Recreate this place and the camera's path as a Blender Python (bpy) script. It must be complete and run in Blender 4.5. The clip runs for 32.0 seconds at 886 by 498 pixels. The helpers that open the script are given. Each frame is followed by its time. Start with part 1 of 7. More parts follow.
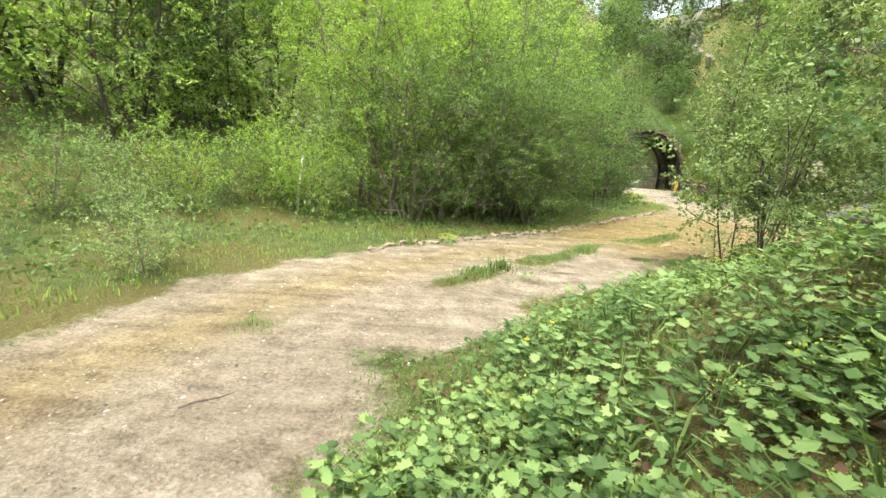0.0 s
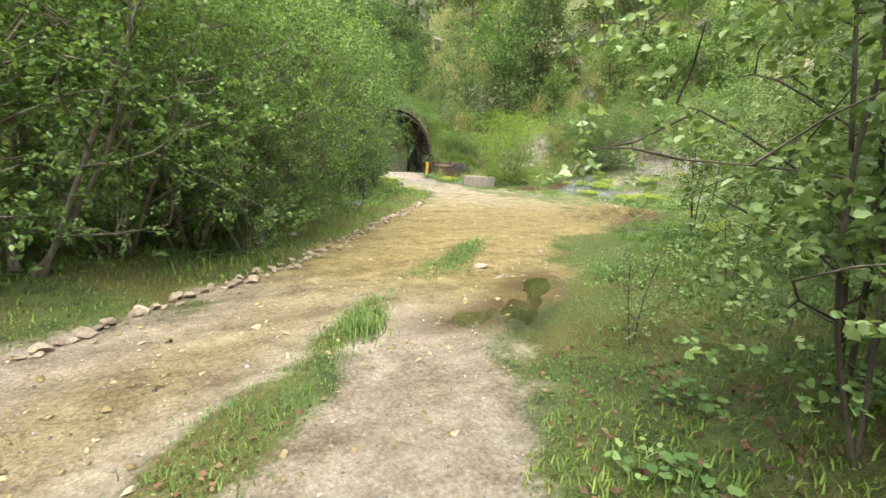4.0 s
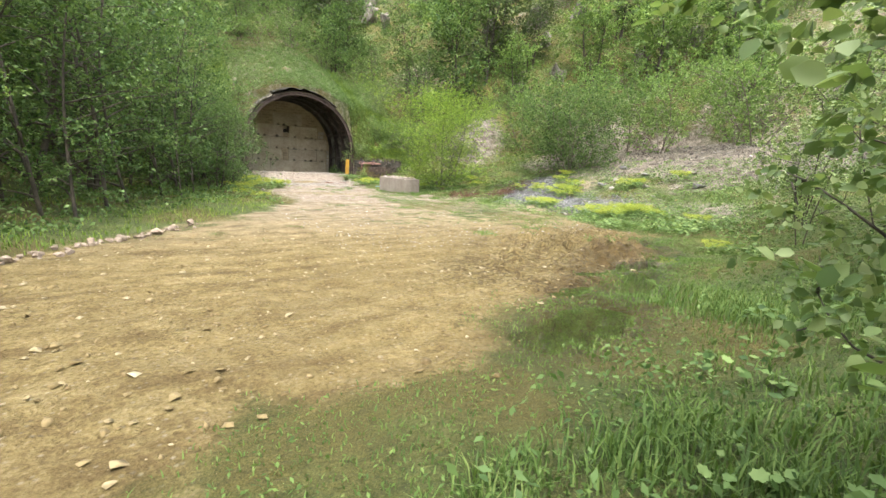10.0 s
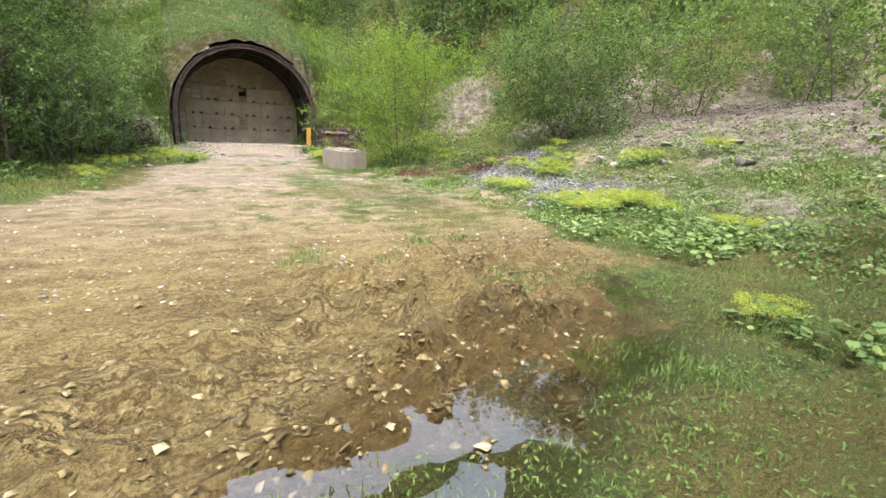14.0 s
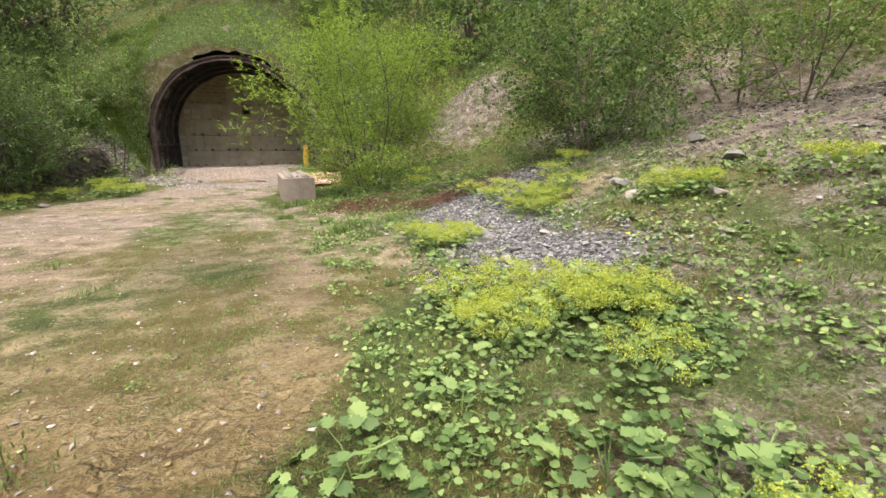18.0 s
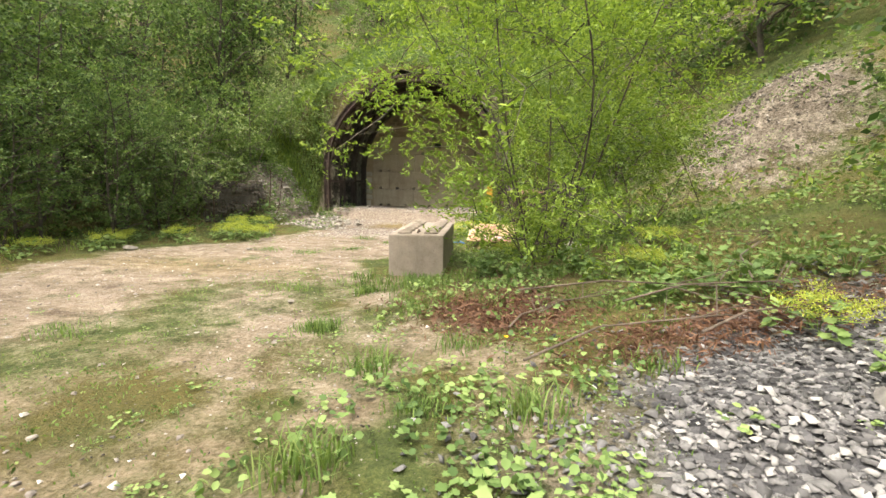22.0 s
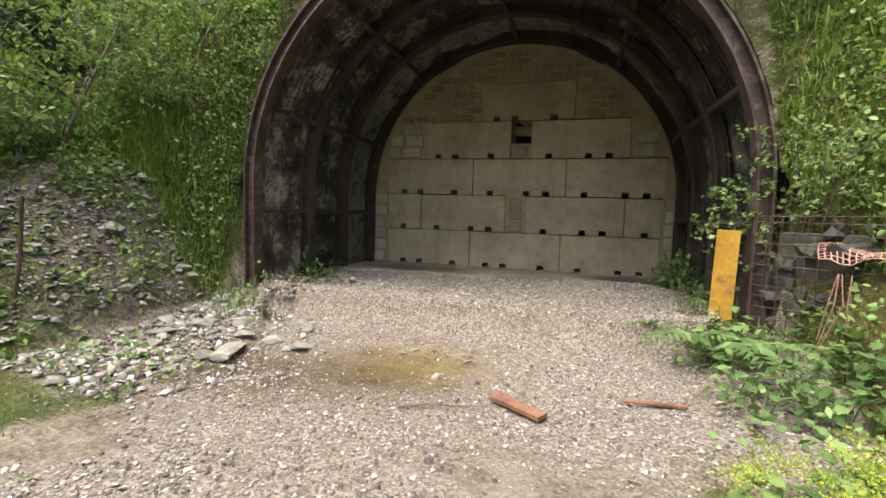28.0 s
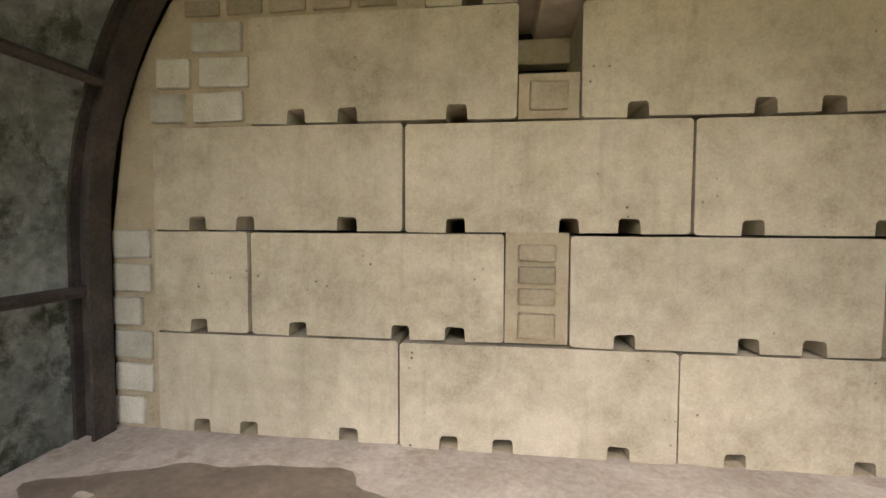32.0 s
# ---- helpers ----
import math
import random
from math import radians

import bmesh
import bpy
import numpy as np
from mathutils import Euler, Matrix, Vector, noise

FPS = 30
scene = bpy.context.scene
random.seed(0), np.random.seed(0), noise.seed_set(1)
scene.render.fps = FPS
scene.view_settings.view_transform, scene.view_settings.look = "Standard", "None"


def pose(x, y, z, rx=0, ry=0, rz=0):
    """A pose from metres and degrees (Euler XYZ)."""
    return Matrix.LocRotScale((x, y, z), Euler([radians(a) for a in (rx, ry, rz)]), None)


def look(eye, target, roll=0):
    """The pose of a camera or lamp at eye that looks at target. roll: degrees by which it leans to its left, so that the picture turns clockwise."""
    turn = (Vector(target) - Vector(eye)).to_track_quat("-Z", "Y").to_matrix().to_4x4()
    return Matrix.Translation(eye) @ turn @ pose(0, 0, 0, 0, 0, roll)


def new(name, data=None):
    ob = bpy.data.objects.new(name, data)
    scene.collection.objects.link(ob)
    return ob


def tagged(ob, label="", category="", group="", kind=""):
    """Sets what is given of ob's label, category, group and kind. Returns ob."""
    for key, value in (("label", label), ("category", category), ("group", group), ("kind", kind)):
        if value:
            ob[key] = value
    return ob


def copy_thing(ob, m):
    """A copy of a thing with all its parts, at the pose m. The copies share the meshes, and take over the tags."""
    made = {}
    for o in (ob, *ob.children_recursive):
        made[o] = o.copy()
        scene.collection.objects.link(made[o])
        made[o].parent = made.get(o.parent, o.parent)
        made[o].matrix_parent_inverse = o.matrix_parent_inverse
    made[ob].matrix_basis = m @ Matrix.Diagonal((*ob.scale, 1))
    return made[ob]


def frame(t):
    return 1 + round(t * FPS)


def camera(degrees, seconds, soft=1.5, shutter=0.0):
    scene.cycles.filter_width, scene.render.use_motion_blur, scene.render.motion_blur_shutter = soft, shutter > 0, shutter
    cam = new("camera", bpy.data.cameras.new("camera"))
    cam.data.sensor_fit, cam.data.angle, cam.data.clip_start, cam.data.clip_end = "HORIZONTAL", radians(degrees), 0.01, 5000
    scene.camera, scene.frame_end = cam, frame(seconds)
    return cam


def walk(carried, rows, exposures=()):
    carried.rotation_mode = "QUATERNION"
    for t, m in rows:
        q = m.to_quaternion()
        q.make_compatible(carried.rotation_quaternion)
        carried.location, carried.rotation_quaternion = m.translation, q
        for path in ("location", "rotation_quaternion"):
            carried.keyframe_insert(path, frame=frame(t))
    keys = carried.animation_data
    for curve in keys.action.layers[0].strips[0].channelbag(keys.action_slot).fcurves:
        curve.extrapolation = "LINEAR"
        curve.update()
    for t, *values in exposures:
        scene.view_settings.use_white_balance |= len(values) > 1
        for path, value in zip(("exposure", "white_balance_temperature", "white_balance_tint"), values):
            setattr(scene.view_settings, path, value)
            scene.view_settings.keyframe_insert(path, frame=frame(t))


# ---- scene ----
cam = camera(88.6, 32.0)
PATH = [
    (0, (-12.21, -34.384, 1.491), (-12.144, -32.424, 1.097), 4.4),
    (0.5, (-12.327, -33.955, 1.444), (-12.013, -32.015, 1.074), 3.4),
    (1, (-12.499, -33.42, 1.478), (-11.887, -31.553, 1.105), 3.0),
    (1.5, (-12.312, -32.753, 1.362), (-11.462, -30.982, 0.986), 3.3),
    (2, (-12.101, -32.078, 1.336), (-11.118, -30.381, 0.942), 3.1),
    (2.5, (-11.859, -31.504, 1.311), (-10.822, -29.839, 0.921), 3.7),
    (3, (-11.471, -30.877, 1.329), (-10.427, -29.217, 0.936), 3.0),
    (3.5, (-11.09, -30.323, 1.397), (-10.047, -28.661, 1.006), 3.5),
    (5.5, (-9.633, -27.931, 1.298), (-8.511, -26.319, 0.921), 0.6),
    (6, (-9.095, -27.594, 1.238), (-7.938, -26.008, 0.853), 0.6),
    (6.5, (-8.48, -27.219, 1.254), (-7.185, -25.752, 0.843), 1.0),
    (7, (-7.836, -27.037, 1.275), (-6.419, -25.689, 0.856), 1.4),
    (7.5, (-7.061, -26.969, 1.325), (-5.647, -25.618, 0.904), 1.6),
    (8, (-6.392, -26.772, 1.352), (-5.014, -25.385, 0.931), 1.7),
    (8.5, (-5.769, -26.579, 1.331), (-4.417, -25.169, 0.903), 1.9),
    (9, (-5.314, -26.354, 1.32), (-3.976, -24.934, 0.88), 2.0),
    (9.5, (-4.808, -25.972, 1.294), (-3.548, -24.479, 0.868), 2.3),
    (10, (-4.288, -25.446, 1.219), (-3.195, -23.814, 0.846), 3.1),
    (10.5, (-3.88, -24.816, 1.075), (-2.847, -23.146, 0.699), 3.1),
    (11, (-3.346, -24.405, 1.217), (-2.34, -22.723, 0.818), 3.1),
    (11.5, (-2.891, -24.059, 1.221), (-1.889, -22.379, 0.806), 3.3),
    (12, (-2.369, -23.746, 1.132), (-1.373, -22.07, 0.69), 2.8),
    (12.5, (-1.695, -23.441, 0.956), (-0.711, -21.763, 0.492), 2.6),
    (13, (-1.167, -23.44, 0.932), (-0.163, -21.778, 0.453), 2.5),
    (13.5, (-0.52, -23.471, 1.075), (0.482, -21.81, 0.588), 3.1),
    (15.5, (1.092, -22.265, 1.292), (1.786, -20.461, 0.775), -0.4),
    (16, (1.636, -22.079, 1.278), (2.339, -20.278, 0.767), 0.3),
    (16.5, (2.33, -21.949, 1.336), (3.03, -20.142, 0.843), 0.7),
    (17, (2.983, -21.693, 1.399), (3.677, -19.882, 0.911), 0.7),
    (17.5, (3.626, -21.429, 1.327), (4.273, -19.597, 0.854), 0.2),
    (18, (4.17, -20.965, 1.381), (4.754, -19.112, 0.909), 0.0),
    (18.5, (4.516, -20.428, 1.465), (5.052, -18.561, 0.989), -0.0),
    (19, (4.829, -19.984, 1.409), (5.321, -18.102, 0.945), -0.2),
    (19.5, (5.104, -19.508, 1.442), (5.552, -17.611, 0.992), -0.4),
    (20, (5.46, -18.912, 1.47), (5.722, -16.978, 1.031), 0.5),
    (20.5, (5.743, -18.265, 1.403), (5.844, -16.313, 0.978), 0.6),
    (21, (5.795, -17.519, 1.297), (5.73, -15.553, 0.932), 1.3),
    (21.5, (5.669, -16.72, 1.224), (5.396, -14.763, 0.916), 1.0),
    (22, (5.487, -15.91, 1.205), (5.135, -13.964, 0.911), 1.0),
    (22.5, (5.299, -15.206, 1.212), (4.891, -13.27, 0.92), 0.9),
    (23, (5.048, -14.53, 1.295), (4.62, -12.6, 0.993), 1.2),
    (23.5, (4.741, -13.843, 1.276), (4.224, -11.931, 1.0), 1.2),
    (24, (4.434, -13.204, 1.246), (3.801, -11.324, 0.993), 1.2),
    (24.5, (3.896, -12.581, 1.277), (3.232, -10.711, 1.031), 1.5),
    (26.5, (3.634, -9.721, 1.06), (2.935, -7.854, 0.899), 2.0),
    (27, (3.52, -8.968, 1.088), (2.866, -7.085, 0.932), 2.0),
    (27.5, (3.435, -8.267, 1.176), (2.834, -6.366, 1.013), 1.9),
    (28, (3.286, -7.573, 1.197), (2.717, -5.663, 1.037), 1.6),
    (28.5, (3.179, -6.828, 1.214), (2.636, -4.909, 1.064), 1.5),
    (29, (2.946, -6.098, 1.283), (2.435, -4.17, 1.133), 1.2),
    (29.5, (2.839, -5.456, 1.288), (2.386, -3.513, 1.145), 0.8),
    (30, (2.735, -4.757, 1.32), (2.325, -2.804, 1.19), 1.1),
    (30.5, (2.595, -4.122, 1.384), (2.222, -2.16, 1.264), 1.2),
    (31, (2.432, -3.488, 1.488), (2.09, -1.522, 1.353), 1.0),
    (31.5, (2.057, -3.049, 1.578), (1.843, -1.065, 1.443), 0.0),
    (32, (2.068, -2.486, 1.536), (1.813, -0.505, 1.441), 0.3),
]
walk(cam, [(t, look(eye, target, roll)) for t, eye, target, roll in PATH], exposures=[(0, 2.3, 6900, -1), (3, 2.25, 6800, -1), (6, 2.12, 6500, 3), (9, 2.2, 6500, 6), (12, 2.0, 6500, 7), (13, 2.12, 6500, 8), (15, 1.9, 6600, 11), (17, 1.7, 6700, 14), (20, 1.8, 7400, 9), (22, 2.05, 7400, 7), (24, 2.25, 7100, 9), (27, 2.0, 6700, 6), (28, 1.85, 6700, 8), (29, 2.2, 6800, 11), (30, 2.8, 6900, 13), (31, 3.5, 6900, 14), (32, 3.75, 6900, 14)])

# ---- place ----
# sky and sun: a bright, thinly overcast summer day
sky_world = bpy.data.worlds.new("overcast_sky")
scene.world = sky_world
sky_world.use_nodes = True
wn = sky_world.node_tree.nodes
sky = wn.new("ShaderNodeTexSky")
sky.sky_type = "NISHITA"
sky.sun_disc = False
sky.sun_elevation, sky.sun_rotation = radians(70), radians(-145)
sky.air_density, sky.dust_density, sky.ozone_density = 1.0, 7.0, 1.0
wn["Background"].inputs["Strength"].default_value = 0.15
veil = wn.new("ShaderNodeHueSaturation")
veil.inputs["Saturation"].default_value = 0.5
sky_world.node_tree.links.new(sky.outputs["Color"], veil.inputs["Color"])
sky_world.node_tree.links.new(veil.outputs["Color"], wn["Background"].inputs["Color"])
sun_lamp = bpy.data.lights.new("sun", "SUN")
sun_lamp.energy, sun_lamp.angle, sun_lamp.color = 0.62, radians(65), (1.0, 0.95, 0.87)
new("sun", sun_lamp).matrix_world = look((-9, -27, 44), (0, -14, 0))

# ---- materials ----
def node_mat(name):
    m = bpy.data.materials.new(name)
    m.use_nodes = True
    t = m.node_tree
    b = t.nodes["Principled BSDF"]
    return m, t, b


def add_node(t, kind, **values):
    n = t.nodes.new(kind)
    for key, v in values.items():
        n.inputs[key].default_value = v
    return n


def tex_noise(t, where, scale, detail=4.0, rough=0.6):
    n = add_node(t, "ShaderNodeTexNoise", Scale=scale, Detail=detail, Roughness=rough)
    t.links.new(where, n.inputs["Vector"])
    return n.outputs["Fac"]


def tex_cells(t, where, scale, out="Distance"):
    n = add_node(t, "ShaderNodeTexVoronoi", Scale=scale)
    t.links.new(where, n.inputs["Vector"])
    return n.outputs[out]


def ramp(t, fac, *stops):
    n = t.nodes.new("ShaderNodeValToRGB")
    while len(n.color_ramp.elements) < len(stops):
        n.color_ramp.elements.new(0.5)
    for e, (at, c) in zip(n.color_ramp.elements, stops):
        e.position, e.color = at, (*c, 1) if len(c) == 3 else c
    t.links.new(fac, n.inputs["Fac"])
    return n.outputs["Color"]


def blend(t, fac, a, b, how="MIX"):
    n = t.nodes.new("ShaderNodeMix")
    n.data_type, n.blend_type = "RGBA", how
    for sock, v in ((n.inputs[0], fac), (n.inputs[6], a), (n.inputs[7], b)):
        if hasattr(v, "is_output"):
            t.links.new(v, sock)
        elif isinstance(v, tuple):
            sock.default_value = (*v, 1)
        else:
            sock.default_value = v
    return n.outputs[2]


def calc(t, how, a, b, clamp=False):
    n = t.nodes.new("ShaderNodeMath")
    n.operation, n.use_clamp = how, clamp
    for sock, v in ((n.inputs[0], a), (n.inputs[1], b)):
        if hasattr(v, "is_output"):
            t.links.new(v, sock)
        else:
            sock.default_value = v
    return n.outputs[0]


def relief(t, b, height, strength, distance):
    n = add_node(t, "ShaderNodeBump", Strength=strength, Distance=distance)
    t.links.new(height, n.inputs["Height"])
    t.links.new(n.outputs["Normal"], b.inputs["Normal"])


def place_of(t):
    return t.nodes.new("ShaderNodeNewGeometry").outputs["Position"]


def island(t):
    return t.nodes.new("ShaderNodeNewGeometry").outputs["Random Per Island"]


def surface(name, dark, mid, light, big=1.5, fine=25.0, rough=0.85, metal=0.0, bump=0.4, depth=0.02, vary=0.0, stain=None, span=0.16):
    """A worn surface: large blotches, fine grain, optional stains and piece-to-piece change."""
    m, t, b = node_mat(name)
    at = place_of(t)
    g1, g2 = tex_noise(t, at, big, 5), tex_noise(t, at, fine, 6, 0.7)
    mixed = calc(t, "ADD", calc(t, "MULTIPLY", g1, 0.55), calc(t, "MULTIPLY", g2, 0.45))
    col = ramp(t, mixed, (0.5 - span, dark), (0.5, mid), (0.5 + span, light))
    if stain:
        s = tex_noise(t, at, big * 2.3, 6, 0.75)
        col = blend(t, ramp(t, s, (0.52, (0, 0, 0)), (0.64, (1, 1, 1))), col, stain)
    if vary:
        r = t.nodes.new("ShaderNodeObjectInfo").outputs["Random"]
        col = blend(t, 1.0, col, ramp(t, r, (0.0, (1 - vary,) * 3), (1.0, (1, 1, 1))), "MULTIPLY")
    t.links.new(col, b.inputs["Base Color"])
    b.inputs["Roughness"].default_value, b.inputs["Metallic"].default_value = rough, metal
    relief(t, b, mixed, bump, depth)
    return m


def leaf_mat(name, stops, thin=0.35, rough=0.58):
    """Leaves: each one its own green, with light shining through."""
    m, t, b = node_mat(name)
    at = place_of(t)
    patch = tex_noise(t, at, 0.9, 2)
    pick = calc(t, "ADD", calc(t, "MULTIPLY", island(t), 0.6), calc(t, "MULTIPLY", patch, 0.45))
    col = ramp(t, pick, *stops)
    t.links.new(col, b.inputs["Base Color"])
    b.inputs["Roughness"].default_value = rough
    b.inputs["Specular IOR Level"].default_value = 0.22
    tr = t.nodes.new("ShaderNodeBsdfTranslucent")
    t.links.new(blend(t, 1.0, col, (1.25, 1.25, 0.7), "MULTIPLY"), tr.inputs["Color"])
    mx = add_node(t, "ShaderNodeMixShader", Fac=thin)
    t.links.new(b.outputs[0], mx.inputs[1])
    t.links.new(tr.outputs[0], mx.inputs[2])
    t.links.new(mx.outputs[0], t.nodes["Material Output"].inputs["Surface"])
    return m


def ground_mat():
    """Earth that goes from mossy turf to trodden dirt, ochre mud, gravel and dark slag by painted-in ground cover."""
    m, t, b = node_mat("ground_cover")
    at = place_of(t)

    def cover(name):
        n = t.nodes.new("ShaderNodeAttribute")
        n.attribute_name = name
        return n.outputs["Fac"]
    big, mid, fine = tex_noise(t, at, 0.5, 4), tex_noise(t, at, 3.5, 6, 0.7), tex_noise(t, at, 38, 5, 0.75)
    blade = tex_noise(t, at, 120, 5, 0.8)
    turf = ramp(t, calc(t, "ADD", calc(t, "MULTIPLY", mid, 0.35), calc(t, "ADD", calc(t, "MULTIPLY", fine, 0.3), calc(t, "MULTIPLY", blade, 0.35))),
                (0.38, (0.018, 0.024, 0.007)), (0.46, (0.046, 0.064, 0.017)), (0.53, (0.088, 0.112, 0.032)), (0.6, (0.145, 0.145, 0.052)), (0.67, (0.2, 0.165, 0.085)))
    moss = ramp(t, blade, (0.36, (0.03, 0.027, 0.008)), (0.5, (0.1, 0.086, 0.024)), (0.64, (0.2, 0.155, 0.06)))
    turf = blend(t, ramp(t, big, (0.43, (0, 0, 0)), (0.57, (0.85, 0.85, 0.85))), turf, moss)
    cells = tex_cells(t, at, 22)
    clod = tex_cells(t, at, 7)
    grain = calc(t, "ADD", calc(t, "MULTIPLY", mid, 0.5), calc(t, "MULTIPLY", fine, 0.5))
    dirt = ramp(t, grain, (0.36, (0.105, 0.08, 0.06)), (0.46, (0.2, 0.16, 0.124)), (0.55, (0.285, 0.24, 0.195)), (0.66, (0.43, 0.38, 0.325)))
    ochre = ramp(t, grain, (0.36, (0.09, 0.063, 0.024)), (0.46, (0.178, 0.132, 0.053)), (0.55, (0.255, 0.2, 0.09)), (0.67, (0.37, 0.305, 0.175)))
    dirt = blend(t, cover("ochre"), dirt, ochre)
    lane = add_node(t, "ShaderNodeMapping", Rotation=(0, 0, -0.8), Scale=(0.5, 3.2, 1.0))
    t.links.new(at, lane.inputs["Vector"])
    streak = tex_noise(t, lane.outputs[0], 1.0, 5, 0.65)
    dirt = blend(t, 1.0, dirt, ramp(t, streak, (0.34, (0.68, 0.64, 0.58)), (0.5, (0.96, 0.96, 0.95)), (0.64, (1.14, 1.14, 1.14))), "MULTIPLY")
    pebble = ramp(t, tex_cells(t, at, 22, "Color"), (0.3, (0.0, 0.0, 0.0)), (0.9, (0.5, 0.45, 0.38)))
    dirt = blend(t, ramp(t, cells, (0.12, (0.35, 0.35, 0.35)), (0.3, (0, 0, 0))), dirt, pebble, "LIGHTEN")
    # cracks and tread marks between clods
    warp = t.nodes.new("ShaderNodeVectorMath")
    warp.operation = "MULTIPLY_ADD"
    wn3 = add_node(t, "ShaderNodeTexNoise", Scale=2.2, Detail=5.0, Roughness=0.7)
    t.links.new(at, wn3.inputs["Vector"])
    t.links.new(wn3.outputs["Color"], warp.inputs[0])
    warp.inputs[1].default_value = (0.5, 0.5, 0.1)
    t.links.new(at, warp.inputs[2])
    turned = add_node(t, "ShaderNodeMapping", Rotation=(0, 0, 0.6), Scale=(1.0, 2.0, 1.0))
    t.links.new(warp.outputs[0], turned.inputs["Vector"])
    crack = add_node(t, "ShaderNodeTexVoronoi", Scale=4.6)
    crack.feature = "DISTANCE_TO_EDGE"
    t.links.new(turned.outputs[0], crack.inputs["Vector"])
    crack2 = add_node(t, "ShaderNodeTexVoronoi", Scale=15.0)
    crack2.feature = "DISTANCE_TO_EDGE"
    t.links.new(warp.outputs[0], crack2.inputs["Vector"])
    where = ramp(t, calc(t, "ADD", calc(t, "MULTIPLY", big, 0.5), calc(t, "MULTIPLY", mid, 0.5)), (0.44, (0, 0, 0)), (0.54, (1, 1, 1)))
    lines = ramp(t, crack.outputs["Distance"], (0.0, (0.34, 0.29, 0.22)), (0.05, (0.62, 0.58, 0.5)), (0.12, (1, 1, 1)))
    lines2 = ramp(t, crack2.outputs["Distance"], (0.0, (0.62, 0.58, 0.52)), (0.1, (1, 1, 1)))
    dirt = blend(t, calc(t, "MULTIPLY", where, cover("churn")), dirt, blend(t, 1.0, dirt, lines, "MULTIPLY"))
    dirt = blend(t, calc(t, "SUBTRACT", 0.4, calc(t, "MULTIPLY", where, 0.3)), dirt, blend(t, 1.0, dirt, lines2, "MULTIPLY"))
    gravel = ramp(t, tex_cells(t, at, 70, "Color"), (0.15, (0.16, 0.125, 0.1)), (0.5, (0.26, 0.215, 0.178)), (0.85, (0.38, 0.33, 0.285)))
    slag = ramp(t, tex_cells(t, at, 20, "Color"), (0.1, (0.03, 0.03, 0.035)), (0.5, (0.12, 0.12, 0.13)), (0.9, (0.3, 0.3, 0.31)))
    needles = ramp(t, fine, (0.3, (0.035, 0.018, 0.012)), (0.55, (0.1, 0.05, 0.03)), (0.75, (0.17, 0.1, 0.06)))
    rock = ramp(t, grain, (0.38, (0.04, 0.033, 0.025)), (0.48, (0.12, 0.1, 0.078)), (0.56, (0.22, 0.19, 0.16)), (0.64, (0.38, 0.34, 0.3)))

    def edge(name, width=0.22):
        ragged = calc(t, "ADD", cover(name), calc(t, "MULTIPLY", calc(t, "SUBTRACT", mid, 0.5), 1.3))
        ragged = calc(t, "ADD", ragged, calc(t, "MULTIPLY", calc(t, "SUBTRACT", fine, 0.5), 0.5))
        return ramp(t, ragged, (0.5 - width, (0, 0, 0)), (0.5 + width, (1, 1, 1)))
    col = turf
    for name, what in (("rocky", rock), ("needles", needles), ("slag", slag), ("dirt", dirt), ("gravel", gravel)):
        col = blend(t, edge(name), col, what)
    wet = edge("wet", 0.3)
    col = blend(t, wet, col, blend(t, 1.0, col, (0.5, 0.44, 0.34), "MULTIPLY"))
    t.links.new(col, b.inputs["Base Color"])
    t.links.new(ramp(t, wet, (0.0, (0.95, 0.95, 0.95)), (1.0, (0.45, 0.45, 0.45))), b.inputs["Roughness"])
    b.inputs["Specular IOR Level"].default_value = 0.3
    relief(t, b, calc(t, "ADD", calc(t, "ADD", calc(t, "MULTIPLY", cells, 0.5), calc(t, "MULTIPLY", clod, 0.9)), calc(t, "ADD", calc(t, "ADD", mid, fine), calc(t, "MULTIPLY", calc(t, "MULTIPLY", where, cover("churn")), calc(t, "MULTIPLY", crack.outputs["Distance"], 7.0)))), 0.9, 0.05)
    return m


def water_mat():
    m, t, b = node_mat("puddle_water")
    b.inputs["Base Color"].default_value = (0.1, 0.075, 0.04, 1)
    b.inputs["Roughness"].default_value, b.inputs["IOR"].default_value = 0.03, 1.33
    b.inputs["Specular IOR Level"].default_value = 0.9
    relief(t, b, tex_noise(t, place_of(t), 6, 3), 0.06, 0.02)
    tr = t.nodes.new("ShaderNodeBsdfTransparent")
    mx = t.nodes.new("ShaderNodeMixShader")
    fr = add_node(t, "ShaderNodeFresnel", IOR=1.45)
    gl = add_node(t, "ShaderNodeBsdfGlossy", Roughness=0.02)
    bp = add_node(t, "ShaderNodeBump", Strength=0.05, Distance=0.02)
    t.links.new(tex_noise(t, place_of(t), 5, 3), bp.inputs["Height"])
    t.links.new(bp.outputs["Normal"], gl.inputs["Normal"])
    t.links.new(calc(t, "ADD", calc(t, "MULTIPLY", fr.outputs[0], 2.6), 0.12, True), mx.inputs[0])
    t.links.new(tr.outputs[0], mx.inputs[1])
    t.links.new(gl.outputs[0], mx.inputs[2])
    t.links.new(mx.outputs[0], t.nodes["Material Output"].inputs["Surface"])
    return m


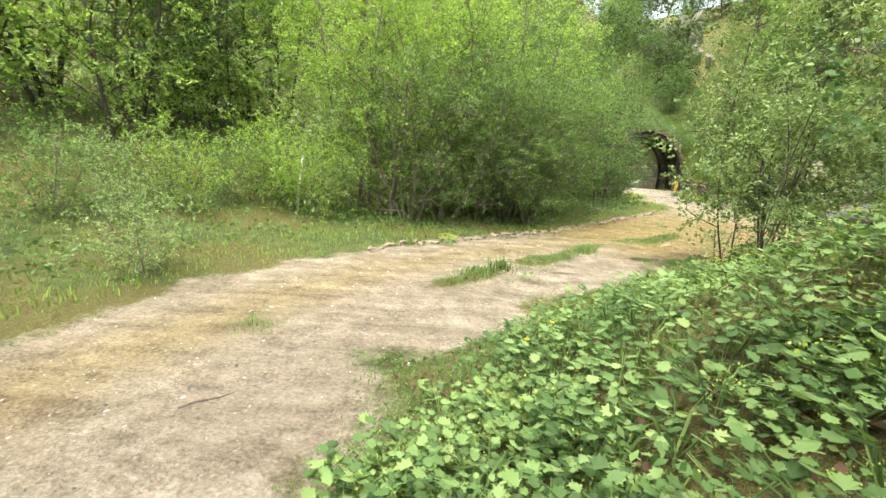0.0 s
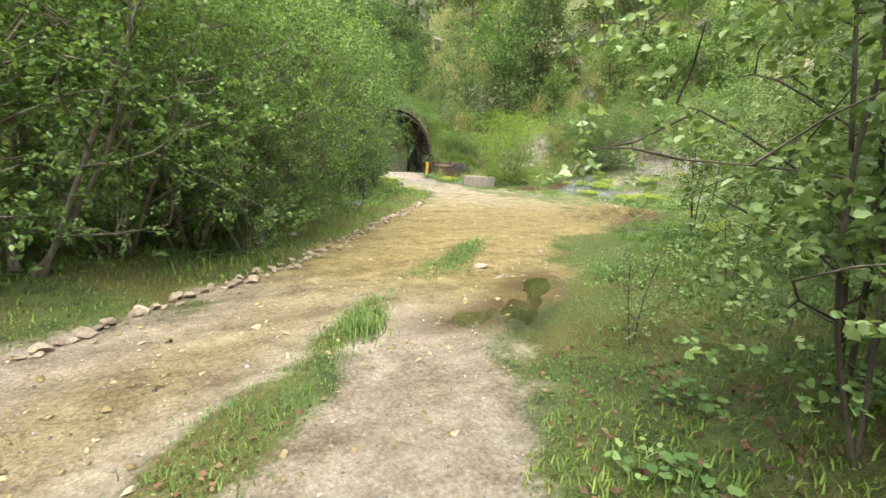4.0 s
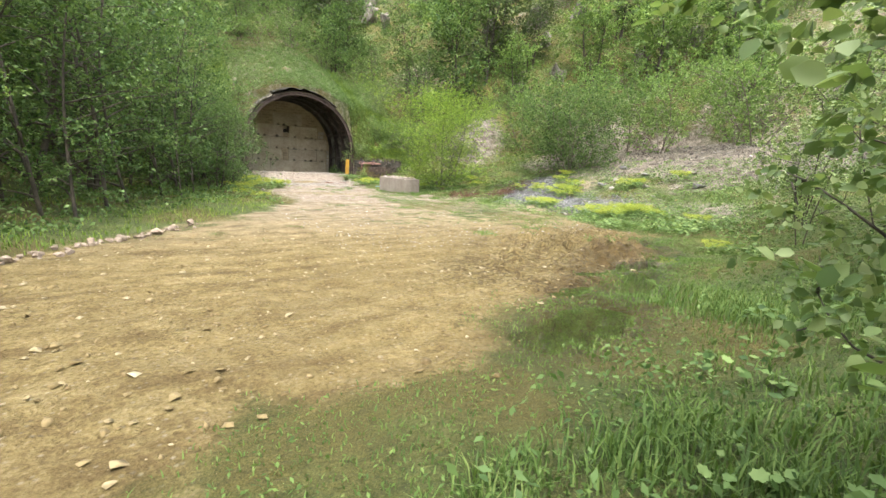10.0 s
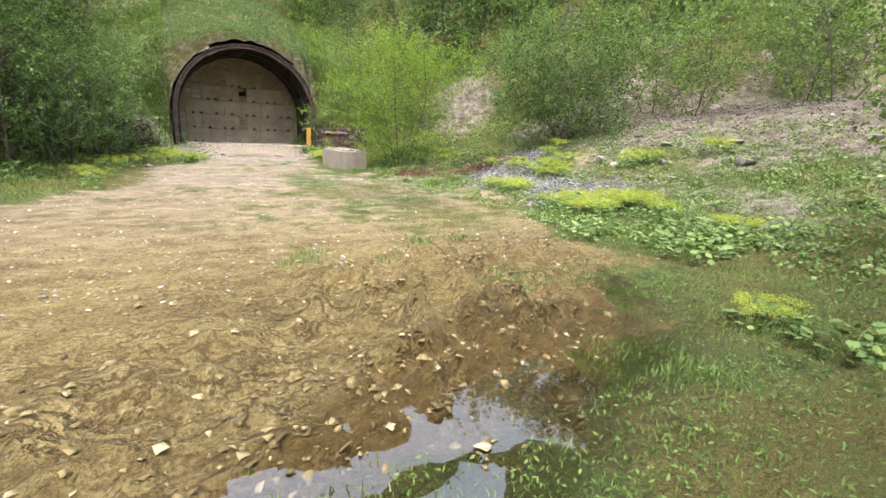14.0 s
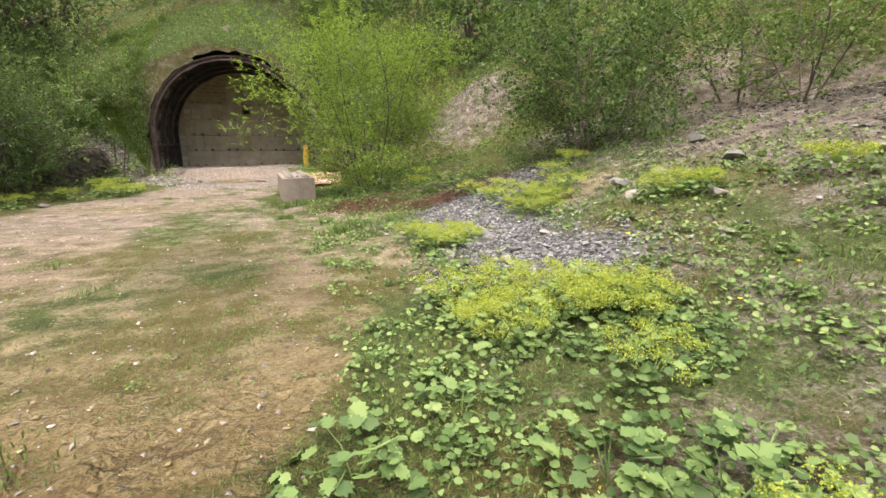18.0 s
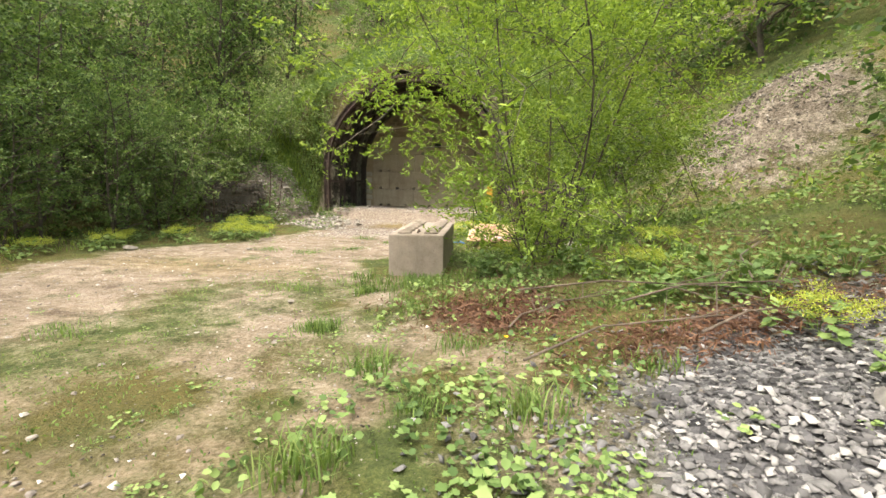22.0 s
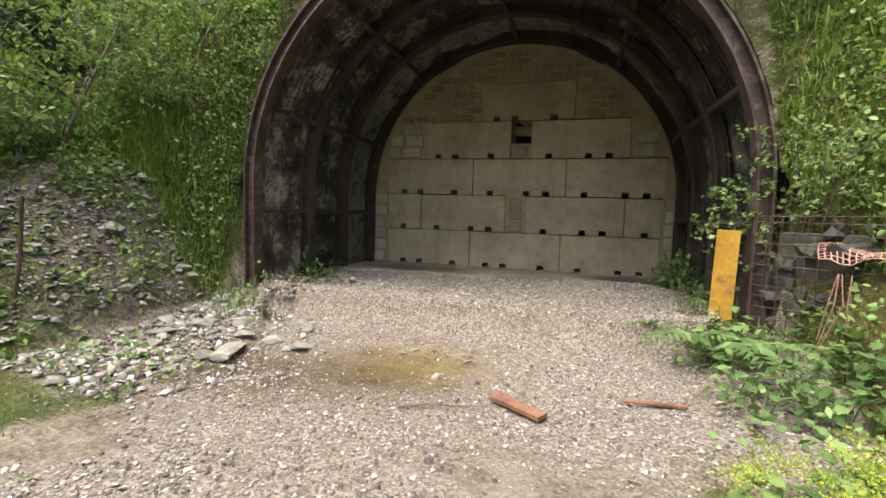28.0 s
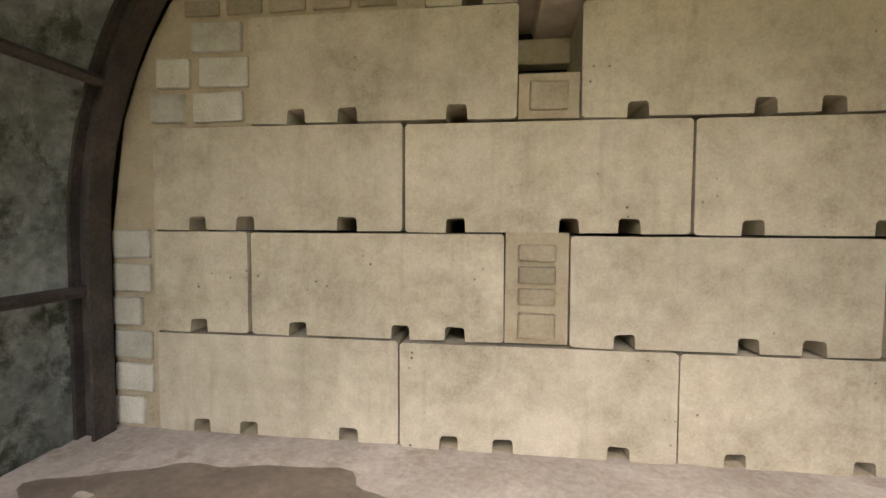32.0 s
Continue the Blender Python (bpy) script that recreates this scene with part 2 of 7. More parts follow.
GROUND = ground_mat()
WATER = water_mat()
def cast_mat(name, tint):
    """Cast concrete: cloudy buff-grey, with small air holes and dark runs below them."""
    m, t, b = node_mat(name)
    at = place_of(t)
    cloud, mid, fine = tex_noise(t, at, 1.4, 5), tex_noise(t, at, 7, 6, 0.7), tex_noise(t, at, 70, 5, 0.7)
    mixed = calc(t, "ADD", calc(t, "MULTIPLY", cloud, 0.45), calc(t, "ADD", calc(t, "MULTIPLY", mid, 0.3), calc(t, "MULTIPLY", fine, 0.25)))
    col = ramp(t, mixed, (0.36, (0.25, 0.205, 0.145)), (0.47, (0.395, 0.335, 0.248)), (0.55, (0.48, 0.412, 0.312)), (0.66, (0.58, 0.515, 0.41)))
    run = add_node(t, "ShaderNodeMapping", Scale=(9.0, 9.0, 0.9))
    t.links.new(at, run.inputs["Vector"])
    col = blend(t, ramp(t, tex_noise(t, run.outputs[0], 1.0, 4, 0.65), (0.56, (0, 0, 0)), (0.72, (0.3, 0.3, 0.3))), col, (0.2, 0.175, 0.13))
    pits = tex_cells(t, at, 16)
    some = ramp(t, tex_noise(t, at, 2.1, 3), (0.56, (0, 0, 0)), (0.64, (1, 1, 1)))
    pit = calc(t, "MULTIPLY", ramp(t, pits, (0.06, (1, 1, 1)), (0.14, (0, 0, 0))), some)
    col = blend(t, pit, col, (0.07, 0.06, 0.045))
    col = blend(t, 1.0, col, tint, "MULTIPLY")
    r = t.nodes.new("ShaderNodeObjectInfo").outputs["Random"]
    col = blend(t, 1.0, col, ramp(t, r, (0.0, (0.86, 0.86, 0.87)), (1.0, (1, 1, 1))), "MULTIPLY")
    t.links.new(col, b.inputs["Base Color"])
    b.inputs["Roughness"].default_value = 0.9
    relief(t, b, calc(t, "SUBTRACT", mixed, pit), 0.3, 0.01)
    return m


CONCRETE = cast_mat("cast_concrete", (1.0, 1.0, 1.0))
# same concrete tinted darker and greyer, for the loose block
GREYCAST = cast_mat("darker_grey_cast_concrete", (0.58, 0.58, 0.66))
BRICK = surface("concrete_brick", (0.24, 0.19, 0.125), (0.34, 0.275, 0.19), (0.43, 0.36, 0.265), 5, 60, 0.92, bump=0.5, depth=0.01, vary=0.35)
PALEBRICK = surface("pale_concrete_brick", (0.34, 0.3, 0.24), (0.47, 0.43, 0.36), (0.57, 0.53, 0.47), 5, 60, 0.92, bump=0.5, depth=0.01, vary=0.3)
MORTAR = surface("sandy_mortar", (0.25, 0.195, 0.13), (0.34, 0.275, 0.19), (0.41, 0.34, 0.245), 4, 70, 0.95, bump=0.7, depth=0.012)
# stained concrete with the tunnel's shade put into its near-black colour
SHADED_LINING = surface("shaded_stained_concrete", (0.008, 0.008, 0.0065), (0.032, 0.031, 0.026), (0.22, 0.205, 0.17), 2.6, 12, 0.8, bump=1.0, depth=0.06, stain=(0.03, 0.034, 0.024), span=0.1)
GREYLINING = surface("damp_grey_concrete", (0.04, 0.042, 0.037), (0.13, 0.135, 0.12), (0.28, 0.285, 0.255), 1.6, 12, 0.8, bump=0.8, depth=0.03, stain=(0.03, 0.034, 0.02))
DUST = surface("dusty_concrete_floor", (0.23, 0.19, 0.16), (0.35, 0.295, 0.25), (0.46, 0.4, 0.35), 2.2, 30, 0.95, bump=0.4, depth=0.01, stain=(0.27, 0.215, 0.17))
DAMP = surface("damp_mud_film", (0.08, 0.06, 0.045), (0.135, 0.104, 0.078), (0.2, 0.16, 0.12), 3.0, 22, 0.55, bump=0.3, depth=0.006)
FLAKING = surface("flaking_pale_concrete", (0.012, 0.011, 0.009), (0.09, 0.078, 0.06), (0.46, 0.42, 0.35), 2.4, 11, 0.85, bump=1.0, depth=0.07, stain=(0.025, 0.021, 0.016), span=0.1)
# earth over the open crown, its shade put into the colour
CROWN_SHADE = surface("shaded_crown_earth", (0.012, 0.011, 0.009), (0.035, 0.03, 0.024), (0.09, 0.08, 0.065), 2, 12, 0.95, bump=1.0, depth=0.06)
RUST = surface("rusty_steel", (0.022, 0.014, 0.012), (0.055, 0.036, 0.03), (0.12, 0.085, 0.072), 3, 45, 0.75, 0.25, 0.5, 0.008, stain=(0.13, 0.1, 0.088))
DARKSTEEL = surface("sooty_steel", (0.02, 0.017, 0.015), (0.05, 0.04, 0.035), (0.1, 0.08, 0.07), 3, 45, 0.7, 0.3, 0.5, 0.008)
YELLOW = surface("worn_yellow_paint", (0.3, 0.16, 0.018), (0.45, 0.25, 0.025), (0.52, 0.31, 0.04), 2.5, 30, 0.65, bump=0.3, depth=0.006, stain=(0.2, 0.1, 0.03))
BARK = surface("grey_brown_bark", (0.05, 0.04, 0.03), (0.12, 0.1, 0.08), (0.24, 0.21, 0.17), 5, 50, 0.9, bump=0.7, depth=0.01)
DARKBARK = surface("dark_bark", (0.02, 0.017, 0.013), (0.055, 0.045, 0.035), (0.12, 0.1, 0.08), 5, 50, 0.9, bump=0.7, depth=0.01)
DEADWOOD = surface("dry_dead_wood", (0.04, 0.031, 0.026), (0.09, 0.07, 0.056), (0.19, 0.15, 0.125), 6, 45, 0.9)
PLANK = surface("weathered_brown_board", (0.09, 0.04, 0.025), (0.19, 0.09, 0.055), (0.28, 0.15, 0.09), 5, 45, 0.85)
STONE = surface("limestone", (0.14, 0.126, 0.108), (0.27, 0.247, 0.217), (0.42, 0.395, 0.36), 4, 30, 0.9, bump=0.6, depth=0.015, vary=0.4)
DARKSTONE = surface("dark_grey_stone", (0.07, 0.068, 0.066), (0.15, 0.145, 0.14), (0.28, 0.27, 0.26), 4, 30, 0.85, bump=0.6, depth=0.015, vary=0.3)
CRAG = surface("weathered_quarry_rock", (0.045, 0.04, 0.036), (0.14, 0.125, 0.11), (0.3, 0.27, 0.24), 0.9, 6, 0.95, bump=1.0, depth=0.15, stain=(0.1, 0.11, 0.05))
SOOTSTONE = surface("mossy_dark_stone", (0.03, 0.028, 0.024), (0.075, 0.07, 0.06), (0.17, 0.16, 0.145), 4, 30, 0.9, bump=0.6, depth=0.015, vary=0.4, stain=(0.05, 0.055, 0.025))
CLOD = surface("muddy_stone", (0.13, 0.095, 0.07), (0.27, 0.21, 0.165), (0.43, 0.36, 0.3), 9, 40, 0.95, bump=0.8, depth=0.02, vary=0.3)
WIRE = surface("rusty_wire", (0.03, 0.02, 0.016), (0.07, 0.045, 0.035), (0.13, 0.09, 0.07), 6, 50, 0.8, 0.2)
REDWIRE = surface("faded_red_mesh", (0.2, 0.1, 0.08), (0.31, 0.17, 0.14), (0.42, 0.26, 0.22), 6, 50, 0.8)
BLACK = surface("black_rubber", (0.012, 0.012, 0.013), (0.03, 0.03, 0.03), (0.06, 0.06, 0.06), 4, 40, 0.6)
WHITE = surface("dirty_white_paint", (0.4, 0.38, 0.33), (0.55, 0.53, 0.47), (0.66, 0.64, 0.59), 3, 30, 0.5)
SIGNYELLOW = surface("faded_yellow_print", (0.2, 0.13, 0.06), (0.36, 0.26, 0.13), (0.5, 0.4, 0.24), 3, 30, 0.5)
SIGNRED = surface("faded_red_print", (0.2, 0.075, 0.05), (0.36, 0.16, 0.115), (0.45, 0.24, 0.18), 3, 30, 0.5)
BLUE = surface("blue_plastic", (0.03, 0.12, 0.35), (0.05, 0.2, 0.5), (0.1, 0.3, 0.6), 3, 30, 0.4)


def pebbles_mat(name, *stops):
    m, t, b = node_mat(name)
    grain = tex_noise(t, place_of(t), 60, 4)
    col = blend(t, 1.0, ramp(t, island(t), *stops), ramp(t, grain, (0.3, (0.75, 0.75, 0.75)), (0.7, (1, 1, 1))), "MULTIPLY")
    t.links.new(col, b.inputs["Base Color"])
    b.inputs["Roughness"].default_value = 0.9
    relief(t, b, grain, 0.4, 0.006)
    return m


PALE_GRAVEL = pebbles_mat("pale_crushed_limestone", (0.0, (0.085, 0.07, 0.062)), (0.3, (0.21, 0.184, 0.168)), (0.7, (0.34, 0.308, 0.288)), (1.0, (0.58, 0.553, 0.53)))
HEAP_GRAVEL = pebbles_mat("grey_brown_rubble", (0.0, (0.035, 0.03, 0.026)), (0.5, (0.1, 0.087, 0.075)), (0.8, (0.21, 0.192, 0.172)), (1.0, (0.4, 0.38, 0.355)))
GREY_GRAVEL = pebbles_mat("grey_crushed_stone", (0.0, (0.05, 0.05, 0.054)), (0.35, (0.12, 0.119, 0.125)), (0.75, (0.215, 0.213, 0.22)), (1.0, (0.38, 0.376, 0.376)))
DARK_GRAVEL = pebbles_mat("black_slag", (0.0, (0.025, 0.025, 0.028)), (0.6, (0.08, 0.08, 0.085)), (1.0, (0.2, 0.2, 0.21)))
OCHRE_PEBBLES = pebbles_mat("muddy_pebbles", (0.0, (0.17, 0.12, 0.05)), (0.6, (0.29, 0.222, 0.11)), (1.0, (0.45, 0.38, 0.25)))
CLODS = pebbles_mat("ochre_mud_clods", (0.0, (0.08, 0.057, 0.024)), (0.4, (0.16, 0.118, 0.05)), (0.8, (0.235, 0.18, 0.083)), (1.0, (0.3, 0.245, 0.14)))
GREEN = {
    "willow": leaf_mat("willow_leaf", [(0.2, (0.055, 0.1, 0.034)), (0.5, (0.118, 0.19, 0.06)), (0.8, (0.205, 0.295, 0.105)), (1.0, (0.36, 0.43, 0.21))], 0.42),
    "lime": leaf_mat("young_willow_leaf", [(0.2, (0.11, 0.185, 0.04)), (0.5, (0.2, 0.31, 0.068)), (0.8, (0.31, 0.42, 0.115)), (1.0, (0.44, 0.52, 0.22))], 0.48),
    "birch": leaf_mat("birch_leaf", [(0.2, (0.075, 0.125, 0.045)), (0.5, (0.16, 0.23, 0.09)), (0.8, (0.29, 0.36, 0.18)), (1.0, (0.46, 0.51, 0.35))], 0.4, 0.42),
    "dark": leaf_mat("dark_tree_leaf", [(0.2, (0.055, 0.1, 0.03)), (0.5, (0.12, 0.19, 0.056)), (0.8, (0.21, 0.29, 0.096)), (1.0, (0.34, 0.41, 0.18))], 0.42),
    "sallow": leaf_mat("yard_willow_leaf", [(0.2, (0.09, 0.15, 0.03)), (0.5, (0.17, 0.26, 0.05)), (0.8, (0.25, 0.35, 0.075)), (1.0, (0.34, 0.42, 0.13))], 0.42),
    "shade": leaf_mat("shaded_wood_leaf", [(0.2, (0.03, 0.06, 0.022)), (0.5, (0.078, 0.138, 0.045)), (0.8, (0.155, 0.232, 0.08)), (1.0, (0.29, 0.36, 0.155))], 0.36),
    "alder": leaf_mat("alder_leaf", [(0.2, (0.05, 0.105, 0.045)), (0.5, (0.1, 0.18, 0.075)), (0.8, (0.17, 0.26, 0.12)), (1.0, (0.3, 0.38, 0.22))], 0.3, 0.42),
    "pine": leaf_mat("dark_conifer_leaf", [(0.2, (0.03, 0.052, 0.02)), (0.5, (0.06, 0.092, 0.032)), (0.8, (0.1, 0.14, 0.045)), (1.0, (0.16, 0.2, 0.08))], 0.3),
    "herb": leaf_mat("herb_leaf", [(0.2, (0.045, 0.085, 0.028)), (0.5, (0.09, 0.155, 0.05)), (0.8, (0.16, 0.24, 0.085)), (1.0, (0.27, 0.34, 0.15))], 0.3),
    "mantle": leaf_mat("lady_mantle_leaf", [(0.2, (0.065, 0.115, 0.042)), (0.5, (0.145, 0.225, 0.075)), (0.8, (0.225, 0.31, 0.115)), (1.0, (0.33, 0.38, 0.16))], 0.25),
    "flower": leaf_mat("greenish_yellow_flower", [(0.2, (0.2, 0.27, 0.045)), (0.5, (0.3, 0.36, 0.06)), (1.0, (0.44, 0.46, 0.11))], 0.3),
    "yellow": leaf_mat("yellow_flower", [(0.0, (0.65, 0.45, 0.01)), (1.0, (0.8, 0.6, 0.02))], 0.2),
    "grass": leaf_mat("grass_blade", [(0.15, (0.045, 0.08, 0.022)), (0.45, (0.09, 0.155, 0.042)), (0.75, (0.15, 0.225, 0.065)), (1.0, (0.27, 0.285, 0.13))], 0.3),
    "meadow": leaf_mat("meadow_grass_blade", [(0.15, (0.065, 0.11, 0.022)), (0.45, (0.135, 0.21, 0.042)), (0.75, (0.21, 0.285, 0.062)), (1.0, (0.33, 0.33, 0.14))], 0.35),
    "dry": leaf_mat("dry_brown_leaf", [(0.0, (0.05, 0.026, 0.02)), (0.6, (0.12, 0.062, 0.042)), (1.0, (0.25, 0.15, 0.09))], 0.15),
}

# ---- plan of the ground ----
ROAD_RIGHT = [(-15, -41), (-13.3, -35.5), (-12.75, -33.2), (-12.4, -31.4), (-11.6, -30.5), (-10.4, -29.1), (-9.1, -27.95), (-7.7, -26.65), (-6.75, -26),
              (-5, -24.5), (-3.9, -23.6), (-2.4, -23), (-0.9, -22.5), (1.3, -22.15), (3.0, -21.2), (4.0, -19.9), (4.4, -18.3), (4.4, -15.5),
              (4.3, -13.2), (3.6, -11.6), (3.3, -9.8), (3.6, -7.5), (3.9, -5.2), (4.5, -3.2), (4.75, 0.9)]
ROAD_LEFT = [(-0.35, 0.9), (-0.3, -3), (0.6, -4.2), (0.7, -5.2), (0.5, -7), (-0.2, -8.2), (-0.9, -9.6), (-1.2, -11), (-1, -13), (-1.9, -15),
             (-3.3, -16.7), (-4.7, -18.5), (-5.7, -19.7), (-7.8, -22.2), (-9.7, -24.4), (-11.7, -26.1), (-13.6, -27.9), (-14.6, -29.6),
             (-15.3, -31.2), (-16.2, -34), (-18.5, -41)]
MEDIAN = [(-11.9, -29.2), (-11.17, -28.32), (-10.5, -27.55), (-9.2, -26.2), (-7.7, -24.87), (-7.25, -24.54), (-6.7, -24.05), (-6.2, -23.6)]
MID, SPRING, RING_R, RING_Y = 2.2, 1.48, 2.62, -3.15


def lattice(ix, iy, seed):
    n = np.sin(ix * 127.1 + iy * 311.7 + seed * 74.7) * 43758.5453
    return n - np.floor(n)


def wobble(x, y, size, seed=0):
    """Smooth noise, -1 to 1, with humps about size metres apart."""
    u, v = np.asarray(x, float) / size, np.asarray(y, float) / size
    iu, iv = np.floor(u), np.floor(v)
    fu, fv = u - iu, v - iv
    fu, fv = fu * fu * (3 - 2 * fu), fv * fv * (3 - 2 * fv)
    a, b = lattice(iu, iv, seed), lattice(iu + 1, iv, seed)
    c, d = lattice(iu, iv + 1, seed), lattice(iu + 1, iv + 1, seed)
    return 2 * ((a * (1 - fu) + b * fu) * (1 - fv) + (c * (1 - fu) + d * fu) * fv) - 1


def step(a, b, v):
    k = np.clip((np.asarray(v, float) - a) / (b - a), 0, 1)
    return k * k * (3 - 2 * k)


def to_line(x, y, line):
    """How far points lie from a broken line."""
    best = np.full(np.shape(x), 1e9)
    for (ax, ay), (bx, by) in zip(line, line[1:]):
        dx, dy = bx - ax, by - ay
        k = np.clip(((x - ax) * dx + (y - ay) * dy) / (dx * dx + dy * dy), 0, 1)
        best = np.minimum(best, np.hypot(x - ax - k * dx, y - ay - k * dy))
    return best


def in_road(x, y):
    ring = ROAD_RIGHT + ROAD_LEFT
    inside = np.zeros(np.shape(x), bool)
    for (ax, ay), (bx, by) in zip(ring, ring[1:] + ring[:1]):
        if ay != by:
            inside ^= ((ay > y) != (by > y)) & (x < (bx - ax) * (y - ay) / (by - ay) + ax)
    return inside


def soft(v, k=0.5):
    return np.logaddexp(0, np.asarray(v) / k) * k


def blob(x, y, cx, cy, rx, ry, turn=0.0):
    c, s = math.cos(radians(turn)), math.sin(radians(turn))
    u, v = (x - cx) * c + (y - cy) * s, -(x - cx) * s + (y - cy) * c
    return np.exp(-((u / rx) ** 2 + (v / ry) ** 2))


# hollows that hold water: centre, half sizes, turn
HOLLOWS = [(-8.45, -26.5, 0.42, 0.14, 12), (-7.75, -26.52, 0.5, 0.19, 40), (-6.95, -25.85, 0.5, 0.17, 36), (-7.35, -26.2, 0.45, 0.16, 40),
           (-1.4, -23.2, 0.75, 0.3, 14), (0.3, -22.6, 0.5, 0.2, 22), (-0.66, -22.45, 0.24, 0.09, 10), (0.75, -22.3, 0.22, 0.1, 30), (1.4, -21.88, 1.0, 0.2, 6),
           (2.97, -21.0, 0.32, 0.14, 35), (1.1, -4.75, 0.9, 0.3, 5)]


def lie(x, y):
    """Height of the land and its cover at points of the plan."""
    x, y = np.asarray(x, float), np.asarray(y, float)
    dr, dl = to_line(x, y, ROAD_RIGHT), to_line(x, y, ROAD_LEFT)
    inside = in_road(x, y)
    right = dr < dl
    d = np.where(inside, 0.0, np.minimum(dr, dl))
    along = x + y
    flat = np.interp(along, [-47, -42, -38, -34, -26, -20, -14, 0], [0.25, 0.3, 0.4, 1.8, 2.3, 1.1, 2.0, 2.6])
    rise = np.interp(along, [-47, -42, -38, -34, -26, -18, 0], [0.62, 0.6, 0.5, 0.42, 0.4, 0.33, 0.33])
    top = np.interp(along, [-47, -36, -26, -20, -8], [5.0, 4.5, 3.4, 3.4, 3.4])
    bank_r = 0.06 * d + rise * (soft(d - flat) - soft(-flat))
    bank_r = top * np.tanh(bank_r / top)
    bank_l = 0.05 * d + 0.32 * (soft(d - 4.0) - soft(-4.0))
    z = np.where(right, bank_r, bank_l)
    # hill behind the tunnel
    base = np.where(x > 5, -3.6 - 1.6 * (x - 5), np.where(x < -1, -4.4 + 0.5 * (x + 1), -3.6))
    hill = 0.46 * soft(np.where(y > -3.6, y - np.maximum(base, -60), y - base) - 0.3, 0.7)
    hill = np.where(x > 5, hill, hill * np.where(y > -4.5, 1.35, 1.0))
    hill = 34 * np.tanh(hill / 34)
    # the skyline drops towards the east
    east = np.degrees(np.arctan2(x + 7.8, y + 27.0))
    reach = np.hypot(x + 7.8, y + 27.0)
    lid = 1.3 + reach * np.tan(np.radians(np.clip(13.5 - 0.5 * (east - 73.8), 3, 60)))
    hill = np.where(reach > 22, np.minimum(hill, lid), hill)
    hill = hill + 0.9 * blob(x, y, 9.8, -6.6, 1.5, 1.3) + 0.7 * blob(x, y, 7.0, -8.0, 1.6, 1.2)
    # earth heaped over the tunnel mouth
    side = np.abs(x - MID)
    mound = 4.3 + 0.55 * (y - RING_Y) - 0.42 * np.maximum(0, side - 1.0)
    mound = np.where(y < RING_Y + 0.3, mound + 2.4 * (y - RING_Y - 0.3), mound)
    mound = np.minimum(mound, np.maximum(0, 1.9 * (side - 2.62)) + 2.4 * np.maximum(0, y - RING_Y + 0.35))
    mound = np.where(y > 6, mound - 0.3 * (y - 6), mound)
    bank = 1.5 * np.tanh(0.85 * np.maximum(0, MID - 2.55 - x)) * step(-6.1, -4.9, y + 0.25 * (x + 1)) + 1.0 * step(4.72, 4.9, x) * step(-3.2, -2.7, y + 0.79 * (x - 4.68))
    bank = bank + 0.55 * soft(y + 4.6, 0.3) * step(2.7, 3.4, side)
    land = np.maximum(np.where(inside, 0, z), np.maximum(np.where(inside & (y < -3.6), 0, hill), 0))
    outside_mouth = (side > 2.75) | (y > 0.95)
    land = np.where(outside_mouth, np.maximum(land, np.maximum(mound, np.where(side < 12, bank * step(12, 7, side), 0))), land)
    # gravel ramp into the mouth
    ramp_up = 0.3 * step(-4.6, -1.6, y) * step(3.6, 2.5, side) + 0.1 * blob(x, y, 3.6, -2.0, 1.0, 0.9)
    ramp_up = np.where(side < 3.6, ramp_up * np.where(y > -1.2, 1 - 0.12 * step(-1.2, -0.7, y), 1), 0)
    mouth = (side <= 2.75) & (y > RING_Y - 0.1) & (y <= 0.95)
    land = np.where(mouth, ramp_up, land + np.where(inside, ramp_up, 0))
    # roughness
    bumps = 0.07 * wobble(x, y, 1.7, 1) + 0.04 * wobble(x, y, 0.6, 2) + 0.35 * wobble(x, y, 6, 3) * step(2, 6, d)
    road_bumps = 0.022 * wobble(x, y, 0.9, 4) + 0.014 * wobble(x, y, 0.33, 5)
    keep = np.where(mouth, 0.2, 1.0)
    land = land + np.where(inside, road_bumps * keep, road_bumps * (1 - step(0, 0.8, d)) + bumps * step(0, 0.8, d))
    median = np.exp(-(to_line(x, y, MEDIAN) / 0.33) ** 2)
    land = land + 0.05 * median
    # churned mud in the yard
    churn = blob(x, y, 0.6, -21.3, 2.0, 1.2, 25) + blob(x, y, 1.6, -20.2, 1.6, 0.9, 20) + 0.6 * blob(x, y, 3.1, -20.3, 1.1, 0.8, 40)
    u, v = (x + y) * 0.707, (x - y) * 0.707
    tread = np.maximum(-0.2, np.sin(16.0 * v + 5 * np.abs(((u * 1.1) % 1.0) - 0.5) * 2 + 0.8 * wobble(x, y, 0.5, 10))) * 0.03
    clods = 0.055 * np.maximum(0, wobble(x, y, 0.22, 9)) * np.maximum(0, 0.3 + wobble(x, y, 0.7, 12)) + 0.02 * wobble(x, y, 0.13, 13)
    land = land + np.clip(churn, 0, 1) * (3.0 * tread * step(-0.1, 0.4, wobble(x, y, 1.5, 15) + 0.3) + 2.4 * clods)
    land = land + np.where(inside, 0.012 * wobble(x, y, 0.16, 16), 0)
    for cx, cy, rx, ry, turn in HOLLOWS:
        dip = blob(x, y, cx, cy, rx, ry, turn)
        land = land * (1 - np.minimum(1, 1.3 * dip)) - dip * (0.062 - 0.04 * wobble(x, y, 0.3, 71) - 0.025 * wobble(x, y, 0.12, 72))
    # covers
    ragged = 0.28 * wobble(x, y, 0.8, 6) + 0.15 * wobble(x, y, 0.3, 7)
    sd = np.where(inside, np.minimum(dr, dl), -d)
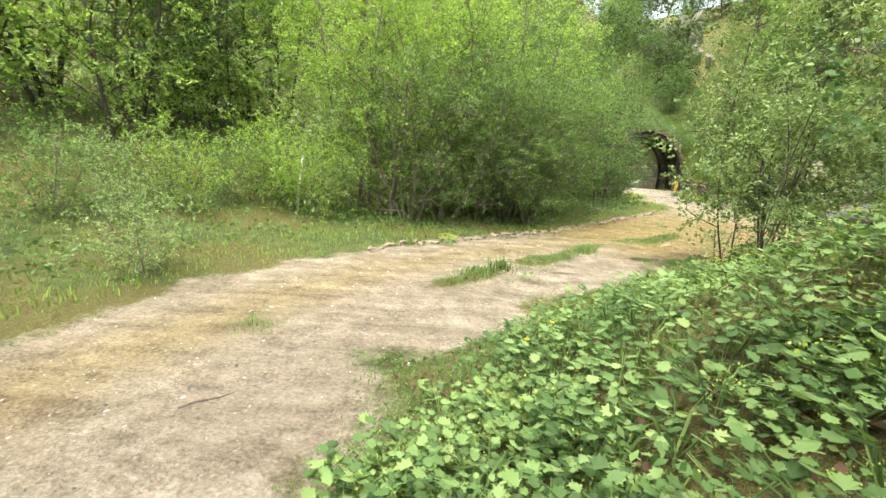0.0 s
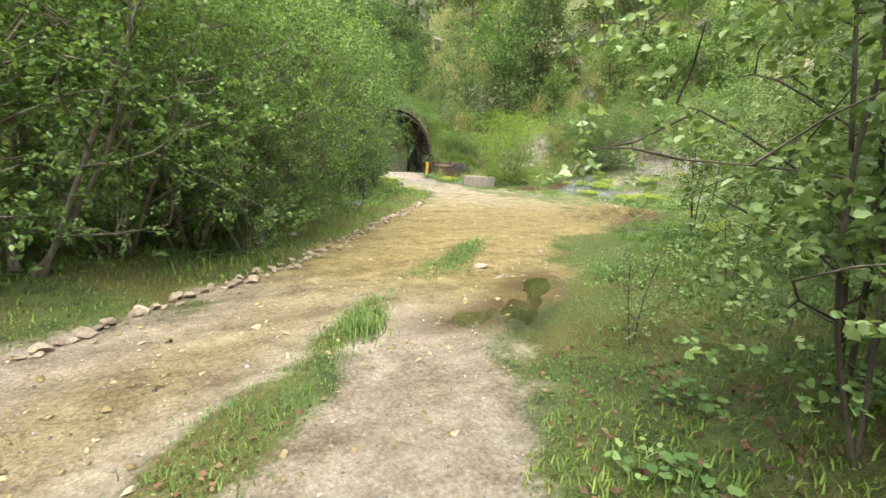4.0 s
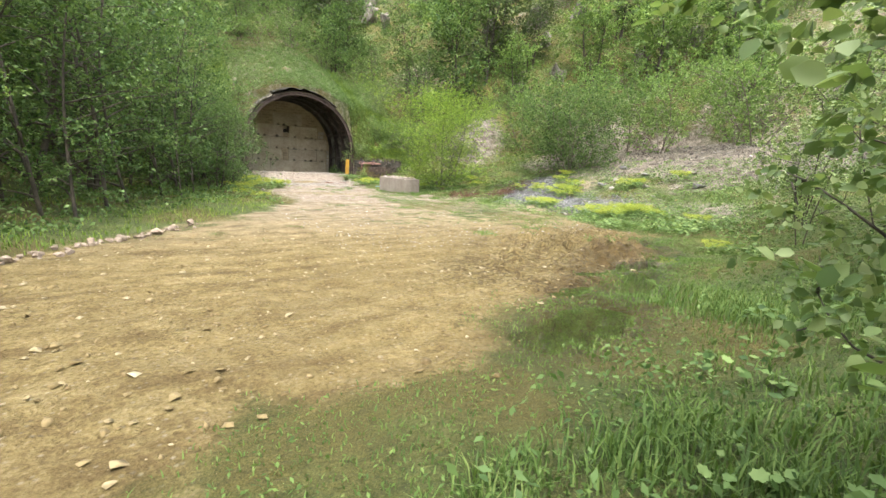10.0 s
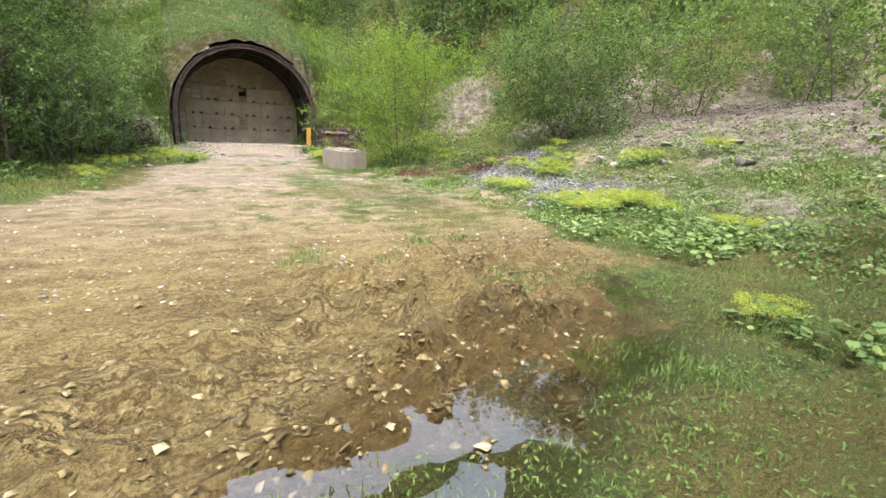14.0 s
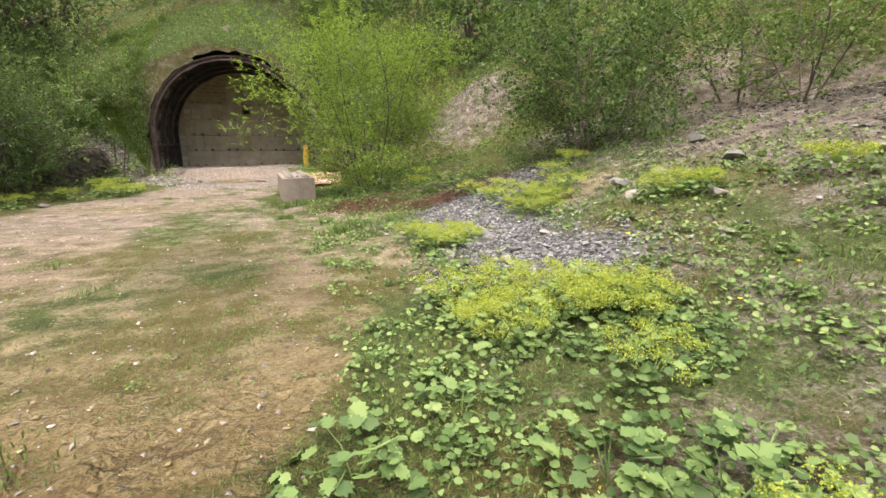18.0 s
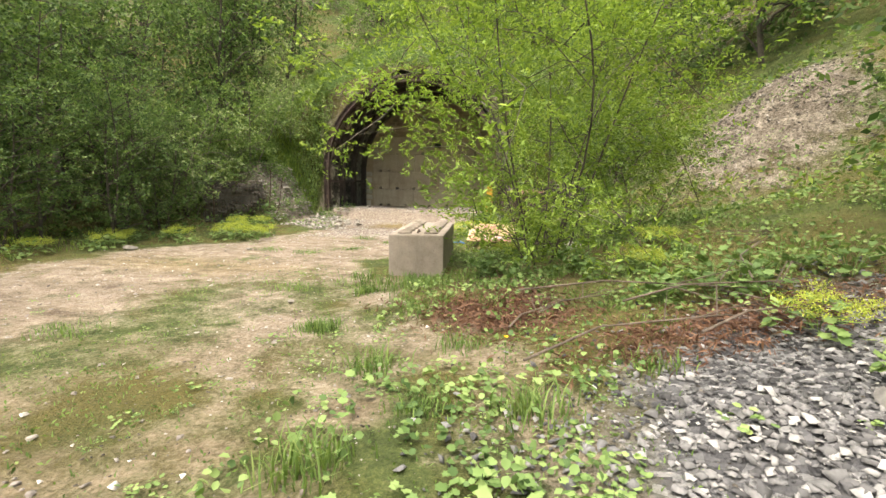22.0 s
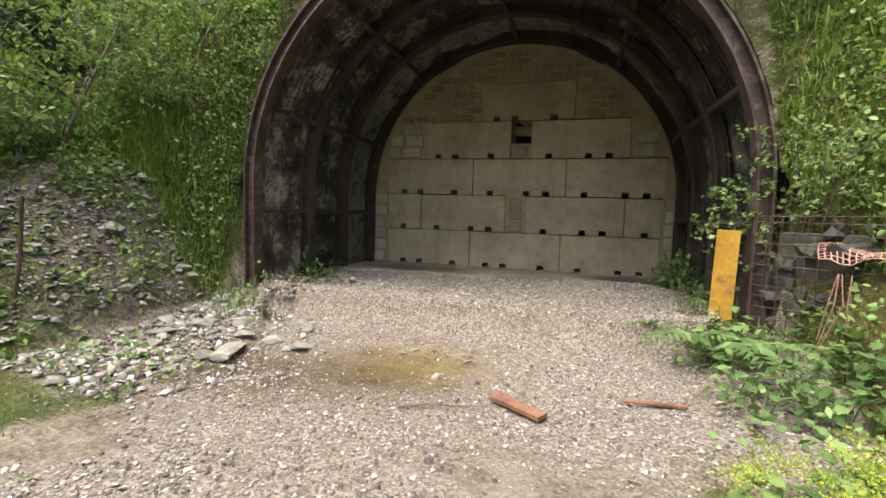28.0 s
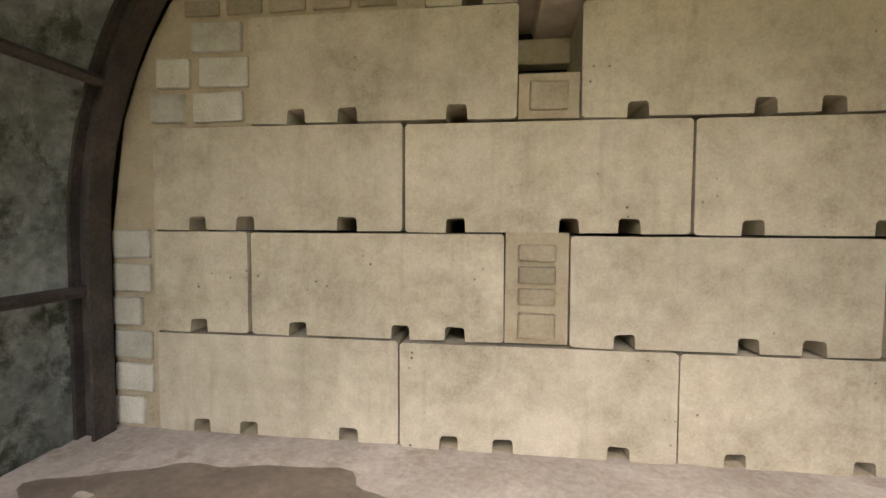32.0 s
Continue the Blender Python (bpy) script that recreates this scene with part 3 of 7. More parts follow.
    dirt = step(-0.3, 0.35, sd + ragged) * (1 - 0.9 * step(0.3, 0.9, median * (0.75 + 0.6 * wobble(x, y, 0.55, 8))))
    yard = blob(x, y, 3.2, -15.6, 1.3, 3.0, 8) + 0.6 * blob(x, y, 2.9, -12, 1.0, 1.5) + 0.3 * blob(x, y, 1.2, -13.5, 2.5, 0.8) + 0.45 * blob(x, y, 0.5, -17, 2.2, 1.0)
    dirt = dirt * (1 - np.clip(0.75 * yard + 0.4 * wobble(x, y, 0.7, 11) * step(-20, -17, y), 0, 0.85) * step(-20.5, -17.5, y))
    mottle = 0.5 + 0.5 * wobble(x, y, 0.42, 74) + 0.4 * wobble(x, y, 0.17, 75)
    edge_zone = step(3.2, 4.0, x) * step(6.3, 5.5, x + 1.4 * step(-12.6, -11.6, y)) * step(-17.5, -16.5, y) * step(-8.5, -9.5, y)
    dirt = np.maximum(dirt, edge_zone * np.clip(0.15 + 0.55 * mottle, 0, 0.75))
    dirt = dirt * (1 - 0.95 * step(-20.5, -18, y) * step(-8, -10, y) * np.clip(1.2 * (mottle - 0.62), 0, 1) * inside)
    dirt = np.maximum(dirt, 0.8 * blob(x, y, 7.9, -15.0, 1.4, 0.6, 15) + 0.5 * blob(x, y, -4.35, -25.05, 0.35, 0.2, 20))
    ochre = step(-36, -33, along) * (0.35 + 0.65 * step(-15, -20.5, y)) * step(-12, -15, y) + 0.6 * np.exp(-((dl - 1.0) / 0.45) ** 2) * inside * step(-33, -37, along) + 0.9 * blob(x, y, 2.1, -4.4, 0.8, 0.55) + 0.6 * blob(x, y, 0.8, -10.4, 1.6, 0.5)
    gravel = step(-5.9, -4.9, y + 0.5 * ragged) * (side < 2.9) * np.where(y > -1.3 + 0.15 * wobble(x, y, 0.5, 73), 0.12, 1.0) * (y < 0.9) * (inside | (side < 2.7))
    gravel = np.maximum(gravel, step(-7.4, -6.6, y + ragged) * step(1.0, 1.6, x + 2 * ragged) * step(4.0, 3.5, x + ragged) * (y < -4.8) * inside * np.clip(0.75 + 0.6 * wobble(x, y, 0.8, 63), 0, 1))
    gravel = gravel * (1 - 0.95 * blob(x, y, 2.1, -4.35, 0.75, 0.55))
    gravel = gravel * step(0.75, 0.5, land)
    dirt = dirt * np.where(y > -5, step(0.75, 0.5, land), 1)
    slag = np.clip(1.2 * blob(x, y, 6.6, -15.2, 0.75, 1.7, -10) + 1.3 * blob(x, y, 7.6, -13.3, 1.4, 0.8, 25) + 0.9 * blob(x, y, 6.6, -17.2, 0.8, 0.6), 0, 1)
    rocky = np.clip(1.1 * blob(x, y, 9.7, -6.7, 1.5, 1.5) + step(8.8, 10.5, x + 1.5 * ragged) * step(17, 14, x) * step(-24, -21, y) * step(-9, -11, y) * 0.8
                    + 0.6 * step(4.6, 5.6, x) * step(-22, -20.5, y) * step(-12.6, -14, y) * np.clip(0.75 + 0.6 * wobble(x, y, 0.8, 33), 0, 1) + 0.35 * step(-0.5, 0.8, x) * step(5, 3.5, x) * step(-3.4, -2.5, y) * step(5, 3, y)
                    + 0.45 * step(0.62, 0.8, wobble(x, y, 5, 21) * 0.5 + 0.5) * step(3, 6, hill) + 1.0 * blob(x, y, -0.7, -4.5, 1.7, 0.75), 0, 1)
    # first term: brown soil under the willow, with its shade painted in
    needles = np.clip(0.7 * blob(x, y, 5.4, -10.9, 1.0, 0.9) + 1.0 * blob(x, y, 5.3, -12.2, 0.6, 0.4, 15) + 0.8 * blob(x, y, 6.9, -12.7, 1.0, 0.35, 15), 0, 1)
    wet = np.clip(sum(0.9 * blob(x, y, cx, cy, rx * 1.7, ry * 1.9, turn) for cx, cy, rx, ry, turn in HOLLOWS)
                  + 0.5 * blob(x, y, 1.5, -21.6, 1.5, 0.5, 20)
                  + 0.2 * step(0.25, 0.6, wobble(u, v, 1.1, 14)) * inside * step(-15, -18, y)
                  + 0.55 * blob(x, y, 3.4, -15.6, 1.0, 1.9, 8) + 0.7 * blob(x, y, 1.3, -21.5, 1.0, 0.45, 20), 0, 1)
    churn_at = np.clip(churn * 1.3 + 0.35 * step(-36, -32, along) * step(-17, -19, y) + 0.9 * blob(x, y, 3.0, -20.1, 1.7, 1.1, 35), 0, 1)
    return land, {"churn": churn_at, "dirt": dirt, "ochre": np.clip(ochre, 0, 1), "gravel": gravel, "slag": slag, "rocky": rocky, "needles": needles, "wet": wet}


def ground_at(x, y):
    return float(lie(np.array([x]), np.array([y]))[0][0])


def mesh_of(name, verts, faces, smooth=True):
    """A mesh from arrays; all faces have the same number of corners."""
    me = bpy.data.meshes.new(name)
    verts, faces = np.asarray(verts, np.float32), np.asarray(faces, np.int32)
    n = faces.shape[1]
    me.vertices.add(len(verts))
    me.vertices.foreach_set("co", verts.ravel())
    me.loops.add(faces.size)
    me.loops.foreach_set("vertex_index", faces.ravel())
    me.polygons.add(len(faces))
    me.polygons.foreach_set("loop_start", np.arange(0, faces.size, n, dtype=np.int32))
    if smooth:
        me.polygons.foreach_set("use_smooth", np.ones(len(faces), bool))
    me.update(calc_edges=True)
    return me


def spaced(lo, hi, fine, far):
    """Grid lines: even between lo and hi, ever wider out to far."""
    mid = list(np.arange(lo, hi + fine / 2, fine))
    out, s, v = [], fine, hi
    while v < far:
        s *= 1.16
        v += s
        out.append(v)
    back, s, v = [], fine, lo
    while v > -far:
        s *= 1.16
        v -= s
        back.append(v)
    return np.array(back[::-1] + mid + out)


def build_ground():
    gx, gy = spaced(-17, 11, 0.13, 420), spaced(-36.5, 1.2, 0.13, 420)
    gx = np.sort(np.concatenate([gx, gx[(gx > -2.5) & (gx < 3.6)] + 0.065]))
    gy = np.sort(np.concatenate([gy, gy[(gy > -23) & (gy < -18.5)] + 0.065]))
    X, Y = np.meshgrid(gx, gy)
    z, covers = lie(X.ravel(), Y.ravel())
    nx, ny = len(gx), len(gy)
    idx = np.arange(nx * ny).reshape(ny, nx)
    quads = np.stack([idx[:-1, :-1], idx[:-1, 1:], idx[1:, 1:], idx[1:, :-1]], -1).reshape(-1, 4)
    verts = np.stack([X.ravel(), Y.ravel(), z], -1)
    centre = verts[quads].mean(1)
    on_road = in_road(centre[:, 0], centre[:, 1])
    for name, pick, label in (("ground", ~on_road, "mossy ground rising into grassy banks and a wooded quarry hillside"),
                              ("road", on_road, "rutted muddy dirt track widening into a yard before the tunnel")):
        used, back = np.unique(quads[pick], return_inverse=True)
        me = mesh_of(name, verts[used], back.reshape(-1, 4))
        for cover, v in covers.items():
            me.attributes.new(cover, "FLOAT", "POINT").data.foreach_set("value", v[used].astype(np.float32))
        me.materials.append(GROUND)
        tagged(new(name, me), label, name, kind="structure")


build_ground()


def build_mound():
    """The earth roof over the tunnel mouth."""
    gx, gy = np.linspace(MID - 2.95, MID + 2.95, 60), np.linspace(RING_Y + 0.02, 1.3, 44)
    X, Y = np.meshgrid(gx, gy)
    side = np.abs(X - MID)
    z = 4.3 + 0.55 * (Y - RING_Y) - 0.42 * np.maximum(0, side - 1.0)
    arch = SPRING + np.sqrt(np.maximum(0, (RING_R + 0.04) ** 2 - side ** 2))
    front = step(0.9, 0.0, Y - RING_Y)
    z = np.maximum(z * (1 - front) + front * (arch + 0.02), arch) + 0.05 * wobble(X, Y, 0.4, 31)
    z = np.maximum(arch, np.minimum(z, np.maximum(0, 1.9 * (side - 2.62)) + 2.4 * (Y - RING_Y + 0.35) + 1.2 * step(2.66, 2.2, side)))
    idx = np.arange(X.size).reshape(X.shape)
    quads = np.stack([idx[:-1, :-1], idx[:-1, 1:], idx[1:, 1:], idx[1:, :-1]], -1).reshape(-1, 4)
    me = mesh_of("hill_over_tunnel", np.stack([X.ravel(), Y.ravel(), z.ravel()], -1), quads)
    n = X.size
    for cover, v in (("churn", 0), ("dirt", 0), ("ochre", 0), ("gravel", 0), ("slag", 0), ("needles", 0), ("wet", 0), ("rocky", 0.4)):
        me.attributes.new(cover, "FLOAT", "POINT").data.foreach_set("value", np.full(n, v, np.float32))
    me.materials.append(GROUND)
    tagged(new("hill_over_tunnel", me), "grassy earth heaped over the tunnel arch", "hillside", kind="structure")


build_mound()

# ---- helpers for things ----
def thing(name, m, label, category, group="", kind=""):
    ob = new(name)
    ob.matrix_world = m
    ob.empty_display_size = 0.1
    return tagged(ob, label, category, group, kind)


def part(name, bm, material, parent, label="", smooth=False, kind=""):
    """Links a bmesh, or a ready mesh, as one mesh object under a thing or a part."""
    if isinstance(bm, bmesh.types.BMesh):
        me = bpy.data.meshes.new(name)
        bmesh.ops.recalc_face_normals(bm, faces=bm.faces[:])
        bm.to_mesh(me)
        bm.free()
    else:
        me = bm
    if smooth:
        me.polygons.foreach_set("use_smooth", np.ones(len(me.polygons), bool))
    if not me.materials:
        me.materials.append(material)
    ob = new(name, me)
    ob.parent = parent
    return tagged(ob, label, kind=kind)


def box(bm, x0, y0, z0, x1, y1, z1, bevel=0.0, m=None):
    got = bmesh.ops.create_cube(bm, size=1.0, matrix=Matrix.Translation(((x0 + x1) / 2, (y0 + y1) / 2, (z0 + z1) / 2)) @ Matrix.Diagonal((x1 - x0, y1 - y0, z1 - z0, 1)))
    vs = got["verts"]
    if bevel:
        es = list({e for v in vs for e in v.link_edges})
        vs = bmesh.ops.bevel(bm, geom=es, offset=bevel, segments=2, affect="EDGES", profile=0.6)["verts"]
    if m:
        bmesh.ops.transform(bm, matrix=m, verts=list(set(vs)))
    return vs


def sweep(bm, path, outline, ups=None, cap=True):
    """Carries a flat outline (pairs across, up) along a path of points."""
    rings = []
    n = len(path)
    for i, p in enumerate(path):
        p = Vector(p)
        d = (Vector(path[min(i + 1, n - 1)]) - Vector(path[max(i - 1, 0)])).normalized()
        up = Vector(ups[i]) if ups else (Vector((0, 0, 1)) if abs(d.z) < 0.9 else Vector((0, 1, 0)))
        side = d.cross(up).normalized()
        up = side.cross(d).normalized()
        rings.append([bm.verts.new(p + side * a + up * b) for a, b in (outline(i / max(1, n - 1)) if callable(outline) else outline)])
    for a, b in zip(rings, rings[1:]):
        for k in range(len(a)):
            bm.faces.new((a[k], a[(k + 1) % len(a)], b[(k + 1) % len(a)], b[k]))
    if cap:
        bm.faces.new(rings[0][::-1])
        bm.faces.new(rings[-1])
    return rings


def tube(bm, path, r0, r1=None, sides=6, cap=True):
    r1 = r0 if r1 is None else r1
    circle = [(math.cos(2 * math.pi * k / sides), math.sin(2 * math.pi * k / sides)) for k in range(sides)]
    return sweep(bm, path, lambda k: [(c * (r0 + (r1 - r0) * k), s * (r0 + (r1 - r0) * k)) for c, s in circle], cap=cap)


def arch_path(y, r, foot, n=44):
    pts = [(MID - r, y, foot), (MID - r, y, (foot + SPRING) / 2)]
    pts += [(MID - r * math.cos(math.pi * k / n), y, SPRING + r * math.sin(math.pi * k / n)) for k in range(n + 1)]
    pts += [(MID + r, y, (foot + SPRING) / 2), (MID + r, y, foot)]
    return pts


def arch_ups(path):
    return [((p[0] - MID), 0, max(0.0, p[2] - SPRING)) for p in path]


# ---- tunnel ----
BEAM = [(-0.075, -0.07), (0.075, -0.07), (0.075, -0.048), (0.014, -0.048), (0.014, 0.048), (0.075, 0.048),
        (0.075, 0.07), (-0.075, 0.07), (-0.075, 0.048), (-0.014, 0.048), (-0.014, -0.048), (-0.075, -0.048)]
RIBS = ((-3.15, RING_R - 0.08, RUST), (-2.1, 2.5, DARKSTEEL), (-1.15, 2.5, DARKSTEEL), (-0.12, 2.52, DARKSTEEL))


def build_ribs():
    for y, r, material in RIBS:
        rib = thing("steel_arch_rib", pose(0, y, 0), "rusty curved steel beam arching over the tunnel mouth" if y < -3 else "sooty dark steel beam arch holding the tunnel lining",
                    "steel arch", "tunnel arch ribs")
        bm = bmesh.new()
        path = arch_path(0, r, 0.0)
        sweep(bm, path, BEAM, arch_ups(path))
        part("beam", bm, material, rib)
        for s in (-1, 1):
            bm = bmesh.new()
            box(bm, MID + s * r - 0.14, -0.12, -0.02, MID + s * r + 0.14, 0.12, 0.03)
            part("foot_plate", bm, material, rib)
            a = radians(62)
            bm = bmesh.new()
            for k in (-1, 1):
                box(bm, -0.012, -0.09, -0.2, 0.012, 0.09, 0.2, m=Matrix.Translation((MID + s * math.cos(a) * (r + 0.085 * k), 0, SPRING + math.sin(a) * (r + 0.085 * k))) @ Matrix.Rotation(s * (math.pi / 2 - a) - math.pi / 2 * 0 - s * math.pi / 2 + s * a * 0, 4, "Y") @ Matrix.Rotation(0, 4, "X"))
            part("splice_plate", bm, material, rib)
    # tie bars between neighbouring ribs
    for (y0, r0, _), (y1, r1, material) in zip(RIBS, RIBS[1:]):
        for ang in (-14, 20, 52, 90, 128, 160, 194):
            a = radians(ang)

            def spot(y, r):
                if ang < 0 or ang > 180:
                    return (MID + (r if ang < 0 else -r), y, 1.16)
                return (MID + math.cos(a) * r, y, SPRING + math.sin(a) * r)
            bar = thing("tie_bar", pose(0, 0, 0), "rusty steel bar tying two tunnel ribs together", "tie bar", "tunnel tie bars")
            bm = bmesh.new()
            tube(bm, [spot(y0 + 0.05, r0 - 0.02), spot((y0 + y1) / 2, (r0 + r1) / 2 - 0.03), spot(y1 - 0.05, r1 - 0.02)], 0.035, sides=8)
            part("bar", bm, RUST if y0 < -3 else DARKSTEEL, bar)


def build_lining():
    lining = thing("tunnel_lining", pose(0, 0, 0), "sooty sprayed-concrete tunnel lining with damp stains and flaking patches", "tunnel lining", kind="structure")
    ys = [-3.02, -2.1, -1.15, -0.08]
    for n, (ya, yb) in enumerate(zip(ys, ys[1:])):
        # in the first bay the crown has lost its concrete
        for lo, hi in (((0, 0.36), (0.36, 0.72), (0.72, 1.0)) if n == 0 else ((0.0, 1.0),)):
            path = arch_path(0, 2.66 if lo == 0.36 else 2.57, -0.1, 70)
            cum = np.linspace(0, 1, len(path))
            rows = [p for p, k in zip(path, cum) if lo - 1e-6 <= k <= hi + 1e-6]
            verts, m = [], 9
            for j in range(m):
                y = ya + (yb - ya) * j / (m - 1)
                for p in rows:
                    out = Vector((p[0] - MID, 0, max(0.0, p[2] - SPRING))).normalized()
                    bow = 0.07 * math.sin(math.pi * j / (m - 1))
                    rough = 0.05 * float(wobble(p[2] * 1.3 + p[0] * 1.7, y * 2, 0.35, 40 + n)) + 0.02 * float(wobble(p[2] * 3, y * 3 + p[0], 0.3, 50))
                    q = Vector(p) + out * (bow + rough)
                    verts.append((q.x, y, q.z))
            w = len(rows)
            faces = [(j * w + i, j * w + i + 1, (j + 1) * w + i + 1, (j + 1) * w + i) for j in range(m - 1) for i in range(w - 1)]
            verts = np.array(verts)
            out = verts - np.array([MID, 0, 0])
            out[:, 1] = 0
            out[:, 2] = np.maximum(0, verts[:, 2] - SPRING)
            out /= np.maximum(1e-6, np.linalg.norm(out, axis=1))[:, None]
            k = len(verts)
            faces = np.array(faces)
            shell = np.vstack([faces[:, ::-1], faces + k])
            # left paler, right side and crown near-black: light and shade put into colour
            part("lining_bay", mesh_of("lining_bay", np.vstack([verts, verts + out * 0.12]), shell), (CROWN_SHADE if lo == 0.36 else (FLAKING if lo == 0 else SHADED_LINING)) if n == 0 else (GREYLINING if n == 2 else SHADED_LINING), lining)
    # bare reinforcing mesh where the crown of the first bay is open
    mesh = thing("reinforcing_mesh", pose(0, 0, 0), "rusty wire mesh hanging in the open crown of the tunnel mouth", "wire mesh")
    bm = bmesh.new()
    for k in range(34):
        a = radians(20 + 140 * k / 33)
        tube(bm, [(MID + math.cos(a) * 2.58, y, SPRING + math.sin(a) * 2.58 + 0.02 * math.sin(9 * y + k)) for y in (-3.02, -2.6, -2.15)], 0.006, sides=4, cap=False)
    part("long_wire", bm, WIRE, mesh, kind="stuff")
    bm = bmesh.new()
    for y in np.arange(-3.0, -2.15, 0.1):
        tube(bm, [(MID + math.cos(radians(a)) * 2.59, y, SPRING + math.sin(radians(a)) * 2.59) for a in range(20, 161, 5)], 0.006, sides=4, cap=False)
    part("cross_wire", bm, WIRE, mesh, kind="stuff")


# ---- wall of blocks that closes the tunnel ----
ROW, BASE_Z = 0.61, 0.29
NOTCH_A, NOTCH_B = (0.285, 0.586, 1.2), (0.29, 0.9, 1.21)
BLOCKS = [(0, 0.0, 1.5, NOTCH_A), (0, 1.5, 3.0, NOTCH_A), (0, 3.0, 4.48, NOTCH_B),
          (1, 0.0, 0.606, (0.285,)), (1, 0.606, 2.09, NOTCH_B), (1, 2.43, 3.95, NOTCH_B), (1, 3.95, 4.48, (0.3,)),
          (2, 0.0, 1.525, NOTCH_A), (2, 1.525, 3.045, NOTCH_B), (2, 3.045, 4.52, NOTCH_B),
          (3, 0.62, 2.15, NOTCH_A), (3, 2.47, 3.98, NOTCH_B), (4, 1.64, 3.14, (0.26, 0.56, 1.18))]


def notched(width, height, notches, depth=0.6):
    """A cast block: a front outline with fork slots in its foot, drawn back by its depth."""
    g, c = 0.007, 0.014
    pts = [(g, c + g), (g + c, g)]
    for n in notches:
        w, h = 0.062 + 0.006 * math.sin(n * 40), 0.085
        pts += [(n - w, g), (n - w + 0.004, h - 0.012), (n - w + 0.016, h), (n + w - 0.016, h), (n + w - 0.004, h - 0.012), (n + w, g)]
    pts += [(width - g - c, g), (width - g, g + c), (width - g, height - g - c), (width - g - c, height - g), (g + c, height - g), (g, height - g - c)]
    bm = bmesh.new()
    front = [bm.verts.new((x + 0.002 * math.sin(31 * x + 7 * z), 0.0, z + 0.003 * math.sin(23 * x))) for x, z in pts]
    back = [bm.verts.new((x, depth, z)) for x, z in pts]
    bm.faces.new(front)
    bm.faces.new(back[::-1])
    for k in range(len(pts)):
        bm.faces.new((front[k], back[k], back[(k + 1) % len(pts)], front[(k + 1) % len(pts)]))
    return bm


def build_block_wall():
    wall = thing("block_wall", pose(0, 0, 0), "wall of large grey-buff cast concrete blocks with fork slots sealing the tunnel", "block wall", kind="structure")
    for row, x0, x1, notches in BLOCKS:
        ob = part("concrete_block", notched(x1 - x0, ROW, notches), CONCRETE, wall)
        ob.location = (x0, 0.012 * math.sin(row * 5 + x0 * 3), BASE_Z + row * ROW - 0.004 * (x0 + x1) / 2)
    # mortar that fills the arch round the blocks, a little behind their faces, with the square hole left free
    bm = bmesh.new()
    taken = [(x0, x1, BASE_Z + row * ROW, BASE_Z + (row + 1) * ROW) for row, x0, x1, _ in BLOCKS] + [(2.15, 2.47, 2.36, BASE_Z + 4 * ROW)]
    xs = sorted({v for t in taken for v in t[:2]} | set(np.arange(MID - 2.5, MID + 2.51, 0.1)))

    def crown(v):
        return SPRING + 2.46 * math.sqrt(max(0, 1 - ((v - MID) / 2.5) ** 2))
    for xl, xr in zip(xs, xs[1:]):
        if xr - xl < 1e-4:
            continue
        xm, z = (xl + xr) / 2, 0.05
        for lo, hi in sorted((t[2], t[3]) for t in taken if t[0] < xm < t[1]) + [(crown(xm), 9)]:
            if lo - z > 0.01:
                last = hi == 9
                q = [(xl, z), (xr, z), (xr, crown(xr) if last else lo), (xl, crown(xl) if last else lo)]
                f = [bm.verts.new((x, 0.022, v)) for x, v in q]
                b = [bm.verts.new((x, 0.5, v)) for x, v in q]
                bm.faces.new(f)
                bm.faces.new(b[::-1])
                for k in range(4):
                    bm.faces.new((f[k], b[k], b[(k + 1) % 4], f[(k + 1) % 4]))
            z = hi
    part("mortar_infill", bm, MORTAR, wall)
    # added black sheet, standing in for the unlit space behind the hole
    bm = bmesh.new()
    box(bm, MID - 2.7, 0.86, 0, MID + 2.7, 0.92, 4.3)
    part("dark_backing", bm, BLACK, wall)
    # bricks of several sizes in the gaps
    rng = random.Random(5)
    shapes = {}

    def brick(x, z, w, h, lift=0.0, look=BRICK):
        key = (round(w, 2), round(h, 2), look.name)
        if key not in shapes:
            bm = bmesh.new()
            box(bm, -key[0] / 2, -0.03, -key[1] / 2, key[0] / 2, 0.12, key[1] / 2, 0.012)
            me = bpy.data.meshes.new("brick")
            bm.to_mesh(me)
            bm.free()
            me.materials.append(look)
            shapes[key] = me
        ob = part("brick", shapes[key], look, wall)
        ob.matrix_basis = pose(x, 0.025 + lift + rng.uniform(-0.006, 0.006), z, 0, rng.uniform(-1.5, 1.5), 0)

    def fits(x, z, w, h):
        r = math.hypot(abs(x - MID) + w / 2, max(0, z + h / 2 - SPRING))
        return r < (2.52 if z < SPRING else 2.44)
    for k in range(9):
        z = BASE_Z + 0.11 + 0.205 * k
        for x, w in (((-0.165, 0.25),) if k % 3 else ((-0.2, 0.2),)):
            if fits(x, z, w, 0.18):
                brick(x, z, w, 0.17, 0.0, PALEBRICK)
    for k in range(6):
        z = BASE_Z + 0.11 + 0.205 * k
        brick(4.585, z, 0.12, 0.17, 0.0, PALEBRICK)
    for k in range(3):
        z = BASE_Z + 3 * ROW + 0.11 + 0.2 * k
        for x, w in ((0.42, 0.34), (0.1, 0.24), (-0.12, 0.16), (4.18, 0.34), (4.46, 0.2)):
            x += 0.04 * (k % 2)
            if fits(x, z, w, 0.17):
                brick(x, z, w - 0.03, 0.165, 0.0, PALEBRICK)
    z = BASE_Z + 4 * ROW + 0.07
    k = 0
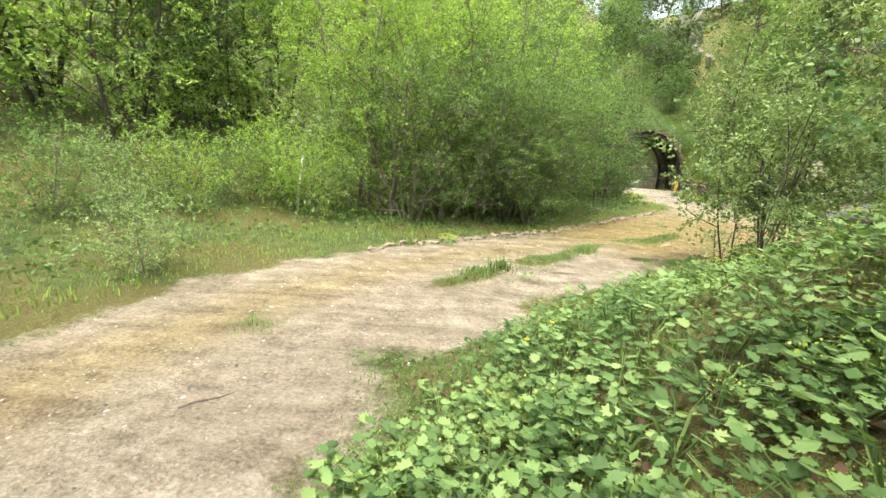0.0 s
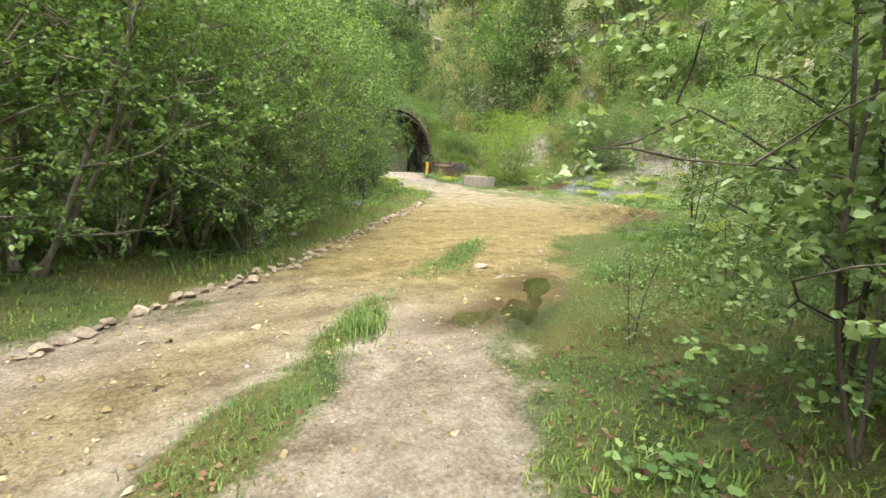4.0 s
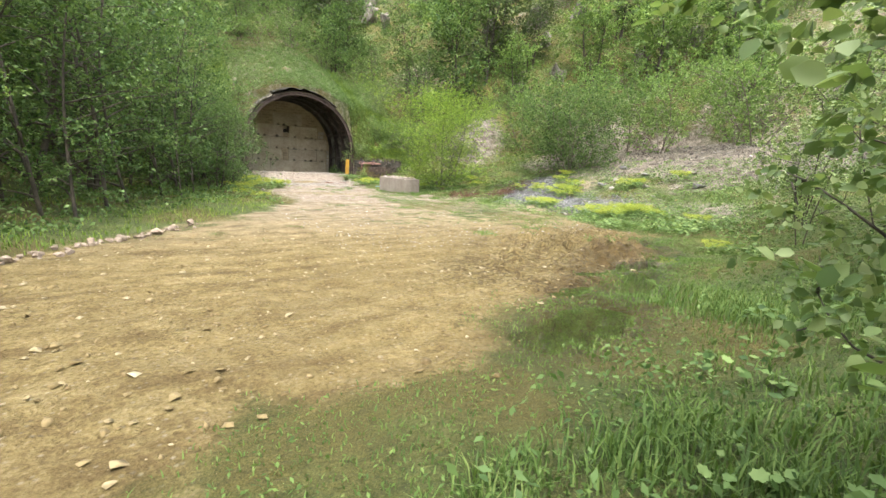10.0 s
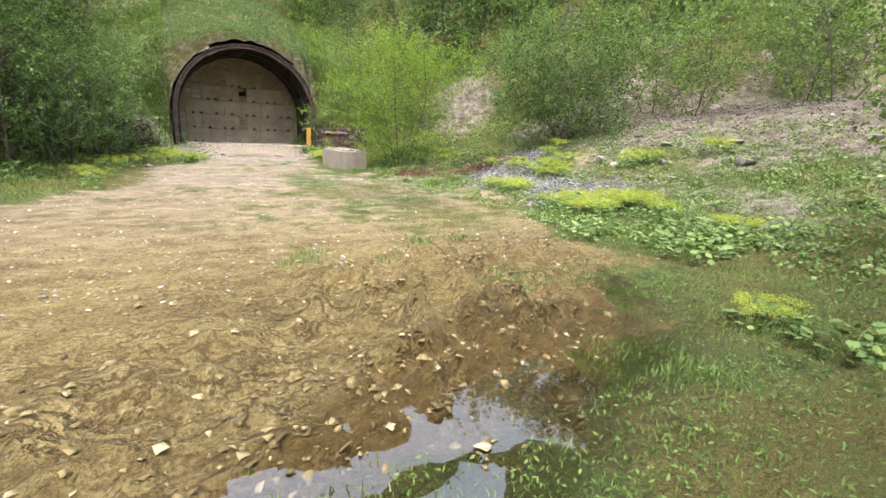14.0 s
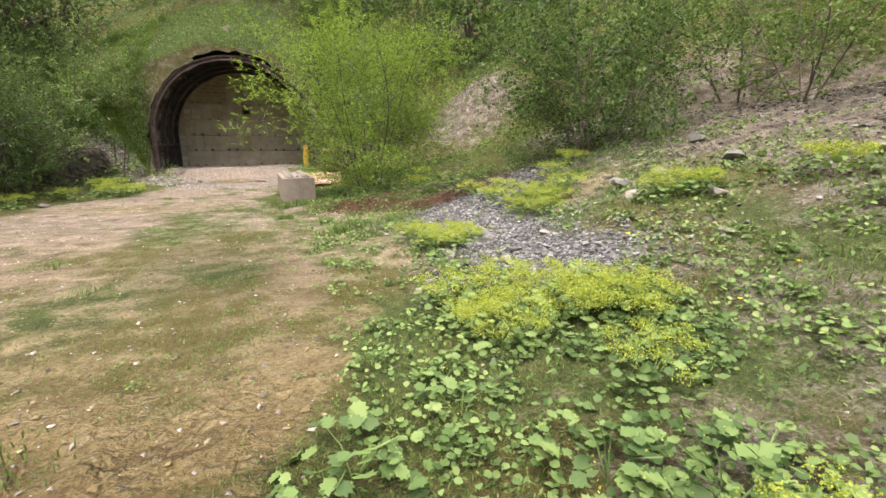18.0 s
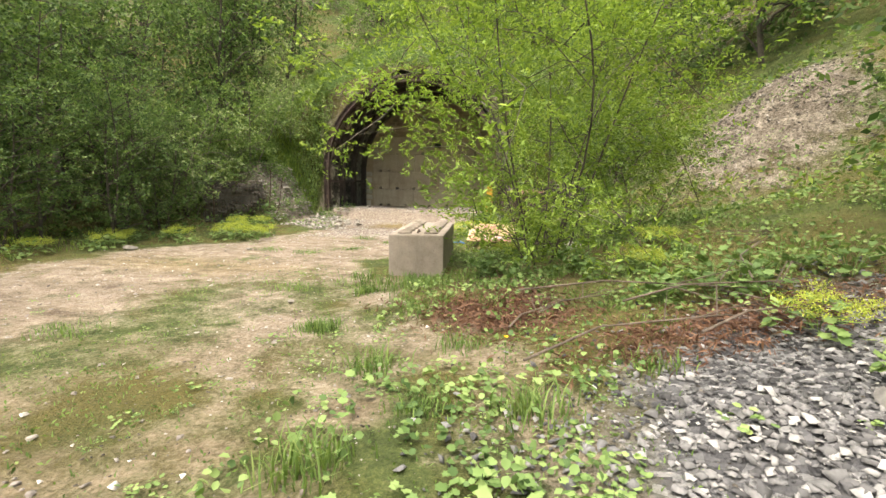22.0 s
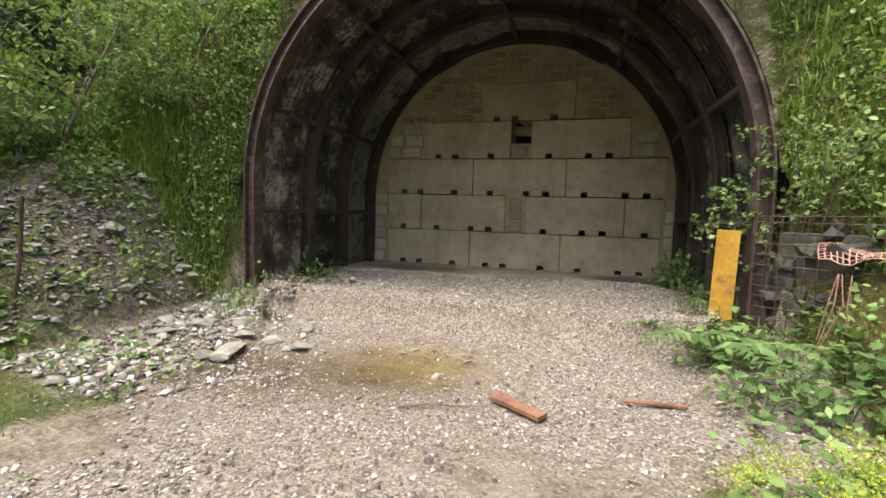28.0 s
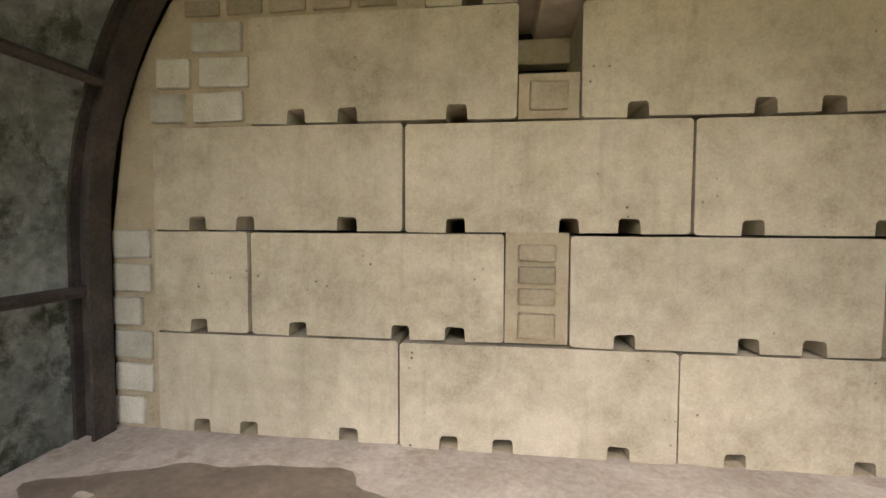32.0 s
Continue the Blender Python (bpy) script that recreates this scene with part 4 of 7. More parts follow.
    while z < SPRING + 2.4:
        x = -0.2 + 0.13 * (k % 2)
        while x < 4.7:
            inside_top = 1.52 < x < 3.26 and z < BASE_Z + 5 * ROW + 0.05
            if not inside_top and fits(x, z, 0.24, 0.1):
                brick(x, z, 0.22, 0.085, 0.012)
            x += 0.262
        z += 0.125
        k += 1
    for k, z in enumerate((0.1, 0.26, 0.38, 0.5)):
        brick(2.26, BASE_Z + ROW + z, 0.2, 0.09 if k else 0.14)
    brick(2.31, BASE_Z + 3 * ROW + 0.12, 0.2, 0.15)
    # a block deep inside the hole
    bm = bmesh.new()
    box(bm, 2.12, 0.46, BASE_Z + 3 * ROW + 0.44, 2.5, 0.6, BASE_Z + 3 * ROW + 0.6, 0.02)
    part("inner_block", bm, CONCRETE, wall)


# ---- loose block ----
def build_loose_block():
    yaw = 5
    blk = thing("stud_block", pose(4.1, -9.75, -0.05, 0, 0, yaw), "loose grey-buff cast concrete block with twelve studs, standing by the track", "concrete block")
    bm = bmesh.new()
    box(bm, -0.345, -0.75, 0, 0.345, 1.02, 0.6, 0.02)
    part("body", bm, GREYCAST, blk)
    for i in (-1, 1):
        for k in range(6):
            bm = bmesh.new()
            bmesh.ops.create_cone(bm, cap_ends=True, segments=20, radius1=0.095, radius2=0.075, depth=0.06, matrix=Matrix.Translation((0, 0, 0.03)))
            top = [e for e in bm.edges if all(v.co.z > 0.05 for v in e.verts)]
            bmesh.ops.bevel(bm, geom=top, offset=0.025, segments=3, affect="EDGES")
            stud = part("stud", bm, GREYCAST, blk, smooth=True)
            stud.location = (0.17 * i, -0.58 + 0.29 * k, 0.595)
    bm = bmesh.new()
    tube(bm, [(0, -0.5 + 0.09 * math.cos(a), 0.595 + 0.035 * math.sin(a)) for a in np.linspace(0, math.pi, 9)], 0.014, sides=6)
    part("lifting_loop", bm, RUST, blk)


def build_floor():
    """The dusty concrete strip before the wall, and the damp that has spread over it."""
    gx, gy = np.linspace(MID - 2.6, MID + 2.6, 70), np.linspace(-1.5, 0.03, 24)
    X, Y = np.meshgrid(gx, gy)
    Y = Y + (0.1 * wobble(X, Y, 0.45, 92) + 0.12 * np.sin(1.4 * X)) * step(-0.6, -1.5, Y)
    Z = lie(X.ravel(), Y.ravel())[0].reshape(X.shape)
    Z = 0.5 * Z + 0.5 * Z.mean() + 0.014
    idx = np.arange(X.size).reshape(X.shape)
    quads = np.stack([idx[:-1, :-1], idx[:-1, 1:], idx[1:, 1:], idx[1:, :-1]], -1).reshape(-1, 4)
    me = mesh_of("floor", np.stack([X.ravel(), Y.ravel(), Z.ravel()], -1), quads)
    me.materials.append(DUST)
    tagged(new("floor", me), "dusty pinkish-grey concrete floor at the foot of the block wall", "floor", kind="structure")
    for cx, cy, rx, ry, seed in ((0.78, -0.72, 0.85, 0.42, 93), (4.3, -0.6, 0.85, 0.42, 94)):
        k = np.linspace(0, 2 * math.pi, 64, endpoint=False)
        rad = 1 + 0.1 * np.sin(3 * k + seed) + 0.06 * np.sin(7 * k) + 0.04 * np.sin(13 * k + 1)
        px, py = np.clip(cx + rx * rad * np.cos(k), MID - 2.45, MID + 2.42), np.minimum(cy + ry * rad * np.sin(k), -0.03)
        ring = [(px * q + cx * (1 - q), py * q + cy * (1 - q)) for q in (1.0, 0.75, 0.5, 0.25)]
        vx, vy = np.concatenate([a for a, _ in ring]), np.concatenate([b for _, b in ring])
        vz = 0.5 * lie(vx, vy)[0] + 0.5 * lie(X.ravel(), Y.ravel())[0].mean() + 0.019
        f = [(j * 64 + i, j * 64 + (i + 1) % 64, (j + 1) * 64 + (i + 1) % 64, (j + 1) * 64 + i) for j in range(3) for i in range(64)]
        me = mesh_of("damp_patch", np.stack([vx, vy, vz], -1), f)
        bm = bmesh.new()
        bm.from_mesh(me)
        bm.verts.ensure_lookup_table()
        bm.faces.new([bm.verts[3 * 64 + i] for i in range(64)])
        bm.to_mesh(me)
        bm.free()
        me.materials.append(DAMP)
        tagged(new("damp_patch", me), "dark damp patch spreading over the dusty floor", "damp patch", "damp patches", kind="structure")


build_floor()
build_ribs()
build_lining()
build_block_wall()
build_loose_block()

# ---- trees and bushes ----
def leaves_mesh(name, centres, size, rng, material, flat=0.5, aspect=0.55, axis=None, oval=False):
    """Many small folded leaves, each a piece of its own; oval ones have a midrib and rounded sides."""
    n = len(centres)
    if axis is None:
        axis = rng.normal(size=(n, 3))
        axis[:, 2] = axis[:, 2] * flat - 0.15
    axis = axis / np.linalg.norm(axis, axis=1)[:, None]
    nrm = rng.normal(size=(n, 3)) * 0.75 + np.array([0, 0, 0.9])
    side = np.cross(axis, nrm)
    side /= np.maximum(1e-6, np.linalg.norm(side, axis=1))[:, None]
    up = np.cross(side, axis)
    ln = (size * rng.uniform(0.65, 1.3, n))[:, None]
    wd = ln * aspect / 2
    if oval:
        fold = up * ln * 0.09
        v = np.stack([centres - axis * ln * 0.5, centres - axis * ln * 0.22 + side * wd * 0.92 + fold, centres + axis * ln * 0.18 + side * wd * 0.86 + fold,
                      centres + axis * ln * 0.5 - fold * 0.8, centres + axis * ln * 0.18 - side * wd * 0.86 + fold, centres - axis * ln * 0.22 - side * wd * 0.92 + fold], 1).reshape(-1, 3)
        i = np.arange(n)[:, None] * 6
        faces = np.concatenate([i + [0, 1, 2, 3], i + [0, 3, 4, 5]], 0)
    else:
        v = np.stack([centres - axis * ln * 0.5, centres - axis * ln * 0.05 + side * wd + up * ln * 0.08,
                      centres + axis * ln * 0.5, centres - axis * ln * 0.05 - side * wd + up * ln * 0.08], 1).reshape(-1, 3)
        faces = np.arange(4 * n).reshape(n, 4)
    me = mesh_of(name, v, faces, False)
    me.materials.append(material)
    return me


def limb(bm, rng, a, b, r0, r1, bend, sides=5, n=5):
    a, b = np.array(a, float), np.array(b, float)
    off = rng.normal(size=3) * bend
    pts = []
    for k in np.linspace(0, 1, n):
        pts.append(tuple(a + (b - a) * k + off * math.sin(math.pi * k) + np.array([0, 0, 1]) * bend * 0.6 * math.sin(math.pi * k)))
    tube(bm, pts, r0, r1, sides, cap=False)
    return np.array(pts)


def make_tree(name, label, category, group, seed, height, width, stems, leaf, count, green, bark, clear=0.25, thick=0.05, lean=0.25, fill=0.22, aspect=0.55, foot_at=0.1, oval=False):
    """A woody plant: tapered stems with limbs and twigs, and a crown of single leaves round the twigs."""
    rng = np.random.default_rng(seed)
    bm = bmesh.new()
    tips = []
    for s in range(stems):
        a = 2 * math.pi * (s + rng.uniform(0, 0.8)) / stems
        foot = np.array([math.cos(a), math.sin(a), 0]) * (foot_at * width * (stems > 1)) * rng.uniform(0.3, 1)
        h = height * rng.uniform(0.75, 1.0)
        head = foot + np.array([math.cos(a) * lean * width * (0.4 + (stems > 1)), math.sin(a) * lean * width * (0.4 + (stems > 1)), h])
        foot[2] = -0.12
        stem = limb(bm, rng, foot, head, thick * rng.uniform(0.7, 1.1), 0.008, 0.05 * height, 6, 9)
        nb = max(5, int(height * 3.2 / (1 + 0.25 * stems)) + 3)
        for b in range(nb):
            k = clear + (1 - clear) * (b + rng.uniform(0, 1)) / nb
            i = min(7, int(k * 8))
            p = stem[i] + (stem[i + 1] - stem[i]) * (k * 8 - i)
            d = rng.uniform(0, 2 * math.pi)
            reach = width * 0.5 * (1.15 - 0.75 * abs(k - 0.45) * 1.3) * rng.uniform(0.6, 1.1)
            tip = p + np.array([math.cos(d) * reach, math.sin(d) * reach, reach * rng.uniform(0.05, 0.75)])
            br = limb(bm, rng, p, tip, thick * 0.42 * (1.1 - k) + min(0.006, 0.2 * thick), 0.003, reach * 0.12, 4, 5)
            for q in br[1:]:
                tips.append(q)
            for _ in range(2):
                j = rng.integers(1, 5)
                t2 = br[j] + rng.normal(size=3) * reach * 0.32 + np.array([0, 0, 0.1 * reach])
                tw = limb(bm, rng, br[j], t2, 0.007, 0.003, reach * 0.05, 3, 3)
                tips.extend(tw[1:])
        tips.append(head)
    tips = np.array(tips)
    # leaves stand along short shoots that point outwards, with gaps between them
    per = 11
    shoots = max(50, count // per)
    base = tips[rng.integers(0, len(tips), shoots)] + rng.normal(size=(shoots, 3)) * fill * np.array([0.8, 0.8, 0.6])
    out = base * np.array([1, 1, 0])
    out /= np.maximum(0.3, np.linalg.norm(out, axis=1))[:, None]
    way = rng.normal(size=(shoots, 3)) * 0.6 + out * 0.7 + np.array([0, 0, 0.25])
    way /= np.linalg.norm(way, axis=1)[:, None]
    pick = np.repeat(np.arange(shoots), per)
    along = np.tile((np.arange(per) + 0.5) / per, shoots) + rng.uniform(-0.05, 0.05, shoots * per)
    reach = leaf * per * 0.36 * rng.uniform(0.6, 1.3, shoots)
    centres = base[pick] + way[pick] * (reach[pick] * along)[:, None] + rng.normal(size=(len(pick), 3)) * leaf * 0.36
    centres[:, 2] = np.maximum(centres[:, 2], 0.06)
    axis = way[pick] * 0.7 + rng.normal(size=(len(pick), 3)) * np.array([0.6, 0.6, 0.4]) - np.array([0, 0, 0.1])
    tree = thing(name, pose(0, 0, 0), label, category, group)
    part("trunk", bm, bark, tree, smooth=True)
    part("crown", leaves_mesh("crown", centres, leaf, rng, GREEN[green], aspect=aspect, axis=axis, oval=oval), None, tree, kind="stuff")
    return tree


PLANTED = set()


def plant(tree, x, y, scale=1.0, turn=0.0, sink=0.0, tall=1.0):
    m = pose(x, y, ground_at(x, y) - sink, 0, 0, turn) @ Matrix.Diagonal((scale, scale, scale * tall, 1))
    if tree.name not in PLANTED:
        PLANTED.add(tree.name)
        tree.matrix_basis = m
        return tree
    return copy_thing(tree, m @ Matrix.Diagonal((*(1 / s for s in tree.scale), 1)))


def build_trees():
    r = random.Random(11)
    lw = "wall of willows beside the track"
    willow = [make_tree("willow_bush", "dense grey-green willow bush on the grassy verge", "bush", lw, 20 + k, h, w, st, 0.066, n, "willow", BARK, 0.1, 0.04, 0.3, 0.26)
              for k, (h, w, st, n) in enumerate(((4.6, 3.2, 6, 14000), (4.0, 3.4, 6, 14000), (5.4, 3.2, 5, 14000)))]
    bright = [make_tree("willow_tree", "bright green willow with slender grey stems", "tree", lw, 30 + k, h, w, st, 0.08, n, "lime", BARK, 0.15, 0.05, 0.22, 0.27)
              for k, (h, w, st, n) in enumerate(((7.0, 3.6, 5, 14000), (8.0, 4.0, 4, 15000)))]
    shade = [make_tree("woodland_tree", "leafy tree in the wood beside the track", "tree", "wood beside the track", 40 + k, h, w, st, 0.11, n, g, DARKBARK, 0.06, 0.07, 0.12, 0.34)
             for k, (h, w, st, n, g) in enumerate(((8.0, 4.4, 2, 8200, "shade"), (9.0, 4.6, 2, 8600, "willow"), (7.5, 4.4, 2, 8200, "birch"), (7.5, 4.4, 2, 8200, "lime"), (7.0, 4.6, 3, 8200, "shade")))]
    deep = [make_tree("woodland_tree", "tall tree deep in the wood", "tree", "wood beside the track", 45 + k, h, w, 1, 0.21, n, g, DARKBARK, 0.06, 0.12, 0.12, 0.5)
            for k, (h, w, n, g) in enumerate(((11.0, 5.5, 4000, "dark"), (12.0, 5.5, 4200, "willow"), (9.5, 5.5, 4000, "birch")))]
    # left of the track, from the start onward
    for x, y, k, s in ((-11.9, -24.2, 0, 0.85), (-12.6, -24.6, 1, 0.8), (-11.2, -23.3, 2, 0.75), (-10.4, -22.9, 1, 0.85), (-10.0, -22.1, 0, 0.85), (-9.1, -21.3, 2, 0.8),
                       (-10.6, -21.4, 0, 1.1), (-8.6, -20.0, 1, 0.95), (-7.9, -18.9, 0, 0.9), (-9.7, -23.0, 1, 0.55)):
        plant(willow[k], x, y, s, r.uniform(0, 360))
    for x, y, k, s in ((-12.2, -22.6, 0, 0.85), (-10.7, -20.6, 1, 0.85), (-8.9, -18.4, 0, 0.85), (-7.6, -17.5, 0, 0.7), (-14.0, -23.6, 1, 0.75), (-13.2, -24.2, 0, 0.7)):
        plant(bright[k], x, y, s, r.uniform(0, 360))
    # young growth on the meadow before the wood
    young = [make_tree("willow_shrub", "young leafy shrub on the meadow before the wood", "shrub", "shrubs on the meadow", 50 + k, 2.2, 2.0, 4, 0.07, 5000, g, BARK, 0.08, 0.02, 0.3, 0.3) for k, g in enumerate(("willow", "birch", "lime"))]
    for x, y, k, s in ((-15.2, -29.6, 1, 0.36), (-15.0, -24.9, 2, 0.5), (-15.8, -24.4, 2, 0.55), (-14.4, -25.6, 2, 0.42), (-16.5, -26.4, 2, 0.5), (-17.5, -28.0, 0, 0.5), (-18.2, -29.6, 1, 0.5), (-16.2, -25.4, 0, 0.5),
                       (-17.0, -26.9, 1, 0.5), (-18.6, -31.2, 0, 0.6), (-17.4, -30.6, 1, 0.4), (-14.9, -24.0, 1, 0.6), (-19.2, -32.6, 1, 0.6), (-6.3, -30.0, 1, 1.1), (-5.0, -29.0, 1, 1.0), (-7.4, -30.6, 1, 0.9), (-3.2, -28.2, 1, 1.0)):
        plant(young[k], x, y, s * (1.1 if x + y < -40 or x > -8 else 1.5), r.uniform(0, 360))
    for k in range(26):
        a = k / 25
        x, y = -19.5 + 15.5 * a + r.uniform(-0.8, 0.8), -27.0 + 16.5 * a + r.uniform(-0.8, 0.8)
        off = 2.0 + r.uniform(0, 2.6) + (1.0 if a < 0.3 else 0.6)
        plant(shade[(3, 1, 3, 3, 1)[k % 5] if k < 14 else k % 3], x - 0.707 * off, y + 0.707 * off, r.uniform(0.7, 1.0), r.uniform(0, 360))
    for x, y, k, s in ((-18.8, -24.2, 3, 0.8), (-20.6, -26.4, 3, 0.8), (-19.6, -22.8, 1, 0.8)):
        plant(shade[k], x, y, s, r.uniform(0, 360))
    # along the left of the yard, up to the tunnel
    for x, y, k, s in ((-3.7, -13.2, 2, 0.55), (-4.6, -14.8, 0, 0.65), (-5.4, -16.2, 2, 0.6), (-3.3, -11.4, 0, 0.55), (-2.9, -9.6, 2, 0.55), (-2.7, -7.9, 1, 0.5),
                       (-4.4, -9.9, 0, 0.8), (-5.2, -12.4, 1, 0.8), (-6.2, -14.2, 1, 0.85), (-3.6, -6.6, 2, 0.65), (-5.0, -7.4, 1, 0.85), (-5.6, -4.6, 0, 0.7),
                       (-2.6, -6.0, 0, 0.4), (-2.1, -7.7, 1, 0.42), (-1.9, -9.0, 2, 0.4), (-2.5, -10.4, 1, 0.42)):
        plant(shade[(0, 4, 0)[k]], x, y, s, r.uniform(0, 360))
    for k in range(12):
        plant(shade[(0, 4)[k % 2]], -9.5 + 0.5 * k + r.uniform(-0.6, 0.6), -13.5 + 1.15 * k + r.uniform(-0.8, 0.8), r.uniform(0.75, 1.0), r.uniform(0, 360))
    for k in range(32):
        x, y = r.uniform(-46, -8), r.uniform(-36, 16)
        if x - y > 0 or to_line(np.array([x]), np.array([y]), ROAD_LEFT)[0] < 8.5:
            continue
        plant(deep[k % 3], x, y, r.uniform(0.8, 1.2), r.uniform(0, 360))
    # unseen wood added behind the bank, south and east, to block low sky light
    for k in range(22):
        x, y = -16 + 2.1 * k + r.uniform(-1, 1), -42 + 0.28 * max(0, k - 6) * 1.6 + r.uniform(-2, 2)
        plant(deep[k % 3], x, y, r.uniform(1.0, 1.35), r.uniform(0, 360))
    # birches and saplings at the right of the track
    birch = [make_tree("birch_sapling", "slender young birch with dark stems and pale small leaves", "tree", "birch saplings on the right bank", 60 + k, h, w, st, lf, n, "birch", DARKBARK, 0.2, 0.014, 0.16, 0.17, 0.72, 0.03, True)
             for k, (h, w, st, lf, n) in enumerate(((2.2, 1.35, 3, 0.046, 5000), (3.6, 1.9, 2, 0.05, 4200), (1.3, 0.9, 2, 0.042, 1300), (3.9, 2.2, 3, 0.055, 5200)))]
    for x, y, k, s in ((-8.7, -29.3, 1, 0.75), (-8.15, -29.1, 0, 1.0), (-9.25, -30.4, 1, 0.5), (-8.55, -29.6, 0, 0.85), (-7.85, -27.8, 2, 0.5), (-6.2, -26.5, 2, 0.3), (4.95, -2.9, 2, 1.1), (5.05, -3.3, 2, 0.8),
                       (-5.5, -27.3, 2, 0.6), (0.9, -25.2, 1, 0.95), (1.9, -24.5, 3, 0.85), (-0.4, -26.3, 3, 1.1), (2.6, -25.6, 1, 1.2),
                       (-3.6, -27.6, 3, 0.9), (4.2, -23.6, 3, 0.85), (5.6, -22.2, 0, 0.9), (3.6, -22.9, 2, 0.9), (-6.6, -29.6, 3, 0.9), (-4.6, -28.4, 0, 1.0)):
        plant(birch[k], x, y, s, r.uniform(0, 360))
    alder = [make_tree("alder_tree", "young alder with a dark bent trunk and round leaves", "tree", "trees on the right bank", 70 + k, h, w, st, 0.055, n, "alder", DARKBARK, 0.2, 0.04, 0.3, 0.24, 0.78, 0.1, True)
             for k, (h, w, st, n) in enumerate(((4.2, 3.4, 2, 7500), (5.5, 3.6, 2, 8500)))]
    for x, y, k, s in ( (-4.0, -29.4, 0, 1.2), (-1.2, -28.4, 1, 1.05), (2.4, -28.6, 1, 1.1), (6.0, -26.4, 1, 1.0),
                       (9.0, -24.6, 1, 0.95), (-7.2, -33.6, 1, 1.1)):
        plant(alder[k], x, y, s, r.uniform(0, 360))
    lone = make_tree("alder_tree", "young alder branching low into a spreading crown of pale round leaves", "tree", "trees on the right bank", 74, 2.1, 1.05, 4, 0.038, 5200, "birch", DARKBARK, 0.3, 0.011, 0.22, 0.12, 0.76, 0.03, True)
    plant(lone, -2.79, -25.35, 1.0, 25)
    for x, y, s in ((-10.3, -33.2, 0.5), (-7.3, -30.7, 1.0)):
        plant(alder[0], x, y, s, r.uniform(0, 360))
    for x, y, k, s in ((-2.1, -4.3, 0, 0.9), (-1.5, -3.2, 1, 0.7), (-2.9, -5.2, 0, 1.1), (-2.6, -6.2, 1, 1.1), (-2.4, -2.2, 1, 0.8), (6.2, -2.3, 1, 0.6), (7.6, -3.6, 0, 0.7)):
        plant(young[k], x, y, s, r.uniform(0, 360))
    # the willow by the loose block and the bush on the spoil heap
    yard = make_tree("willow_shrub", "light green willow shrub with many thin stems beside the concrete block", "shrub", "", 81, 3.5, 3.6, 8, 0.058, 36000, "sallow", DARKBARK, 0.06, 0.014, 0.2, 0.3, 0.36, 0.1, True)
    plant(yard, 5.75, -10.05, 1.0, 40)
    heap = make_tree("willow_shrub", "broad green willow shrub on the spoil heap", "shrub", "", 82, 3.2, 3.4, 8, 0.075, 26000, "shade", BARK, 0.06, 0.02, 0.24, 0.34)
    plant(heap, 9.6, -13.2, 0.95, 10)
    far_heap = make_tree("willow_shrub", "rounded green willow shrub on the stony slope", "shrub", "shrubs on the slope", 83, 3.2, 3.4, 4, 0.1, 5000, "willow", BARK, 0.06, 0.03, 0.3, 0.36)
    for x, y, s in ((11.6, -11.4, 0.9), (7.0, -9.2, 0.4), (12.6, -15.0, 0.8), (13.2, -18.0, 0.9), (11.2, -8.6, 0.8), (14.0, -12.6, 1.1), (7.6, -5.0, 0.6), (6.4, -3.4, 0.45), (12.4, -20.5, 0.7), (15.0, -16.5, 1.0), (10.8, -23.0, 0.6), (-0.5, 1.5, 0.5), (1.2, 1.3, 0.4), (3.1, 1.4, 0.45), (4.8, 1.2, 0.5), (6.5, -1.4, 0.45), (2.2, 3.2, 0.7), (0.2, 3.4, 0.7), (6.4, 0.4, 0.6)):
        plant(far_heap, x, y, s, r.uniform(0, 360))
    for k in range(12):
        a, d = radians(r.uniform(58, 76)), r.uniform(26, 46)
        plant(far_heap, -7.8 + d * math.sin(a), -27 + d * math.cos(a), r.uniform(0.6, 1.0), r.uniform(0, 360))
    # hillside
    conifer = [make_tree("hillside_tree", "rounded leafy tree on the quarry hillside", "tree", "hillside trees", 90 + k, h, w, st, 0.14, n, g, DARKBARK, 0.05, 0.07, 0.15, 0.3)
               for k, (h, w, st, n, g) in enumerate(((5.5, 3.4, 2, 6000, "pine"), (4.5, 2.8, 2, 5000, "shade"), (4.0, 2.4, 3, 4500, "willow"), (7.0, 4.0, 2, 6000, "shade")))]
    for x, y, k, s in ((10.9, -3.6, 1, 1.25), (13.0, -3.0, 0, 1.2), (14.6, -2.0, 0, 1.3), (12.9, -6.2, 2, 0.85), (9.0, -2.4, 3, 0.65), (7.2, -0.6, 3, 0.6), (10.0, 0.6, 3, 0.8), (5.6, 1.6, 1, 0.7), (3.4, 2.6, 3, 0.45), (0.6, 2.4, 3, 0.5),
                       (16.2, -8.2, 2, 1.1), (17.6, -11.0, 2, 1.2), (19.8, -7.0, 0, 1.3), (21.0, -13.0, 1, 0.9), (18.4, -15.0, 2, 1.0), (17.0, -19.0, 2, 0.8), (23.2, -12.6, 0, 0.9), (15.4, -4.4, 0, 0.7)):
        plant(conifer[k], x, y, s, r.uniform(0, 360))
    for x, y, s in ((-4.5, 3.0, 0.7), (-1.5, 5.0, 0.8), (1.5, 6.5, 0.85), (4.5, 5.5, 0.8), (7.0, 4.0, 0.75), (-6.5, 0.5, 0.7), (3.2, 9.0, 1.0), (-2.5, 8.5, 1.0), (7.5, 8.0, 1.0)):
        plant(conifer[3], x, y, s, r.uniform(0, 360))
